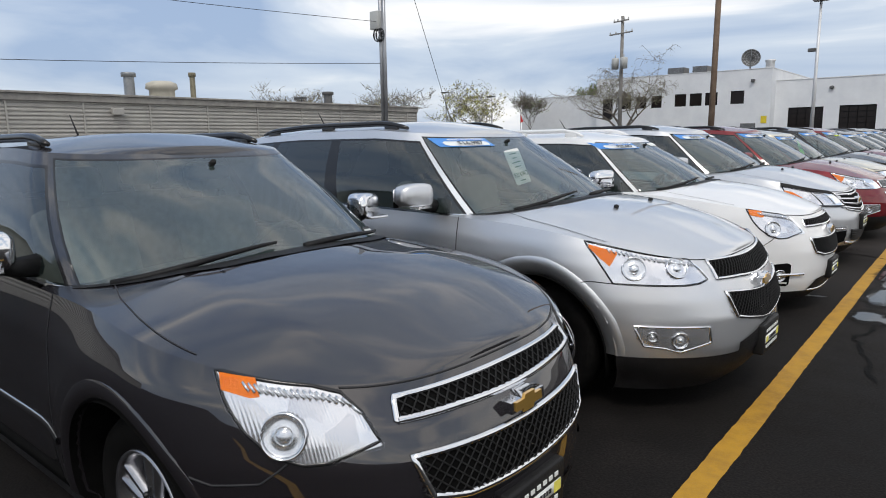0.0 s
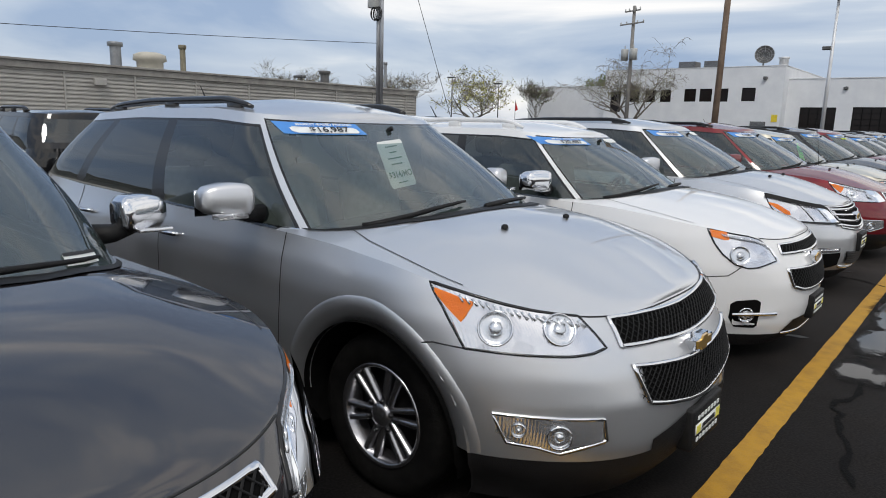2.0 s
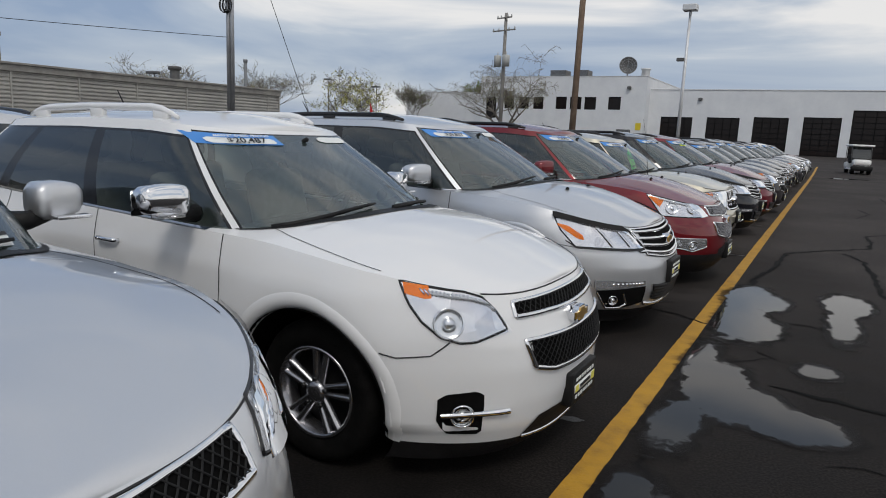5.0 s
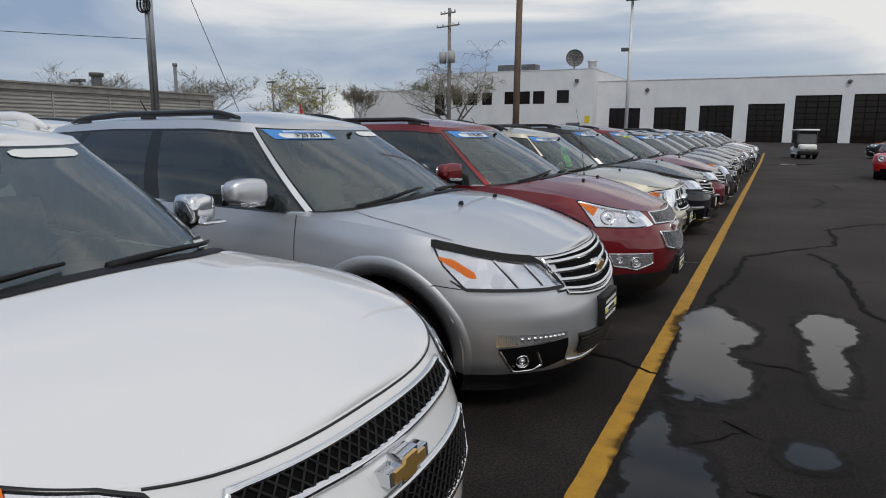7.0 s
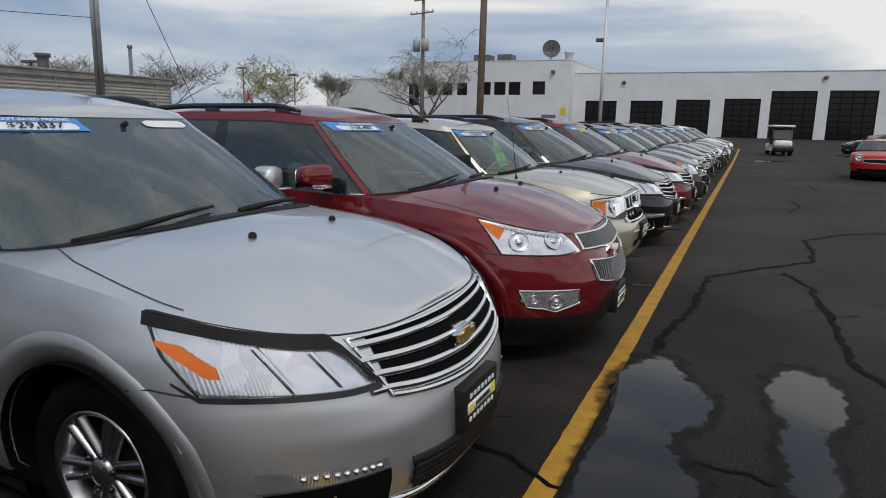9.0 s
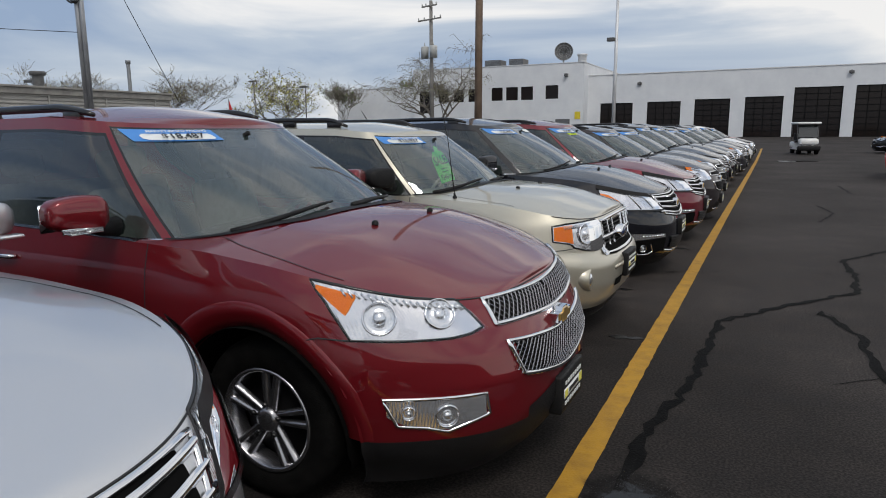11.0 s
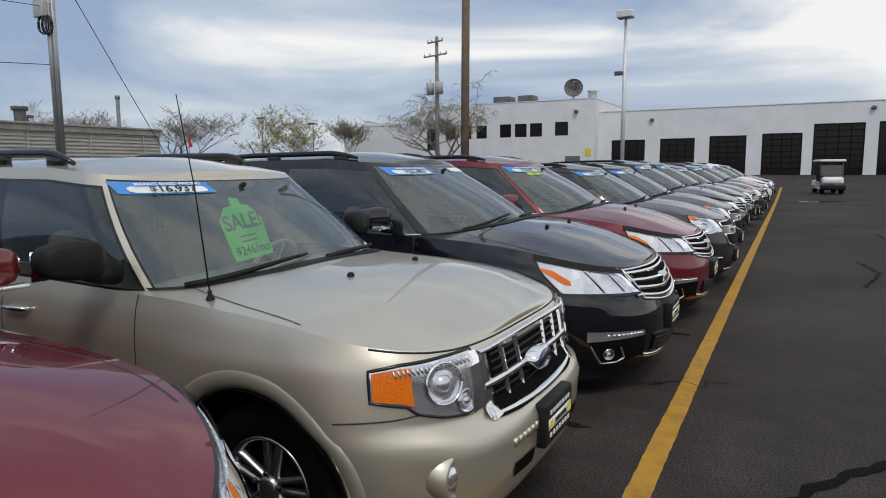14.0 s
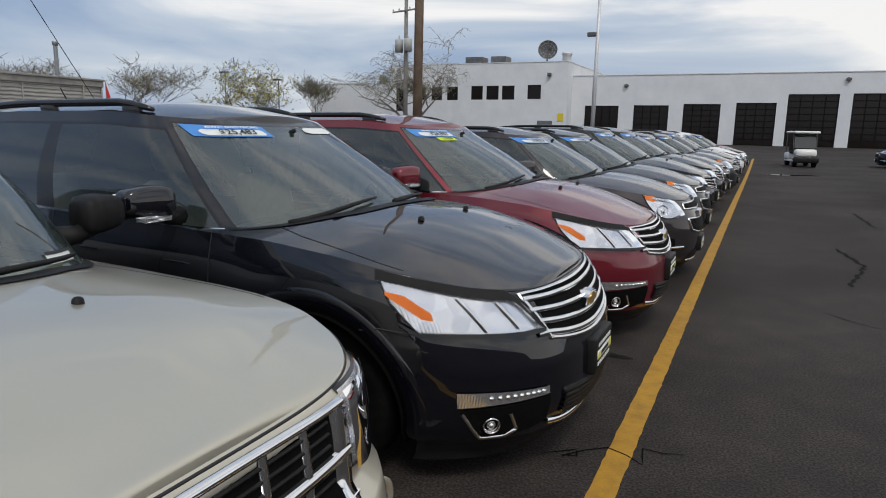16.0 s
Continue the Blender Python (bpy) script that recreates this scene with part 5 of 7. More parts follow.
def aerial(car, sh):
    p = sh.side(-1.18, 1.06)
    y = -p.y + 0.07
    Soup().lathe([(1.07, 0.022), (1.10, 0.018), (1.115, 0.008)], "z", 10, (-1.18, y, 0)).tube([(-1.18, y, 1.10), (-1.24, y, 1.55), (-1.32, y, 1.93)], [0.004, 0.003, 0.002], 6).tube([(-1.18, y, 1.10), (-1.185, y, 1.13)], 0.009, 8).link("aerial", M_BLACK, car, "thin black whip aerial")


def roof_aerial(car, sh):
    p = sh.cabin(2.3, 1.0)
    Soup().tube([(p.x + 0.05, 0.25, p.z + 0.04), (p.x - 0.11, 0.25, p.z + 0.26)], [0.010, 0.004], 6).link("aerial", M_BLACK, car, "short black roof aerial")


EXTRAS = {"tag": small_tag, "sheet": paper_sheet, "sale": sale_card, "oval": white_oval, "look": look_card, "aerial": aerial, "roof_aerial": roof_aerial}

# ---- plan ----
LINE_W = 0.125
GARAGE_Y, GROUND_RISE, GARAGE_TOP, GX0, GX1 = 90.0, 0.72, 7.75, -19.2, 14.0
DOORS = [(-17.7, -14.0, 4.6), (-12.4, -8.8, 4.65), (-7.35, -3.75, 4.8), (-2.3, 1.35, 4.92), (2.3, 6.65, 5.75), (7.75, 12.1, 5.8)]
WALL_LAMPS = [(-13.3, 6.7), (7.2, 7.1)]
OFFICE_Y, OFFICE_TOP, OX0, OX1 = 88.0, 9.15, -41.5, -19.2
WINDOWS = [(-40.6, -39.1, 3.8, 6.5), (-37.85, -36.5, 5.1, 6.6), (-35.75, -34.35, 5.1, 6.6), (-33.7, -32.3, 5.1, 6.65), (-30.6, -29.15, 5.15, 6.7), (-28.7, -27.2, 5.15, 6.7), (-26.8, -25.3, 5.15, 6.7), (-23.75, -22.2, 5.2, 6.75)]
LX0, LOW_TOP = -55.6, 7.3
ROOF_UNITS = [(-33.2, -31.0), (-29.9, -28.0)]
DISH = (-22.1, 10.55, 1.05)
SIGN = (-19.85, 3.25)
SHX, SHY0, SHY1, SHZ = -36.0, -40.0, 44.0, 4.2
STACKS = [(-38.8, 21.5, 0.30, 5.7, True, "g"), (-38.8, 25.6, 0.17, 5.95, True, "r"), (-38.8, 36.9, 0.32, 5.25, True, "d"), (-38.5, 43.0, 0.12, 6.4, True, "g")]
POLE_A = (-29.0, 32.9, 14.0, 0.13)
COIL_Z = 8.0
UTIL, XARM_Z, TRANS_Z = (-32.2, 75.2, 14.9), 13.0, 9.7
WOODP = (-9.1, 34.3, 13.5, 0.1)
LAMPP = (-9.25, 58.1, 11.0)
WIRES = [((-29, 32.8, 6.3), (-42, -12, 5.2), 0.35), ((-29, 32.8, 8.8), (-41, -12, 10.0), 0.4), ((-21.7, 25.4, 13.6), (-26.9, 38.5, 0.0), 0.05)]
CRACKS = [
    (0.07, [(3.6, 23.0), (2.23, 21.8), (1.65, 20.8), (1.70, 19.9), (1.62, 19.0), (0.95, 18.1), (0.50, 17.4), (0.46, 16.4), (0.42, 15.7), (0.26, 14.9), (0.30, 14.2)]),
    (0.07, [(1.26, 18.1), (1.50, 17.4), (1.56, 16.4), (1.60, 14.8), (2.2, 13.6), (3.2, 13.2)]),
    (0.06, [(0.75, 10.95), (1.04, 10.92), (1.40, 10.86), (2.4, 10.4), (4.0, 10.6)]),
    (0.035, [(-0.5, 12.6), (-0.1, 12.45), (0.2, 12.3), (0.7, 12.9), (1.1, 12.8)]),
    (0.04, [(0.2, 9.6), (0.4, 8.9), (0.3, 8.2), (0.55, 7.2)]),
    (0.05, [(1.6, 24.5), (1.9, 26.0), (1.7, 27.4)]), (0.06, [(2.6, 30.5), (2.5, 33.0)]), (0.05, [(0.6, 46.0), (2.4, 45.5)]), (0.05, [(1.2, 50.0), (3.0, 50.4)]),
]
PUDDLES = [
    [(0.34, 13.70, 0.24, 0.72), (0.52, 13.60, 0.22, 0.42), (0.36, 12.75, 0.22, 0.85), (0.50, 12.45, 0.24, 0.52)],
    [(1.25, 14.05, 0.24, 0.55), (1.20, 13.10, 0.14, 0.75)],
    [(0.25, 11.25, 0.11, 0.50), (0.42, 10.75, 0.22, 0.55), (0.62, 10.45, 0.30, 0.36), (0.90, 10.30, 0.34, 0.27), (0.32, 9.95, 0.15, 0.45)],
    [(1.02, 11.46, 0.15, 0.17)],
    [(0.30, 9.02, 0.13, 0.22), (0.42, 8.95, 0.09, 0.14)],
    [(0.95, 8.45, 0.24, 0.42), (1.10, 8.20, 0.22, 0.30)],
    [(1.5, 48.0, 0.6, 0.4), (2.3, 48.3, 0.5, 0.25)],
]
OILS = [(-0.55, 8.0, 0.10), (-0.35, 20.9, 0.10), (-0.45, 12.9, 0.07), (-0.15, 16.6, 0.07), (-0.5, 18.2, 0.06), (-0.3, 9.6, 0.08)]
CAR_Y = [4.05, 6.59, 9.26, 11.98, 14.52, 16.99, 19.45, 21.92]
CAR_X = [-0.16, 0.0, -0.07, -0.17, -0.03, -0.25, -0.10, -0.05]
CAR_T = [0, 0, 0, 0, 0, 0, 0, 0]
FAR_STEP = 2.5

# ---- ground ----


def asphalt():
    m, n, l, b = nodes_of("worn_asphalt")
    co = n.new("ShaderNodeTexCoord")
    big = n.new("ShaderNodeTexNoise")
    big.inputs["Scale"].default_value, big.inputs["Detail"].default_value = 0.35, 9.0
    mid = n.new("ShaderNodeTexNoise")
    mid.inputs["Scale"].default_value, mid.inputs["Detail"].default_value = 3.5, 8.0
    grit = n.new("ShaderNodeTexNoise")
    grit.inputs["Scale"].default_value, grit.inputs["Detail"].default_value = 75.0, 6.0
    for t in (big, mid, grit):
        l.new(co.outputs["Object"], t.inputs[0])
    r1 = n.new("ShaderNodeValToRGB")
    e = r1.color_ramp.elements
    e[0].position, e[0].color = 0.32, (0.0165, 0.0140, 0.0130, 1)
    e[1].position, e[1].color = 0.68, (0.034, 0.0295, 0.0278, 1)
    l.new(big.outputs[0], r1.inputs[0])
    r2 = n.new("ShaderNodeValToRGB")
    e = r2.color_ramp.elements
    e[0].position, e[0].color = 0.35, (0.72, 0.72, 0.72, 1)
    e[1].position, e[1].color = 0.7, (1.15, 1.14, 1.12, 1)
    l.new(mid.outputs[0], r2.inputs[0])
    mu = n.new("ShaderNodeMix")
    mu.data_type, mu.blend_type = "RGBA", "MULTIPLY"
    mu.inputs["Factor"].default_value = 1.0
    l.new(r1.outputs[0], mu.inputs["A"])
    l.new(r2.outputs[0], mu.inputs["B"])
    gr = n.new("ShaderNodeMix")
    gr.data_type, gr.blend_type = "RGBA", "MULTIPLY"
    gr.inputs["Factor"].default_value = 0.85
    r3 = n.new("ShaderNodeValToRGB")
    e = r3.color_ramp.elements
    e[0].position, e[0].color = 0.4, (0.45, 0.45, 0.45, 1)
    e[1].position, e[1].color = 0.65, (1.5, 1.5, 1.48, 1)
    l.new(grit.outputs[0], r3.inputs[0])
    l.new(mu.outputs["Result"], gr.inputs["A"])
    l.new(r3.outputs[0], gr.inputs["B"])
    # Base colour scaled along y, 0.42 near to 1.8 far, with a wandering edge.
    sep = n.new("ShaderNodeSeparateXYZ")
    l.new(co.outputs["Object"], sep.inputs[0])
    wander = n.new("ShaderNodeMath")
    wander.operation = "MULTIPLY_ADD"
    wander.inputs[1].default_value = 9.0
    l.new(big.outputs[0], wander.inputs[0])
    l.new(sep.outputs["Y"], wander.inputs[2])
    y_gain = n.new("ShaderNodeMapRange")
    y_gain.inputs["From Min"].default_value, y_gain.inputs["From Max"].default_value = 12.0, 24.0
    y_gain.inputs["To Min"].default_value, y_gain.inputs["To Max"].default_value = 0.42, 1.8
    l.new(wander.outputs[0], y_gain.inputs[0])
    pale = n.new("ShaderNodeVectorMath")
    pale.operation = "SCALE"
    l.new(gr.outputs["Result"], pale.inputs[0])
    l.new(y_gain.outputs[0], pale.inputs["Scale"])
    l.new(pale.outputs[0], b.inputs["Base Color"])
    rr = n.new("ShaderNodeMapRange")
    rr.inputs["From Min"].default_value, rr.inputs["From Max"].default_value = 0.3, 0.7
    rr.inputs["To Min"].default_value, rr.inputs["To Max"].default_value = 0.78, 0.92
    l.new(mid.outputs[0], rr.inputs[0])
    l.new(rr.outputs[0], b.inputs["Roughness"])
    b.inputs["Specular IOR Level"].default_value = 0.16
    bp = n.new("ShaderNodeBump")
    bp.inputs["Strength"].default_value, bp.inputs["Distance"].default_value = 0.45, 0.006
    l.new(grit.outputs[0], bp.inputs["Height"])
    l.new(bp.outputs[0], b.inputs["Normal"])
    return m


M_ASPHALT = asphalt()
M_TAR = noisy("crack_sealer_tar", (0.003, 0.003, 0.003), (0.006, 0.006, 0.006), 14.0, 0.7, 0.0, 0.4, 90.0, spec=0.05)
M_LINE = noisy("yellow_line_paint", (0.46, 0.245, 0.016), (0.30, 0.155, 0.018), 7.0, 0.7, 0.0, 0.5, 90.0, low=0.42, high=0.72)


def rain_water():
    """Standing water with a wandering shore and a damp margin, by the mesh's depth."""
    m, n, l, b = nodes_of("standing_water")
    b.inputs["Base Color"].default_value = (0.010, 0.0095, 0.009, 1)
    b.inputs["Roughness"].default_value, b.inputs["IOR"].default_value = 0.03, 1.33
    at = n.new("ShaderNodeAttribute")
    at.attribute_name = "depth"
    co = n.new("ShaderNodeTexCoord")
    no = n.new("ShaderNodeTexNoise")
    no.inputs["Scale"].default_value, no.inputs["Detail"].default_value, no.inputs["Roughness"].default_value = 7.0, 7.0, 0.6
    l.new(co.outputs["Object"], no.inputs[0])
    shore = n.new("ShaderNodeMath")
    shore.operation = "MULTIPLY_ADD"
    shore.inputs[1].default_value = 0.75
    l.new(no.outputs[0], shore.inputs[0])
    l.new(at.outputs["Fac"], shore.inputs[2])
    steps = []
    for lo, hi in ((0.40, 0.52), (0.10, 0.34)):
        mr = n.new("ShaderNodeMapRange")
        mr.interpolation_type = "SMOOTHSTEP"
        mr.inputs["From Min"].default_value, mr.inputs["From Max"].default_value = lo, hi
        l.new(shore.outputs[0], mr.inputs[0])
        steps.append(mr)
    damp = n.new("ShaderNodeBsdfPrincipled")
    damp.inputs["Base Color"].default_value = (0.010, 0.0088, 0.0084, 1)
    damp.inputs["Roughness"].default_value, damp.inputs["Specular IOR Level"].default_value = 0.6, 0.15
    clear = n.new("ShaderNodeBsdfTransparent")
    part_damp = n.new("ShaderNodeMath")
    part_damp.operation = "MULTIPLY"
    part_damp.inputs[1].default_value = 0.6
    l.new(steps[1].outputs[0], part_damp.inputs[0])
    edge_mix, top_mix = n.new("ShaderNodeMixShader"), n.new("ShaderNodeMixShader")
    l.new(part_damp.outputs[0], edge_mix.inputs[0])
    l.new(clear.outputs[0], edge_mix.inputs[1])
    l.new(damp.outputs[0], edge_mix.inputs[2])
    l.new(steps[0].outputs[0], top_mix.inputs[0])
    l.new(edge_mix.outputs[0], top_mix.inputs[1])
    l.new(b.outputs[0], top_mix.inputs[2])
    l.new(top_mix.outputs[0], n["Material Output"].inputs[0])
    return m


M_PUDDLE = rain_water()
M_OIL = noisy("oil_stain", (0.010, 0.010, 0.010), (0.02, 0.019, 0.018), 9.0, 0.35, 0.0, 0.3, 90.0)

RISE0, RISE1, RISEZ = 44.0, GARAGE_Y, GROUND_RISE


def ground_z(y):
    f = min(1.0, max(0.0, (y - RISE0) / (RISE1 - RISE0)))
    return RISEZ * f * f * (3 - 2 * f)


gys = [-400, -60, -20, 0, 20, RISE0] + [RISE0 + (RISE1 - RISE0) * k / 12 for k in range(1, 13)] + [150, 600, 2500]
gxs = [-2500, -300, -60, -20, 0, 20, 60, 300, 2500]
g_ob = Soup().grid([[(x, y, ground_z(y)) for x in gxs] for y in gys]).link("ground", M_ASPHALT)
tagged(g_ob, "worn dark grey asphalt of a car lot", "ground", kind="structure")

rng = random.Random(4)


def strip_line(name, x0, x1, y0, y1, step, material, wob, label, cat, gaps=()):
    """A painted stripe with ragged edges."""
    rows = [[], []]
    s = Soup()
    y = y0
    while y <= y1:
        rows[0].append((x0 + rng.uniform(-wob, wob), y, ground_z(y) + 0.004))
        rows[1].append((x1 + rng.uniform(-wob, wob), y, ground_z(y) + 0.004))
        y += step
    s.grid(rows)
    return tagged(s.link(name, material, None, "", False), label, cat, kind="structure")


strip_line("painted_line", 0.0, LINE_W, -6, 62, 0.06, M_LINE, 0.0035, "worn yellow painted line along the parked cars", "road marking")


def crack(points, width, name="tar_seam", mat=None, wob=0.03, seed=1):
    r = random.Random(seed)
    pts = []
    for k in range(len(points) - 1):
        a, b = Vector(points[k]), Vector(points[k + 1])
        n = max(2, int((b - a).length / 0.10))
        for q in range(n):
            p = a.lerp(b, q / n)
            pts.append(p + Vector((r.uniform(-wob, wob), r.uniform(-wob, wob))))
    pts.append(Vector(points[-1]))
    L, R = [], []
    for i, p in enumerate(pts):
        d = (pts[min(i + 1, len(pts) - 1)] - pts[max(i - 1, 0)]).normalized()
        w = width * r.uniform(0.55, 1.25) / 2 * (0.25 if i in (0, len(pts) - 1) else 1)
        n = Vector((-d.y, d.x))
        L.append((p.x + n.x * w, p.y + n.y * w, ground_z(p.y) + 0.0045))
        R.append((p.x - n.x * w, p.y - n.y * w, ground_z(p.y) + 0.0045))
    return tagged(Soup().grid([L, R]).link(name, mat or M_TAR, None, "", False), "dark tar-sealed crack in the asphalt", "road crack", "cracks in the asphalt", "structure")


def blob(name, cx, cy, rx, ry, mat, seed, label, cat, z=0.005, rough=0.28, turn=0.0):
    """An irregular flat pool."""
    r = random.Random(seed)
    ph = [r.uniform(0, 6.28) for _ in range(6)]
    n = 72
    pts = []
    for k in range(n):
        a = 2 * math.pi * k / n
        f = 1 + rough * (0.5 * math.sin(2 * a + ph[0]) + 0.45 * math.sin(3 * a + ph[1]) + 0.3 * math.sin(5 * a + ph[2]) + 0.16 * math.sin(9 * a + ph[3]) + 0.10 * math.sin(17 * a + ph[4]))
        x, y = rx * f * math.cos(a), ry * f * math.sin(a)
        pts.append((cx + x * math.cos(turn) - y * math.sin(turn), cy + x * math.sin(turn) + y * math.cos(turn), z + ground_z(cy)))
    ob = Soup().add(pts + [(cx, cy, z + ground_z(cy))], [(i, (i + 1) % n, n) for i in range(n)]).link(name, mat, None, "", False)
    return tagged(ob, label, cat, "puddles" if cat == "puddle" else "stains", "structure")


for k, pts in enumerate(CRACKS):
    crack(pts[1], pts[0], seed=k + 1)
def puddle(lobes, z):
    """One pool out of overlapping lobes (x, y, half width, half length)."""
    m = 0.22
    x0, x1 = min(a - rx for a, b, rx, ry in lobes) - m, max(a + rx for a, b, rx, ry in lobes) + m
    y0, y1 = min(b - ry for a, b, rx, ry in lobes) - m, max(b + ry for a, b, rx, ry in lobes) + m
    nx, ny = max(12, int((x1 - x0) / 0.04)), max(12, int((y1 - y0) / 0.04))
    verts, deep = [], []
    for j in range(ny + 1):
        for i in range(nx + 1):
            x, y = x0 + (x1 - x0) * i / nx, y0 + (y1 - y0) * j / ny
            d = max((1 - math.hypot((x - a) / rx, (y - b) / ry)) * min(rx, ry) for a, b, rx, ry in lobes)
            rim = min(i, nx - i, j, ny - j) / 3
            verts.append((x, y, ground_z(y) + z))
            deep.append(max(-0.6, min(0.6, d * 4.0)) - (0.6 * (1 - rim) if rim < 1 else 0))
    k = nx + 1
    faces = [q for q in ((j * k + i, j * k + i + 1, (j + 1) * k + i + 1, (j + 1) * k + i) for j in range(ny) for i in range(nx)) if max(deep[v] for v in q) > -0.66]
    ob = link_mesh("puddle", verts, faces, M_PUDDLE, None, "", False)
    ob.data.attributes.new("depth", "FLOAT", "POINT").data.foreach_set("value", deep)
    return tagged(ob, "shallow rain puddle that mirrors the sky", "puddle", "puddles", "structure")


for k, lobes in enumerate(PUDDLES):
    puddle(lobes, 0.0062 + 0.0003 * k)
for k, (cx, cy, r) in enumerate(OILS):
    blob("oil_stain", cx, cy, r * 1.6, r * 0.6, M_OIL, 60 + k, "small black oil stain on asphalt", "stain", 0.005, 0.5, 0.3)
fr = random.Random(9)
for k in range(26):
    x, y = fr.uniform(0.2, 4.5), fr.uniform(4, 30)
    pts = [(x, y)]
    for q in range(fr.randint(3, 7)):
        pts.append((pts[-1][0] + fr.uniform(-0.22, 0.22), pts[-1][1] + fr.uniform(-0.2, 0.2)))
    crack(pts, 0.012, "hairline_crack", seed=100 + k, wob=0.015)

# ---- white service building ----
M_STUCCO = noisy("white_painted_block", (0.74, 0.76, 0.78), (0.66, 0.68, 0.71), 0.5, 0.85, 0.0, 0.3, 25.0)
M_STUCCO2 = noisy("white_coping_metal", (0.70, 0.71, 0.72), (0.62, 0.63, 0.64), 1.0, 0.5, 0.3)
M_DARKGLASS = plain("dark_door_glass", (0.013, 0.0095, 0.0085), 0.12, spec=0.22)
M_DOORFRAME = plain("bronze_door_frame", (0.0045, 0.004, 0.004), 0.6, spec=0.1)
M_GREYMETAL = noisy("galvanised_metal", (0.32, 0.33, 0.34), (0.24, 0.25, 0.26), 3.0, 0.45, 0.7)
M_DARKMETAL = noisy("dark_grey_metal", (0.09, 0.09, 0.09), (0.13, 0.13, 0.13), 5.0, 0.5, 0.3)
M_CONCRETE = noisy("pale_concrete", (0.42, 0.41, 0.39), (0.34, 0.33, 0.31), 1.2, 0.85, 0.0, 0.3, 40.0)


def wall_with_openings(parent, material, x0, x1, y, z0, z1, openings, thick):
    """A wall along x with its face at y and openings through it: (xa, xb, za, zb)."""
    xs = sorted({x0, x1, *[o[0] for o in openings], *[o[1] for o in openings]})
    for a, b in zip(xs, xs[1:]):
        cuts = sorted([(o[2], o[3]) for o in openings if o[0] <= a and o[1] >= b])
        z = z0
        for za, zb in cuts:
            if za > z:
                Soup().box(a, b, y, y + thick, z, za).link("wall", material, parent, "", False)
            z = zb
        if z < z1:
            Soup().box(a, b, y, y + thick, z, z1).link("wall", material, parent, "", False)


GZ = GROUND_RISE
garage = thing("service_building", "white painted service garage with dark glazed roller doors", "building")
wall_with_openings(garage, M_STUCCO, GX0, GX1, GARAGE_Y, GZ - 0.3, GARAGE_TOP, [(a, b, GZ - 0.3, t) for a, b, t in DOORS], 0.35)
Soup().box(GX0, GX1, GARAGE_Y + 0.35, GARAGE_Y + 30, GZ, GZ + 0.02).box(GX0 + 0.02, GX0 + 0.3, GARAGE_Y + 0.36, GARAGE_Y + 30, GZ, GARAGE_TOP - 0.02).box(GX1 - 0.3, GX1 - 0.02, GARAGE_Y + 0.36, GARAGE_Y + 30, GZ, GARAGE_TOP - 0.02).box(GX0, GX1, GARAGE_Y + 30, GARAGE_Y + 30.3, GZ, GARAGE_TOP - 0.02).link("side_wall", M_STUCCO, garage, "", False)
Soup().box(GX0, GX1, GARAGE_Y + 0.2, GARAGE_Y + 30.2, GARAGE_TOP - 0.5, GARAGE_TOP - 0.3).link("roof", M_CONCRETE, garage, "", False)
Soup().box(GX0 - 0.04, GX1 + 0.04, GARAGE_Y - 0.06, GARAGE_Y + 0.42, GARAGE_TOP, GARAGE_TOP + 0.12, 0.02).link("coping", M_STUCCO2, garage, "pale metal coping", False)
for a, b, t in DOORS:
    d = Soup().box(a + 0.003, b - 0.003, GARAGE_Y + 0.20, GARAGE_Y + 0.24, GZ - 0.2, t).link("roller_door", M_DARKGLASS, garage, "dark glazed sectional door", False)
    rows_, cols_ = max(4, round((t - GZ) / 0.62)), 4
    for i in range(rows_ + 1):
        z = GZ + 0.04 + (t - GZ - 0.08) * i / rows_
        Soup().box(a + 0.01, b - 0.01, GARAGE_Y + 0.16, GARAGE_Y + 0.215, z - 0.035, z + 0.035).link("door_rail", M_DOORFRAME, d, "", False)
    for i in range(cols_ + 1):
        x = a + 0.05 + (b - a - 0.1) * i / cols_
        Soup().box(x - 0.04, x + 0.04, GARAGE_Y + 0.155, GARAGE_Y + 0.214, GZ, t - 0.005).link("door_stile", M_DOORFRAME, d, "", False)
for x, z in WALL_LAMPS:
    w = tagged(Soup().box(x - 0.22, x + 0.22, GARAGE_Y - 0.34, GARAGE_Y - 0.02, z - 0.13, z + 0.13, 0.04).box(x - 0.08, x + 0.08, GARAGE_Y - 0.06, GARAGE_Y + 0.02, z - 0.2, z + 0.2, 0.02).link("wall_lamp", M_DARKMETAL, None, "", False), "dark box-shaped flood lamp on the white wall", "lamp", "wall lamps")

office = thing("office_building", "white two-storey office block with small dark windows", "building")
OY = OFFICE_Y
wall_with_openings(office, M_STUCCO, OX0, OX1, OY, GZ - 0.3, OFFICE_TOP, WINDOWS, 0.3)
Soup().box(OX1 - 0.3, OX1, OY + 0.3, OY + 22, GZ - 0.3, OFFICE_TOP).box(OX0, OX0 + 0.3, OY + 0.3, OY + 22, GZ - 0.3, OFFICE_TOP).box(OX0, OX1, OY + 22, OY + 22.3, GZ - 0.3, OFFICE_TOP).link("side_wall", M_STUCCO, office, "", False)
Soup().box(OX0 + 0.1, OX1 - 0.1, OY + 0.1, OY + 22, OFFICE_TOP - 0.4, OFFICE_TOP - 0.2).link("roof", M_CONCRETE, office, "", False)
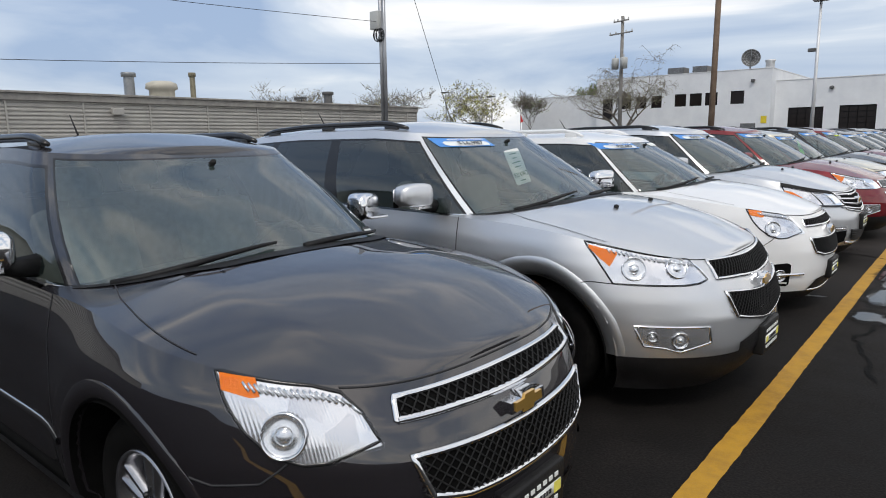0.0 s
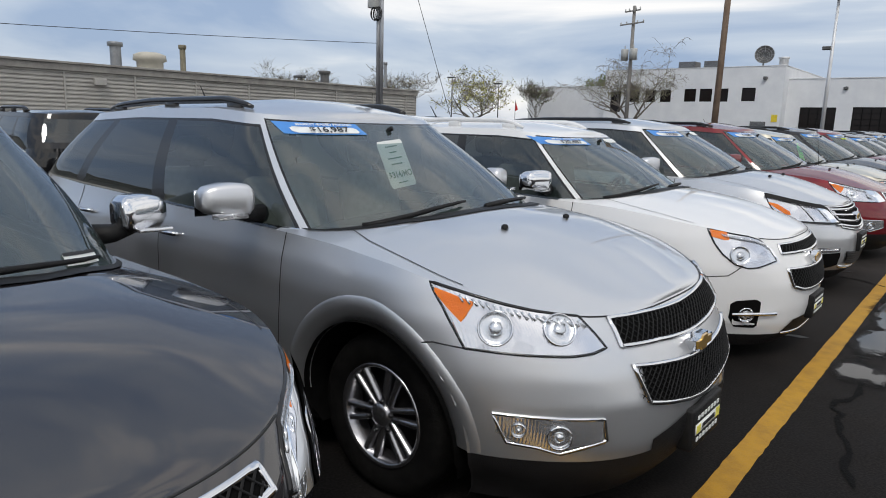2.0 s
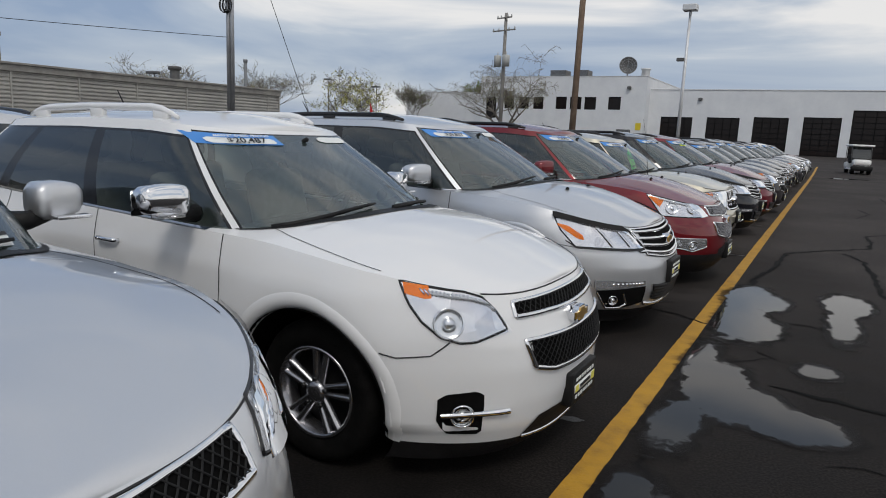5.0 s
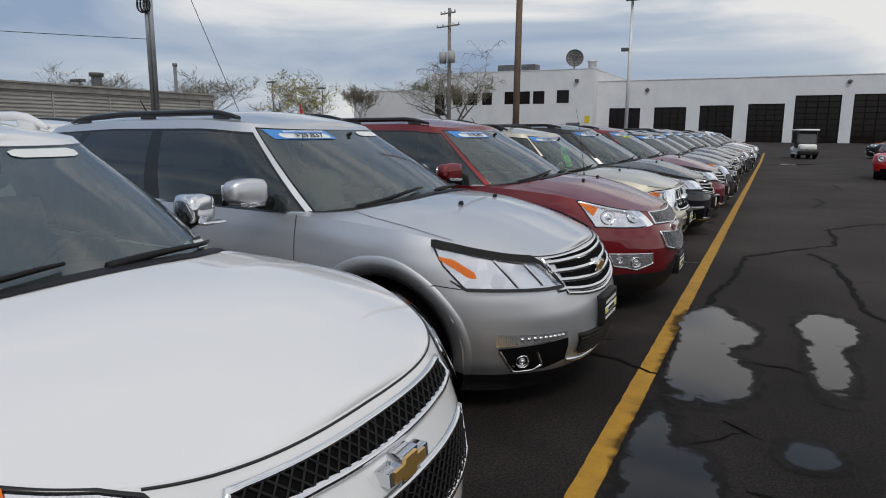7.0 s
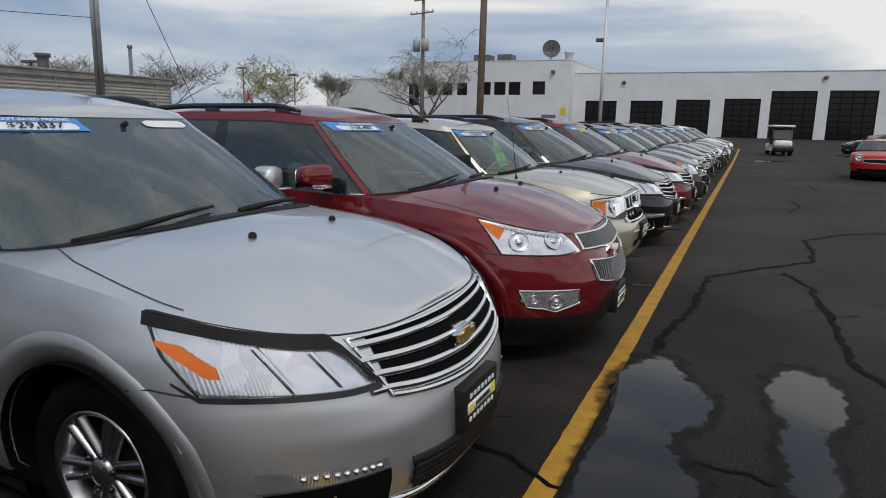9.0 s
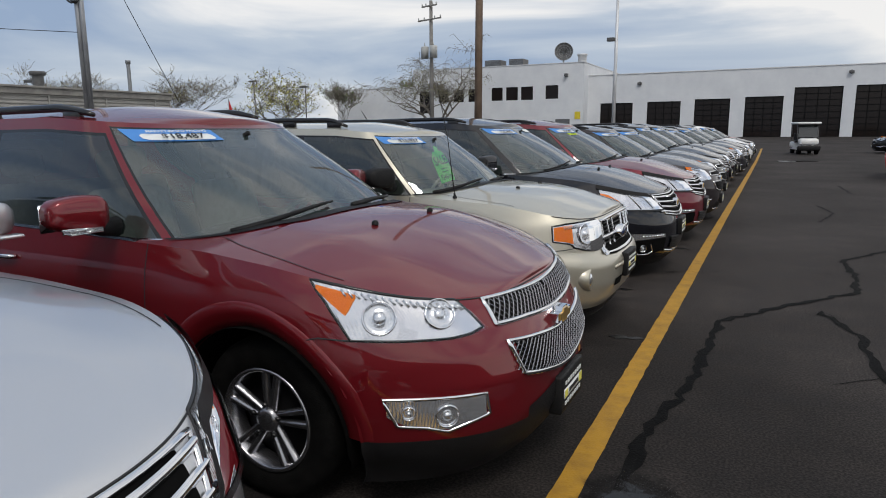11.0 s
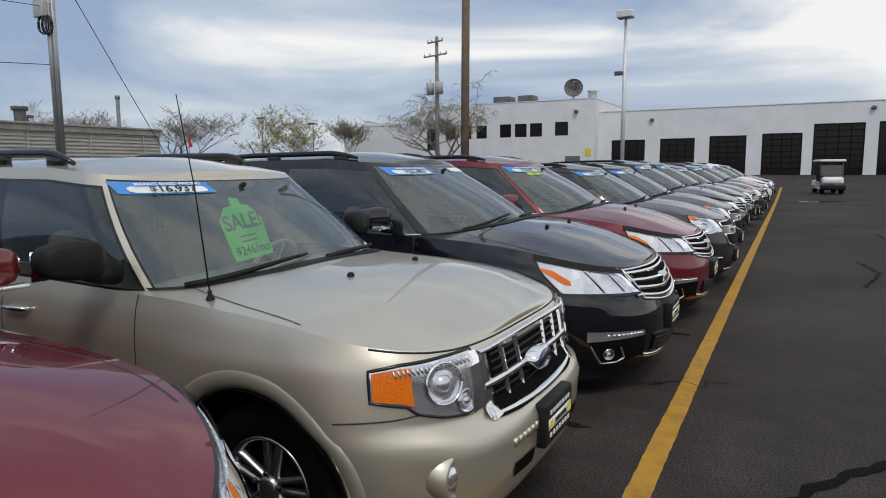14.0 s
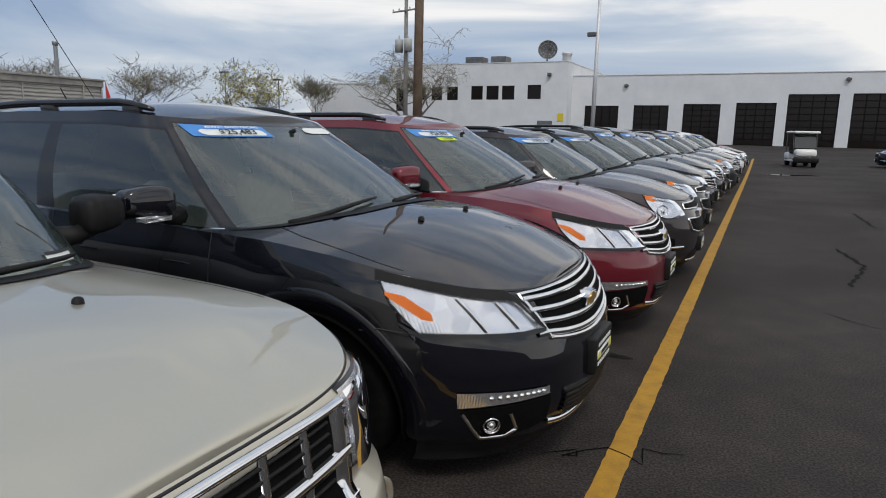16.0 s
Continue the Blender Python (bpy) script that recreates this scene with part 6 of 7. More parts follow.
Soup().box(OX0 - 0.05, OX1 + 0.05, OY - 0.05, OY + 0.36, OFFICE_TOP, OFFICE_TOP + 0.1, 0.02).box(OX1 - 0.34, OX1 + 0.05, OY + 0.36, OY + 22.2, OFFICE_TOP, OFFICE_TOP + 0.1, 0.02).link("coping", M_STUCCO2, office, "", False)
for a, b, za, zb in WINDOWS:
    w = Soup().box(a + 0.002, b - 0.002, OY + 0.12, OY + 0.16, za, zb).link("window", M_DARKGLASS, office, "small dark window", False)
    Soup().box(a, a + 0.06, OY + 0.08, OY + 0.125, za, zb).box(b - 0.06, b, OY + 0.08, OY + 0.125, za, zb).box(a, b, OY + 0.08, OY + 0.125, za, za + 0.06).box(a, b, OY + 0.08, OY + 0.125, zb - 0.06, zb).link("window_frame", M_DOORFRAME, w, "", False)
low = thing("low_annex", "low white annex wall beside the office", "building")
Soup().box(LX0, OX0 - 0.02, OY + 3, OY + 16, GZ - 0.3, LOW_TOP).link("wall", M_STUCCO, low, "", False)
Soup().box(LX0 - 0.05, OX0 - 0.02, OY + 2.95, OY + 16, LOW_TOP, LOW_TOP + 0.1).link("coping", M_STUCCO2, low, "", False)
for x0, x1 in ROOF_UNITS:
    u = thing("rooftop_unit", "grey louvred air conditioning unit on the roof", "air conditioner", group="rooftop units")
    Soup().box(x0, x1, OY + 4, OY + 6, OFFICE_TOP - 0.22, OFFICE_TOP + 1.25, 0.04).link("housing", M_DARKMETAL, u, "", False)
    for k in range(9):
        z = OFFICE_TOP + 0.2 + 0.11 * k
        Soup().box(x0 + 0.06, x1 - 0.06, OY + 3.95, OY + 4.01, z, z + 0.05).link("louvre", M_GREYMETAL, u, "", False)
dx, dz, dr_ = DISH
dish = thing("satellite_dish", "mesh satellite dish on the roof corner", "satellite dish")
dm = Matrix.Translation((dx, OY + 1.5, dz)) @ Matrix.Rotation(radians(-72), 4, "Z") @ Matrix.Rotation(radians(78), 4, "Y")
bowl = Soup().lathe([(0.0, 0.02), (0.05, dr_ * 0.4), (0.16, dr_ * 0.75), (0.30, dr_)], "z", 28)
bowl.v = [tuple(dm @ Vector(v)) for v in bowl.v]
bowl.link("reflector", M_DARKMETAL, dish)
ribs = Soup()
for k in range(12):
    a = 2 * math.pi * k / 12
    ribs.tube([dm @ Vector((0, 0, 0.02)), dm @ Vector((dr_ * 0.75 * math.cos(a), dr_ * 0.75 * math.sin(a), 0.18)), dm @ Vector((dr_ * math.cos(a), dr_ * math.sin(a), 0.32))], 0.03, 5)
for rr_ in (0.5, 0.75, 1.0):
    ribs.tube([dm @ Vector((dr_ * rr_ * math.cos(a), dr_ * rr_ * math.sin(a), 0.32 * rr_ * rr_ + 0.02)) for a in [2 * math.pi * k / 28 for k in range(29)]], 0.03, 5)
ribs.link("lattice", M_GREYMETAL, dish)
Soup().tube([dm @ Vector((dr_ * 0.9, 0, 0.3)), dm @ Vector((0, 0, 1.1)), dm @ Vector((-dr_ * 0.9, 0, 0.3))], 0.03, 5).box(dx - 0.08, dx + 0.08, OY + 1.42, OY + 1.58, OFFICE_TOP - 0.25, dz + 0.1).link("mast", M_GREYMETAL, dish, "", False)
duct = thing("roof_duct", "pale metal roof exhaust drum", "vent")
Soup().lathe([(OFFICE_TOP - 0.22, 0.5), (OFFICE_TOP + 0.9, 0.5), (OFFICE_TOP + 1.0, 0.62), (OFFICE_TOP + 1.15, 0.60), (OFFICE_TOP + 1.2, 0.02)], "z", 18, (dx + 2.1, OY + 2, 0)).link("drum", M_STUCCO2, duct)
tagged(Soup().box(SIGN[0] - 0.32, SIGN[0] + 0.32, OY - 0.05, OY - 0.003, SIGN[1] - 0.42, SIGN[1] + 0.42, 0.01).link("wall_sign", noisy("yellow_sign_face", (0.75, 0.60, 0.03), (0.68, 0.52, 0.03), 4.0, 0.5), None, "", False), "yellow notice sign on the white wall", "sign")
vent = thing("wall_vent", "grey louvred vent low in the white wall", "vent")
Soup().box(SIGN[0] - 2.6, SIGN[0] - 0.9, OY - 0.06, OY - 0.004, SIGN[1] - 1.0, SIGN[1] - 0.4).link("frame", M_DARKMETAL, vent, "", False)
for k in range(5):
    Soup().box(SIGN[0] - 2.5, SIGN[0] - 1.0, OY - 0.09, OY - 0.05, SIGN[1] - 0.95 + 0.11 * k, SIGN[1] - 0.90 + 0.11 * k).link("slat", M_GREYMETAL, vent, "", False)
for x in (SIGN[0] - 1.4,):
    tagged(Soup().box(x - 0.2, x + 0.2, OY - 0.45, OY + 0.02, OFFICE_TOP - 1.5, OFFICE_TOP - 1.15, 0.06).link("wall_lamp", M_DARKMETAL, None, "", False), "dark box-shaped flood lamp on the white wall", "lamp", "wall lamps")

# ---- grey metal shed behind the row ----
M_SIDING = noisy("weathered_metal_siding", (0.44, 0.43, 0.40), (0.36, 0.35, 0.33), 0.7, 0.6, 0.2, 0.2, 30.0, vary=0.04)
M_FASCIA = noisy("aged_roof_fascia", (0.33, 0.32, 0.29), (0.22, 0.21, 0.20), 1.6, 0.75, 0.0, 0.3, 20.0)
shed = thing("metal_shed", "long grey metal shed with ribbed horizontal siding", "building")
Soup().box(SHX - 20, SHX - 0.06, SHY0, SHY1, 0, SHZ - 0.1).link("wall", M_SIDING, shed, "", False)
py_ = SHY0
while py_ < SHY1 - 0.1:
    pb = min(py_ + 3.6, SHY1)
    sd = Soup()
    prof = []
    z = 0.2
    while z < SHZ - 0.5:
        prof += [(SHX - 0.05, z), (SHX - 0.05, z + 0.06), (SHX, z + 0.10), (SHX, z + 0.17)]
        z += 0.21
    sd.grid([[(x, py_ + 0.02, zz) for x, zz in prof], [(x, pb - 0.02, zz) for x, zz in prof]])
    sd.box(SHX - 0.03, SHX + 0.035, pb - 0.05, pb + 0.05, 0.1, SHZ - 0.45)
    sd.link("panel", M_SIDING, shed, "", False)
    py_ = pb
Soup().box(SHX - 0.2, SHX + 0.12, SHY0 - 0.1, SHY1 + 0.1, SHZ - 0.46, SHZ - 0.12, 0.02).box(SHX - 20, SHX + 0.2, SHY0 - 0.15, SHY1 + 0.15, SHZ - 0.12, SHZ, 0.02).link("fascia", M_FASCIA, shed, "weathered roof edge", False)
Soup().box(SHX + 0.03, SHX + 0.3, SHY1 - 25, SHY1 - 24.4, SHZ - 1.1, SHZ - 0.75, 0.03).link("wall_lamp", M_CONCRETE, shed, "", False)


def stack(name, x, y, r, z0, z1, cap, mat, label):
    s = Soup().lathe([(z0, r), (z1 - 0.25, r)], "z", 16, (x, y, 0))
    s.lathe([(z1 - 0.25, r), (z1 - 0.24, r * 1.35), (z1 - 0.05, r * 1.4), (z1, r * 1.3), (z1 + 0.01, 0.01)], "z", 16, (x, y, 0)) if cap else s.lathe([(z1 - 0.25, r), (z1, r), (z1, r * 0.8)], "z", 16, (x, y, 0))
    return tagged(s.link(name, mat), label, "roof vent", "roof vents")


M_RUSTPIPE = noisy("weathered_pipe", (0.26, 0.24, 0.17), (0.19, 0.17, 0.12), 4.0, 0.7, 0.2)
for x, y, r, z, cap, mat in STACKS:
    stack("exhaust_stack", x, y, r, SHZ - 0.02, z, cap, {"g": M_GREYMETAL, "r": M_RUSTPIPE, "d": M_DARKMETAL}[mat], "capped metal exhaust stack on the shed roof" if mat != "r" else "rusty exhaust stack on the shed roof")
x, y, r, z, cap, mat = STACKS[0]
tagged(Soup().lathe([(SHZ - 0.02, 0.75), (SHZ + 0.55, 0.75), (SHZ + 0.65, 0.95), (SHZ + 0.95, 0.9), (SHZ + 1.1, 0.55), (SHZ + 1.12, 0.01)], "z", 20, (x, y + 2.0, 0)).link("roof_fan", noisy("cream_fan_housing", (0.50, 0.47, 0.40), (0.42, 0.40, 0.34), 2.0, 0.6), None), "cream mushroom roof fan on the shed", "roof vent")

# ---- poles and wires ----
M_WOOD = noisy("weathered_pole_wood", (0.17, 0.115, 0.08), (0.26, 0.19, 0.14), 2.5, 0.9, 0.0, 0.7, 18.0)
M_GREYWOOD = noisy("grey_pole_wood", (0.27, 0.26, 0.24), (0.19, 0.18, 0.17), 2.5, 0.9, 0.0, 0.6, 18.0)
M_POLE = noisy("galvanised_pole", (0.40, 0.41, 0.43), (0.31, 0.32, 0.34), 1.5, 0.4, 0.6)
M_PORCELAIN = plain("transformer_grey", (0.42, 0.43, 0.42), 0.5)
M_WIRE = plain("black_cable", (0.012, 0.012, 0.013), 0.6)

px, py, pz, pr = POLE_A
pa = thing("service_pole", "twin steel service pole with a cable coil and meter box", "utility pole")
Soup().tube([(px, py, -0.1), (px, py, pz)], pr, 12).tube([(px + pr * 2.3, py, -0.1), (px + pr * 2.3, py, pz)], pr * 0.8, 12).link("pole", M_POLE, pa)
bx = Soup().box(px - 0.62, px + 0.1, py - 0.35, py + 0.25, COIL_Z + 0.35, COIL_Z + 1.45, 0.05)
bx.link("meter_box", M_PORCELAIN, pa, "grey meter box")
for k in range(7):
    r = 0.34 + 0.03 * (k % 3)
    o = (k - 3) * 0.035
    Soup().tube([(px + 0.02 + r * 0.8 * math.cos(a) + o, py - 0.22 + o, COIL_Z + r * math.sin(a) * 1.05) for a in [2 * math.pi * q / 20 for q in range(21)]], 0.022, 5).link("cable_loop", M_WIRE, pa, "black coiled cable")


def sag(a, b, drop, n=18):
    return [tuple(Vector(a).lerp(Vector(b), k / n) - Vector((0, 0, drop * 4 * (k / n) * (1 - k / n)))) for k in range(n + 1)]


ux, uy, uz = UTIL
ut = thing("utility_pole", "grey wooden utility pole with crossarms and transformers", "utility pole")
Soup().tube([(ux, uy, 0), (ux, uy, uz)], [0.24, 0.17], 12).link("pole", M_GREYWOOD, ut)
for zz, w in ((XARM_Z, 1.7), (XARM_Z + 1.35, 1.1)):
    Soup().box(ux - w, ux + w, uy - 0.3, uy - 0.18, zz - 0.07, zz + 0.07, 0.01, Matrix.Translation((ux, uy, 0)) @ Matrix.Rotation(radians(-18), 4, "Z") @ Matrix.Translation((-ux, -uy, 0))).link("crossarm", M_GREYWOOD, ut, "", False)
rm = Matrix.Translation((ux, uy, 0)) @ Matrix.Rotation(radians(-18), 4, "Z")
for zz, w in ((XARM_Z, 1.7), (XARM_Z + 1.35, 1.1)):
    for q in (-0.95, -0.45, 0.45, 0.95):
        p = rm @ Vector((q * w, -0.24, 0))
        Soup().lathe([(zz + 0.05, 0.06), (zz + 0.18, 0.08), (zz + 0.3, 0.05), (zz + 0.32, 0.01)], "z", 8, (p.x, p.y, 0)).link("insulator", M_PORCELAIN, ut)
for q in (-0.62, 0.66):
    p = rm @ Vector((q, -0.35, 0))
    Soup().lathe([(TRANS_Z - 0.6, 0.01), (TRANS_Z - 0.6, 0.4), (TRANS_Z + 0.55, 0.42), (TRANS_Z + 0.62, 0.36), (TRANS_Z + 0.66, 0.01)], "z", 16, (p.x, p.y, 0)).tube([(p.x, p.y, TRANS_Z + 0.6), (p.x, p.y, TRANS_Z + 1.0)], 0.05, 6).link("transformer", M_PORCELAIN, ut, "grey transformer can")
wx, wy, wz, lean = WOODP
wp = thing("wooden_pole", "weathered brown wooden pole", "utility pole")
Soup().tube([(wx, wy, 0), (wx + lean * 0.5, wy, wz * 0.5), (wx + lean, wy, wz)], [0.145, 0.13, 0.115], 12).link("pole", M_WOOD, wp)
lx, ly, lz = LAMPP
lp = thing("street_lamp", "slim pale lot lamp pole with a box head", "street lamp")
Soup().tube([(lx, ly, 0), (lx, ly, lz)], [0.15, 0.09], 12).link("pole", M_STUCCO2, lp)
Soup().box(lx - 0.5, lx + 0.5, ly - 0.5, ly + 0.3, lz, lz + 0.45, 0.06).link("lamp_head", M_STUCCO2, lp, "white box lamp head", False)
Soup().box(lx - 0.62, lx - 0.1, ly - 0.2, ly + 0.1, lz * 0.68, lz * 0.68 + 0.25, 0.04).link("camera_box", M_DARKMETAL, lp, "", False)
for k, (a, b, d) in enumerate(WIRES):
    tagged(Soup().tube(sag(a, b, d), 0.016, 5).link("overhead_wire", M_WIRE), "thin black overhead wire", "cable", "overhead wires")

# ---- the row of cars ----


def stand(car, y, x=0.0, turn=0.0):
    car.matrix_world = pose(x, y, 0, 0, 0, turn)
    return car


ROW = {}
made = [
    ("charcoal_suv", "dark charcoal mid-size SUV with chrome mirrors parked in the row", MID, "equinox", "charcoal", "dark charcoal paint", "", ("tag", "roof_aerial"), "five", M_CHROME, "black"),
    ("silver_suv", "silver three-row SUV with a price banner on its windscreen", TALL, "old", "silver", "silver metallic paint", "$16,987", ("sheet", "tag", "roof_aerial"), "six", None, "black"),
    ("white_suv", "white mid-size SUV with chrome mirrors and white roof rails", MID, "equinox", "white", "plain white paint", "$20,487", ("oval", "tag", "roof_aerial"), "five", M_CHROME, "paint"),
    ("silver_suv", "newer silver three-row SUV with a slatted chrome grille", TALL_NEW, "new", "silver", "silver metallic paint", "$29,837", ("oval", "roof_aerial"), "six", None, "black"),
    ("red_suv", "deep red three-row SUV with a bright mesh grille", TALL, "old", "red", "deep red pearl paint", "$18,487", ("tag",), "five", None, "black"),
    ("beige_suv", "beige boxy compact SUV with black mirrors and a green sale card", BOXY, "escape", "beige", "pale gold beige paint", "$16,937", ("sale", "aerial", "tag"), "five", M_BLACK, "black"),
    ("navy_suv", "blue-black three-row SUV with a slatted chrome grille", TALL_NEW, "new", "navy", "blue-black metallic paint", "$25,483", ("oval", "roof_aerial"), "six", None, "black"),
    ("dark_red_suv", "dark red three-row SUV with a yellow-green LOOK strip", TALL_NEW, "new", "wine", "dark red pearl paint", "$24,987", ("look",), "six", None, "black"),
]
for i, (nm, lab, spec, face, col, tone, price, extras, wh, mm, rails) in enumerate(made):
    ROW[i] = stand(build_car(nm, lab, spec, face, col, tone, price, extras, wh, nm == "beige_suv", mm, rails), CAR_Y[i], CAR_X[i], CAR_T[i])
far = [
    ("graphite_suv", "mauve grey mid-size SUV in the row", MID, "equinox", "graphite"), ("black_suv", "black mid-size SUV in the row", MID, "equinox", "black"),
    ("navy_suv", "blue-black three-row SUV further down the row", TALL_NEW, "new", "navy"), ("black_suv", "black three-row SUV further down the row", TALL_NEW, "new", "black"),
    ("grey_suv", "grey mid-size SUV further down the row", MID, "equinox", "grey"), ("slate_suv", "slate grey mid-size SUV further down the row", MID, "equinox", "grey"),
    ("grey_suv", "grey three-row SUV further down the row", TALL_NEW, "new", "grey"), ("white_suv", "white mid-size SUV further down the row", MID, "equinox", "white"),
    ("white_suv", "white three-row SUV further down the row", TALL_NEW, "new", "white"), ("black_suv", "black boxy SUV further down the row", BOXY, "escape", "black"), ("scarlet_suv", "bright red SUV near the end of the row", MID, "equinox", "scarlet"),
]
y_far = CAR_Y[7] + FAR_STEP
for nm, lab, spec, face, col in far:
    stand(build_car(nm, lab, spec, face, col, "", "$19,937" if nm != "scarlet_suv" else "", (), "five", False, None, "black"), y_far, -0.05 + rng.uniform(-0.12, 0.08)).location.z = ground_z(y_far)
    y_far += FAR_STEP

# ---- other vehicles ----
LOW = dict(MID, L=4.6, W=0.90, wf=-0.92, wr=-3.62, tyre=0.33, rim=0.23,
           zs=[(-4.8, 1.02), (-3.6, 0.98), (-2.0, 0.95), (-1.3, 0.94), (-0.8, 0.90), (-0.5, 0.86), (-0.25, 0.81), (0, 0.77)],
           roof=[(-4.8, 1.2), (-4.0, 1.28), (-3.2, 1.37), (-2.5, 1.38), (-1.95, 1.34)], xrb=-4.45, xrt=-3.7, mirror=(-1.72, 0.97))
TINY = dict(MID, L=3.72, W=0.84, D=0.6, Dr=0.4, n=2.5, m=3.4, wf=-0.68, wr=-3.15, tyre=0.31, rim=0.22, zdark=0.33,
            zs=[(-3.8, 1.0), (-2.0, 0.97), (-1.0, 0.95), (-0.6, 0.92), (-0.3, 0.88), (0, 0.83)], crown=[(-1.6, 0.06), (-0.6, 0.08), (-0.2, 0.05), (0, 0.0)],
            xc=-0.98, D0=0.4, W0=0.78, xt=-1.42, D1=0.25, W1=0.62, xrb=-3.66, xrt=-3.45, roof=[(-3.8, 1.30), (-2.6, 1.36), (-1.4, 1.33)], rcrown=0.04, doors=(-1.1, -2.3, -2.31), mirror=(-1.35, 0.98), hood_x=-0.9)


def face_tiny(car, sh, P):
    Y = sh.th_y
    for sg in (1, -1):
        p = sh.front(Y(0.58), 0.78)
        lm = Soup().lathe([(p.x - 0.08, 0.12), (p.x + 0.05, 0.12), (p.x + 0.06, 0.10), (p.x + 0.03, 0.09), (p.x + 0.05, 0.05), (p.x + 0.055, 0.001)], "x", 20, (0, sg * p.y, 0.78))
        lm.link("headlamp", M_REFLECTOR, car, "round headlamp")
    grille(car, sh, [(Y(0.46), 0.72), (MIDL, 0.745)], [(Y(0.42), 0.62), (MIDL, 0.60)], M_BLACK, M_CHROME, bars=3)
    both_sides(nose_patch(sh, [(Y(0.6), 0.42), (MIDL, 0.42)], [(Y(0.6), 0.33), (MIDL, 0.33)], 0.004, 8, 2)).link("lower_grille", M_WELL, car)
    x = sh.front(MIDL, 0.86).x
    Soup().box(x - 0.55, x - 0.42, -0.16, 0.16, 0.90, 0.955, 0.015).link("bonnet_scoop", M_BLACK, car)


FACES["tiny"] = face_tiny
mini = build_car("small_red_car", "small red hatchback with a black roof standing on the lot", TINY, "tiny", "scarlet", "bright red paint", "", (), "five", False, M_BLACK, "")
mini.matrix_world = pose(4.75, 36.0, 0, 0, 0, -100)
for k, (col, spec, x, y, t, nm, lab) in enumerate((("black", LOW, 5.95, 57.5, 180, "dark_sedan", "dark saloon car parked across the lane"), ("graphite", LOW, 8.2, 60.3, 180, "dark_red_sedan", "dark mauve saloon car parked across the lane"), ("grey", LOW, 7.8, 52.0, 180, "grey_sedan", "blue-grey saloon car parked across the lane"), ("white", MID, 13.0, 66.0, 180, "white_suv", "white SUV parked across the lane"), ("black", MID, 8.3, 66.5, 180, "black_suv", "black SUV parked across the lane"))):
    c = build_car(nm, lab, spec, "equinox", col, "", "", (), "five", False, None, "")
    c.matrix_world = pose(x, y, ground_z(y), 0, 0, t)
# vehicles behind the row
for k, (col, spec, x, y, t, nm, lab) in enumerate((("black", BOXY, -13.5, 7.9, 180, "black_pickup", "black tall vehicle parked behind the row"), ("silver", MID, -10.6, 9.6, 180, "white_wagon", "pale SUV parked back to back with the row"), ("white", TALL, -10.6, 12.3, 180, "white_suv", "white SUV parked back to back with the row"))):
    c = build_car(nm, lab, spec, "escape" if spec is BOXY else "equinox", col, "", "", (), "five", False, None, "black")
    c.matrix_world = pose(x, y, 0, 0, 0, t)

# golf cart
M_CART = plain("white_cart_body", (0.72, 0.72, 0.70), 0.35)
cart = thing("golf_cart", "white golf cart with a canopy facing the row", "golf cart")
Soup().box(-0.50, 0.50, -0.60, 0.1, 0.52, 0.92, 0.14).box(-0.55, 0.55, -0.5, 1.7, 0.26, 0.36, 0.03).box(-0.58, 0.58, 0.95, 1.75, 0.36, 0.72, 0.08).link("body", M_CART, cart)
Soup().box(-0.60, 0.60, -0.62, -0.45, 0.22, 0.50, 0.06).link("bumper", M_BLACK, cart)
Soup().box(-0.62, 0.62, -0.30, 1.60, 1.72, 1.84, 0.05).link("canopy", M_CART, cart)
for x in (-0.54, 0.54):
    Soup().tube([(x, -0.15, 0.75), (x, 0.12, 1.74)], 0.022, 8).link("strut", M_DARKMETAL, cart)
    Soup().tube([(x, 1.55, 0.6), (x, 1.5, 1.74)], 0.022, 8).link("strut", M_DARKMETAL, cart)
    for y in (-0.25, 1.4):
        sd = 1 if x > 0 else -1
        w = Soup().lathe([(x - sd * 0.18, 0.12), (x - sd * 0.17, 0.21), (x - sd * 0.03, 0.22), (x + sd * 0.01, 0.19), (x, 0.11), (x - sd * 0.02, 0.01)], "x", 20, (0, y, 0.22))
        w.link("wheel", M_RUBBER, cart)
Soup().grid([[(-0.5, -0.13, 0.98), (0.5, -0.13, 0.98)], [(-0.5, 0.08, 1.71), (0.5, 0.08, 1.71)]]).link("windshield", M_PRIVACY, cart)
Soup().box(-0.52, 0.52, 0.55, 0.95, 0.66, 0.82, 0.05).box(-0.52, 0.52, 0.92, 1.02, 0.8, 1.2, 0.04).link("seat", M_DASH, cart)
for x in (-0.35, 0.35):
    Soup().box(x - 0.12, x + 0.12, -0.565, -0.545, 0.56, 0.66, 0.004).link("headlamp", M_REFLECTOR, cart)
lt = Soup()
for k in range(6):
    lt.box(-0.15 + 0.052 * k, -0.115 + 0.052 * k, -0.568, -0.55, 0.47, 0.52, 0)
lt.link("front_print", M_INK, cart, "", False)
cart.matrix_world = pose(2.5, 55.4, ground_z(55.4), 0, 0, 10)

# ---- trees ----
M_BARK = noisy("grey_brown_bark", (0.15, 0.13, 0.11), (0.22, 0.20, 0.17), 6.0, 0.9, 0.0, 0.6, 30.0)


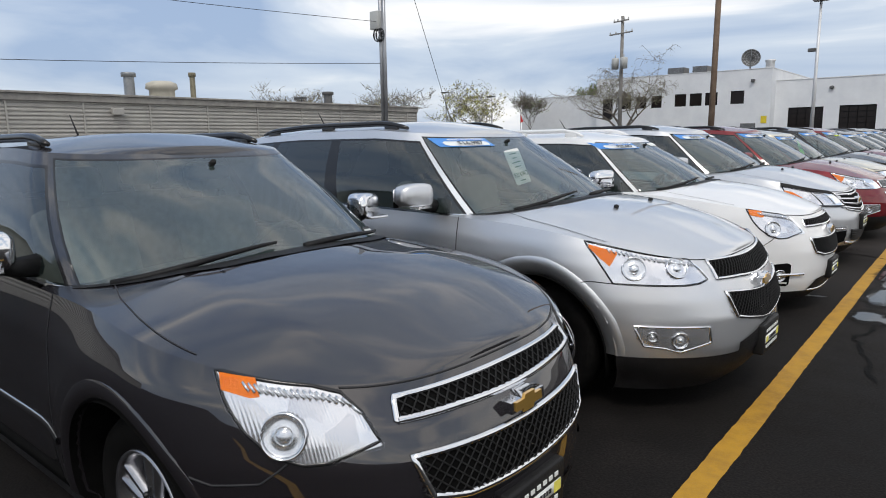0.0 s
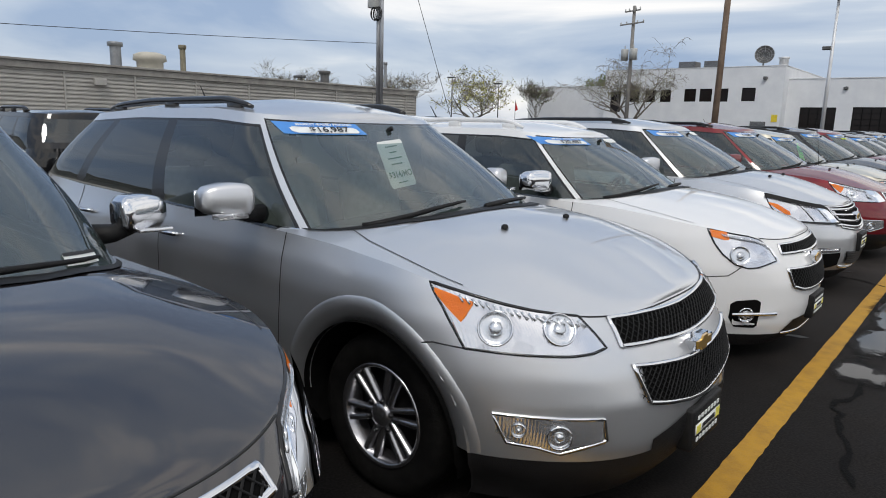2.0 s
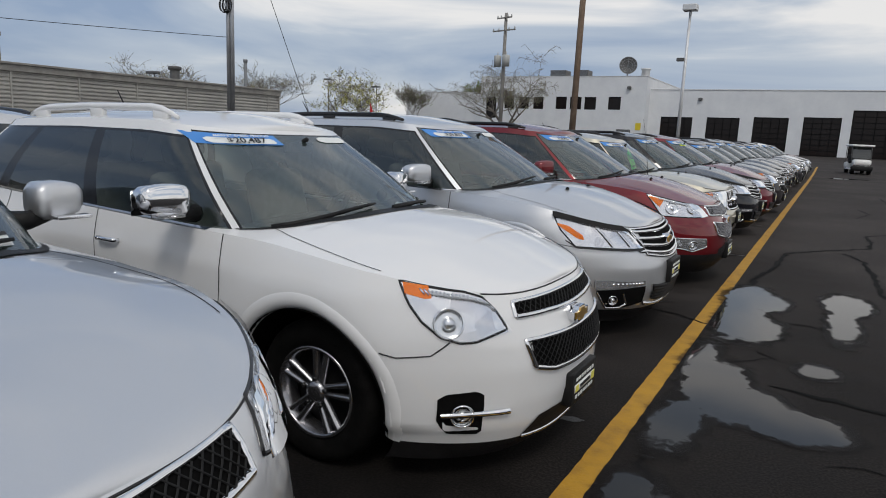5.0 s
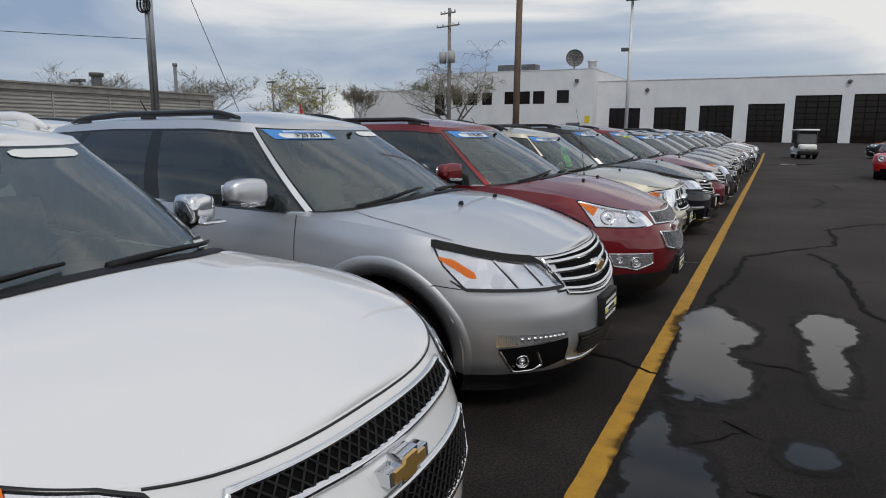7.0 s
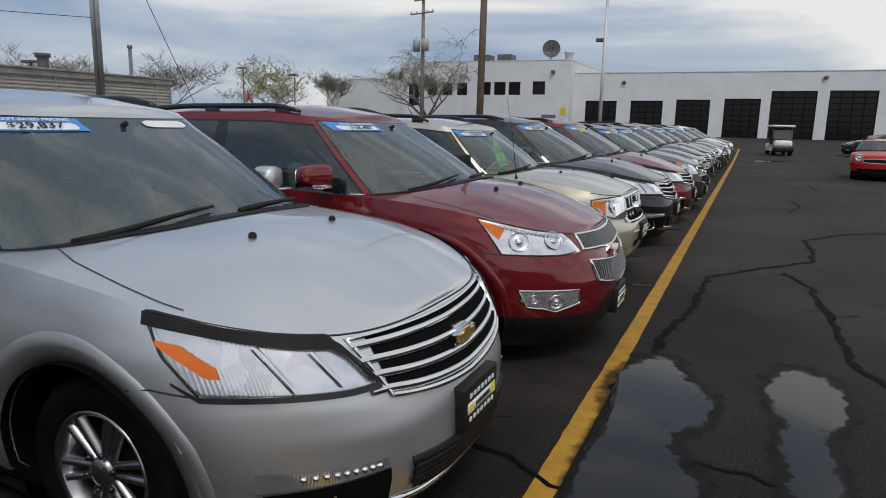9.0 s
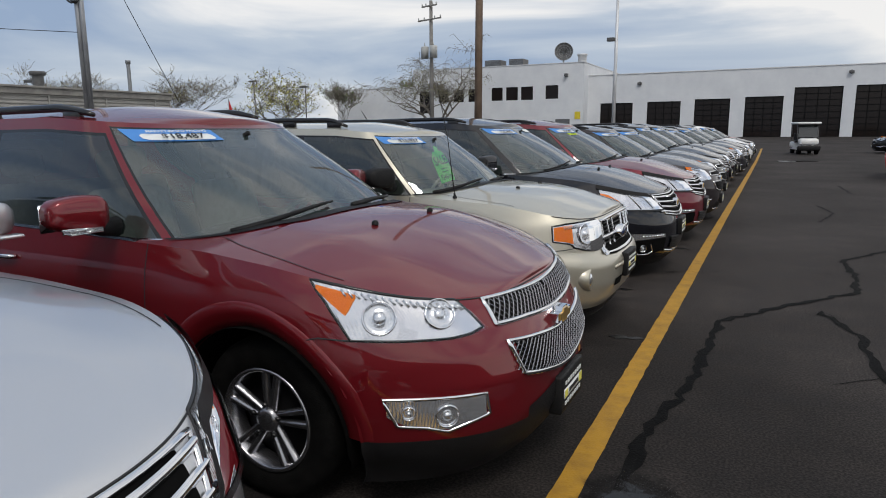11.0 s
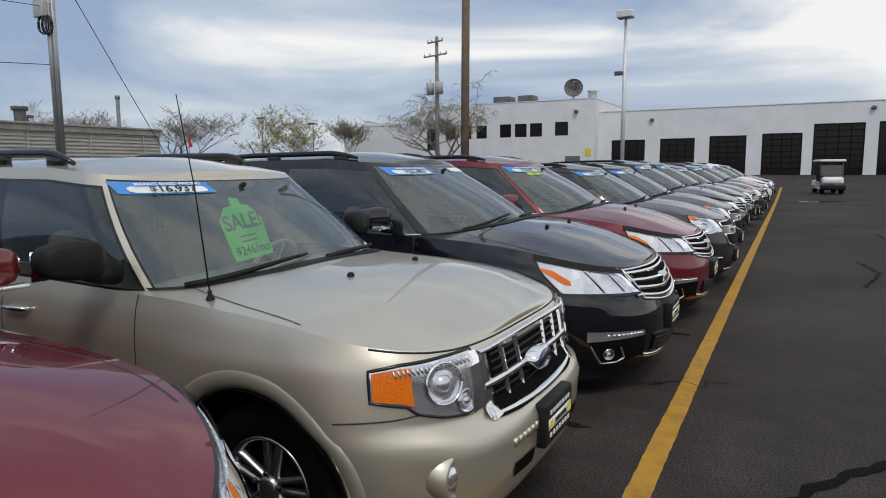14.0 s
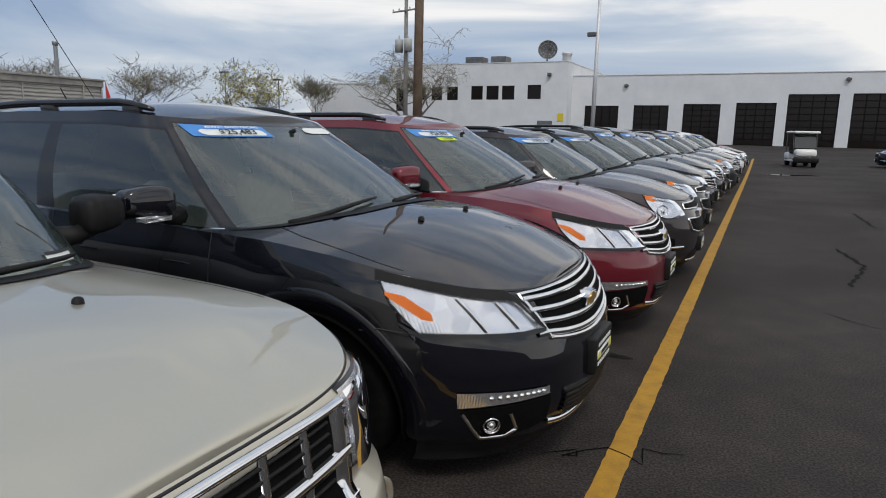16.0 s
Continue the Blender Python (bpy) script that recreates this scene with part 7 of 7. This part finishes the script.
def leaf_mat(name, a, b):
    m, n, l, bs_ = nodes_of(name)
    geo = n.new("ShaderNodeNewGeometry")
    r = n.new("ShaderNodeValToRGB")
    r.color_ramp.elements[0].color, r.color_ramp.elements[1].color = (*a, 1), (*b, 1)
    l.new(geo.outputs["Random Per Island"], r.inputs[0])
    l.new(r.outputs[0], bs_.inputs["Base Color"])
    bs_.inputs["Roughness"].default_value = 0.7
    return m


M_SPRING = leaf_mat("young_yellow_green_leaves", (0.30, 0.31, 0.07), (0.46, 0.43, 0.13))
M_WILLOW = leaf_mat("sparse_olive_buds", (0.26, 0.25, 0.13), (0.36, 0.34, 0.19))
M_GREEN = leaf_mat("fresh_green_leaves", (0.09, 0.16, 0.03), (0.18, 0.24, 0.05))


def tree(name, label, x, y, height, spread, seed, leaves, leaf_size, mat, droop=0.0, trunk_r=0.2, trunk_h=0.25, lean=0.0, broad=1.0, tall=1.0):
    r = random.Random(seed)
    t = thing(name, label, "tree", pose(x, y, ground_z(y)) @ Matrix.Diagonal((broad, broad, tall, 1)), "trees beyond the lot")
    wood, crown = Soup(), Soup()
    tips = []

    def grow(p, d, length, rad, depth):
        n = 4
        pts, rads = [p.copy()], [rad]
        q = p.copy()
        for k in range(n):
            d2 = (d + Vector((r.uniform(-0.25, 0.25), r.uniform(-0.25, 0.25), r.uniform(-0.1, 0.2) - droop * (1.2 if depth < 2 else 0.0)))).normalized()
            d = d2
            q = q + d * length / n
            pts.append(q.copy())
            rads.append(max(0.017, rad * (1 - 0.45 * (k + 1) / n)))
        wood.tube(pts, rads, 6 if depth > 2 else 4)
        if depth <= 1:
            for k in range(1, n + 1):
                tips.append((pts[k], d))
        if depth == 0:
            return
        for k in range(r.randint(2, 4) if depth > 1 else 2):
            i = r.randint(2, n)
            a = r.uniform(0, 6.28)
            side = Vector((math.cos(a), math.sin(a), r.uniform(0.05, 0.7)))
            nd = (d * 0.75 + side * 0.95 * spread / height * 1.6).normalized()
            grow(pts[i], nd, length * r.uniform(0.6, 0.82), rads[i] * 0.72, depth - 1)
    base = Vector((0, 0, -0.1))
    th = height * trunk_h
    wood.tube([base, Vector((lean * 0.4, 0, th * 0.5)), Vector((lean, 0, th))], [trunk_r * 1.25, trunk_r, trunk_r * 0.85], 9)
    for k in range(5):
        a = 2 * math.pi * k / 5 + r.uniform(-0.4, 0.4)
        f = spread / height
        grow(Vector((lean, 0, th * r.uniform(0.8, 1.0))), Vector((math.cos(a) * f * 1.1, math.sin(a) * f * 1.1, r.uniform(0.55, 1.1))).normalized(), height * r.uniform(0.36, 0.46), trunk_r * 0.62, 4)
    for p, d in tips:
        for q in range(r.randint(0, 1)):
            e = (d * 0.8 + Vector((r.uniform(-1, 1), r.uniform(-1, 1), r.uniform(-0.3, 0.9) - droop * 14))).normalized() * r.uniform(0.4, 1.0)
            wood.tube([p, p + e * 0.5 + Vector((0, 0, 0.04)), p + e], [0.018, 0.015, 0.010], 3)
    wood.link("trunk", M_BARK, t, "bare brown trunk and limbs")
    for k in range(leaves):
        p, d = r.choice(tips)
        c = p + Vector((r.gauss(0, 0.3), r.gauss(0, 0.3), r.gauss(0, 0.3) - (r.uniform(0, 0.9) if droop else 0)))
        u = Vector((r.uniform(-1, 1), r.uniform(-1, 1), r.uniform(-1, 1))).normalized()
        v = u.cross(Vector((r.uniform(-1, 1), r.uniform(-1, 1), r.uniform(-1, 1)))).normalized()
        s = leaf_size * r.uniform(0.6, 1.3)
        crown.add([c - u * s, c + v * s * 0.5, c + u * s, c - v * s * 0.5], [(0, 1, 2, 3)])
    crown.link("crown", mat, t, "sparse young leaves", False)
    return t


tree("budding_tree", "small tree with sparse yellow-green spring leaves", -62.5, 86, 9.0, 14.0, 3, 1900, 0.12, M_SPRING, 0.0, 0.17, 0.16, 0.0, 1.4, 1.22)
tree("bare_tree", "thin spreading tree with few leaves behind the shed", -78, 82, 8.0, 11.0, 5, 1000, 0.10, M_WILLOW, 0.0, 0.15, 0.22, 0.0, 1.3, 1.2)
tree("bare_tree", "thin spreading tree with few leaves behind the shed", -84, 70, 8.0, 10.0, 15, 1000, 0.10, M_WILLOW, 0.0, 0.15, 0.22, 0.0, 1.3, 1.2)
tree("willow_tree", "weeping willow with bare hanging twigs by the office", -34.0, 79, 10.0, 10.5, 8, 3000, 0.075, M_WILLOW, 0.10, 0.24, 0.16, 0.6)
tree("young_tree", "young green tree by the white annex", -51, 86, 6.0, 3.2, 11, 330, 0.12, M_GREEN, 0.0, 0.07, 0.35)
tree("green_tree", "distant round green tree behind the annex", -52.5, 112, 8.8, 6.0, 12, 2500, 0.22, M_GREEN, 0.0, 0.25, 0.3)
# distant lot lamps and red pennants
M_FLAG = plain("red_pennant_cloth", (0.55, 0.03, 0.03), 0.8)
for x, y, z in ((-16.25, 29.1, 2.45),):
    f = thing("red_pennant", "small red pennant on a thin pole", "flag", group="pennants")
    Soup().tube([(x, y, 0), (x, y, z + 0.3)], 0.012, 6).link("pole", M_DARKMETAL, f)
    Soup().add([(x, y, z - 0.16), (x, y, z + 0.26), (x + 0.14, y + 0.02, z - 0.12), (x, y + 0.012, z - 0.16), (x, y + 0.012, z + 0.26), (x + 0.14, y + 0.032, z - 0.12)], [(0, 1, 2), (5, 4, 3), (0, 2, 5, 3), (1, 4, 5, 2)]).link("cloth", M_FLAG, f, "", False)
for x, y, z in ((-70, 90, 9.0), (-62.0, 92, 8.0), (-52, 45, 5.6)):
    f = thing("street_lamp", "distant pole lamp with a flat box head", "street lamp", group="distant lamps")
    Soup().tube([(x, y, 0), (x, y, z)], [0.1, 0.07], 8).link("pole", M_DARKMETAL, f)
    Soup().box(x - 0.9, x + 0.5, y - 0.25, y + 0.25, z, z + 0.22, 0.04).link("lamp_head", M_DARKMETAL, f, "", False)
# far low building at the right and a line of distant roofs
far_b = thing("far_warehouse", "pale distant warehouse beyond the lot", "building")
Soup().box(22, 80, 130, 150, 0, 7.0).link("wall", M_SIDING, far_b, "", False)
Soup().box(21.6, 80.4, 129.6, 150.4, 7.0, 7.5, 0.03).link("roof", M_STUCCO2, far_b, "", False)
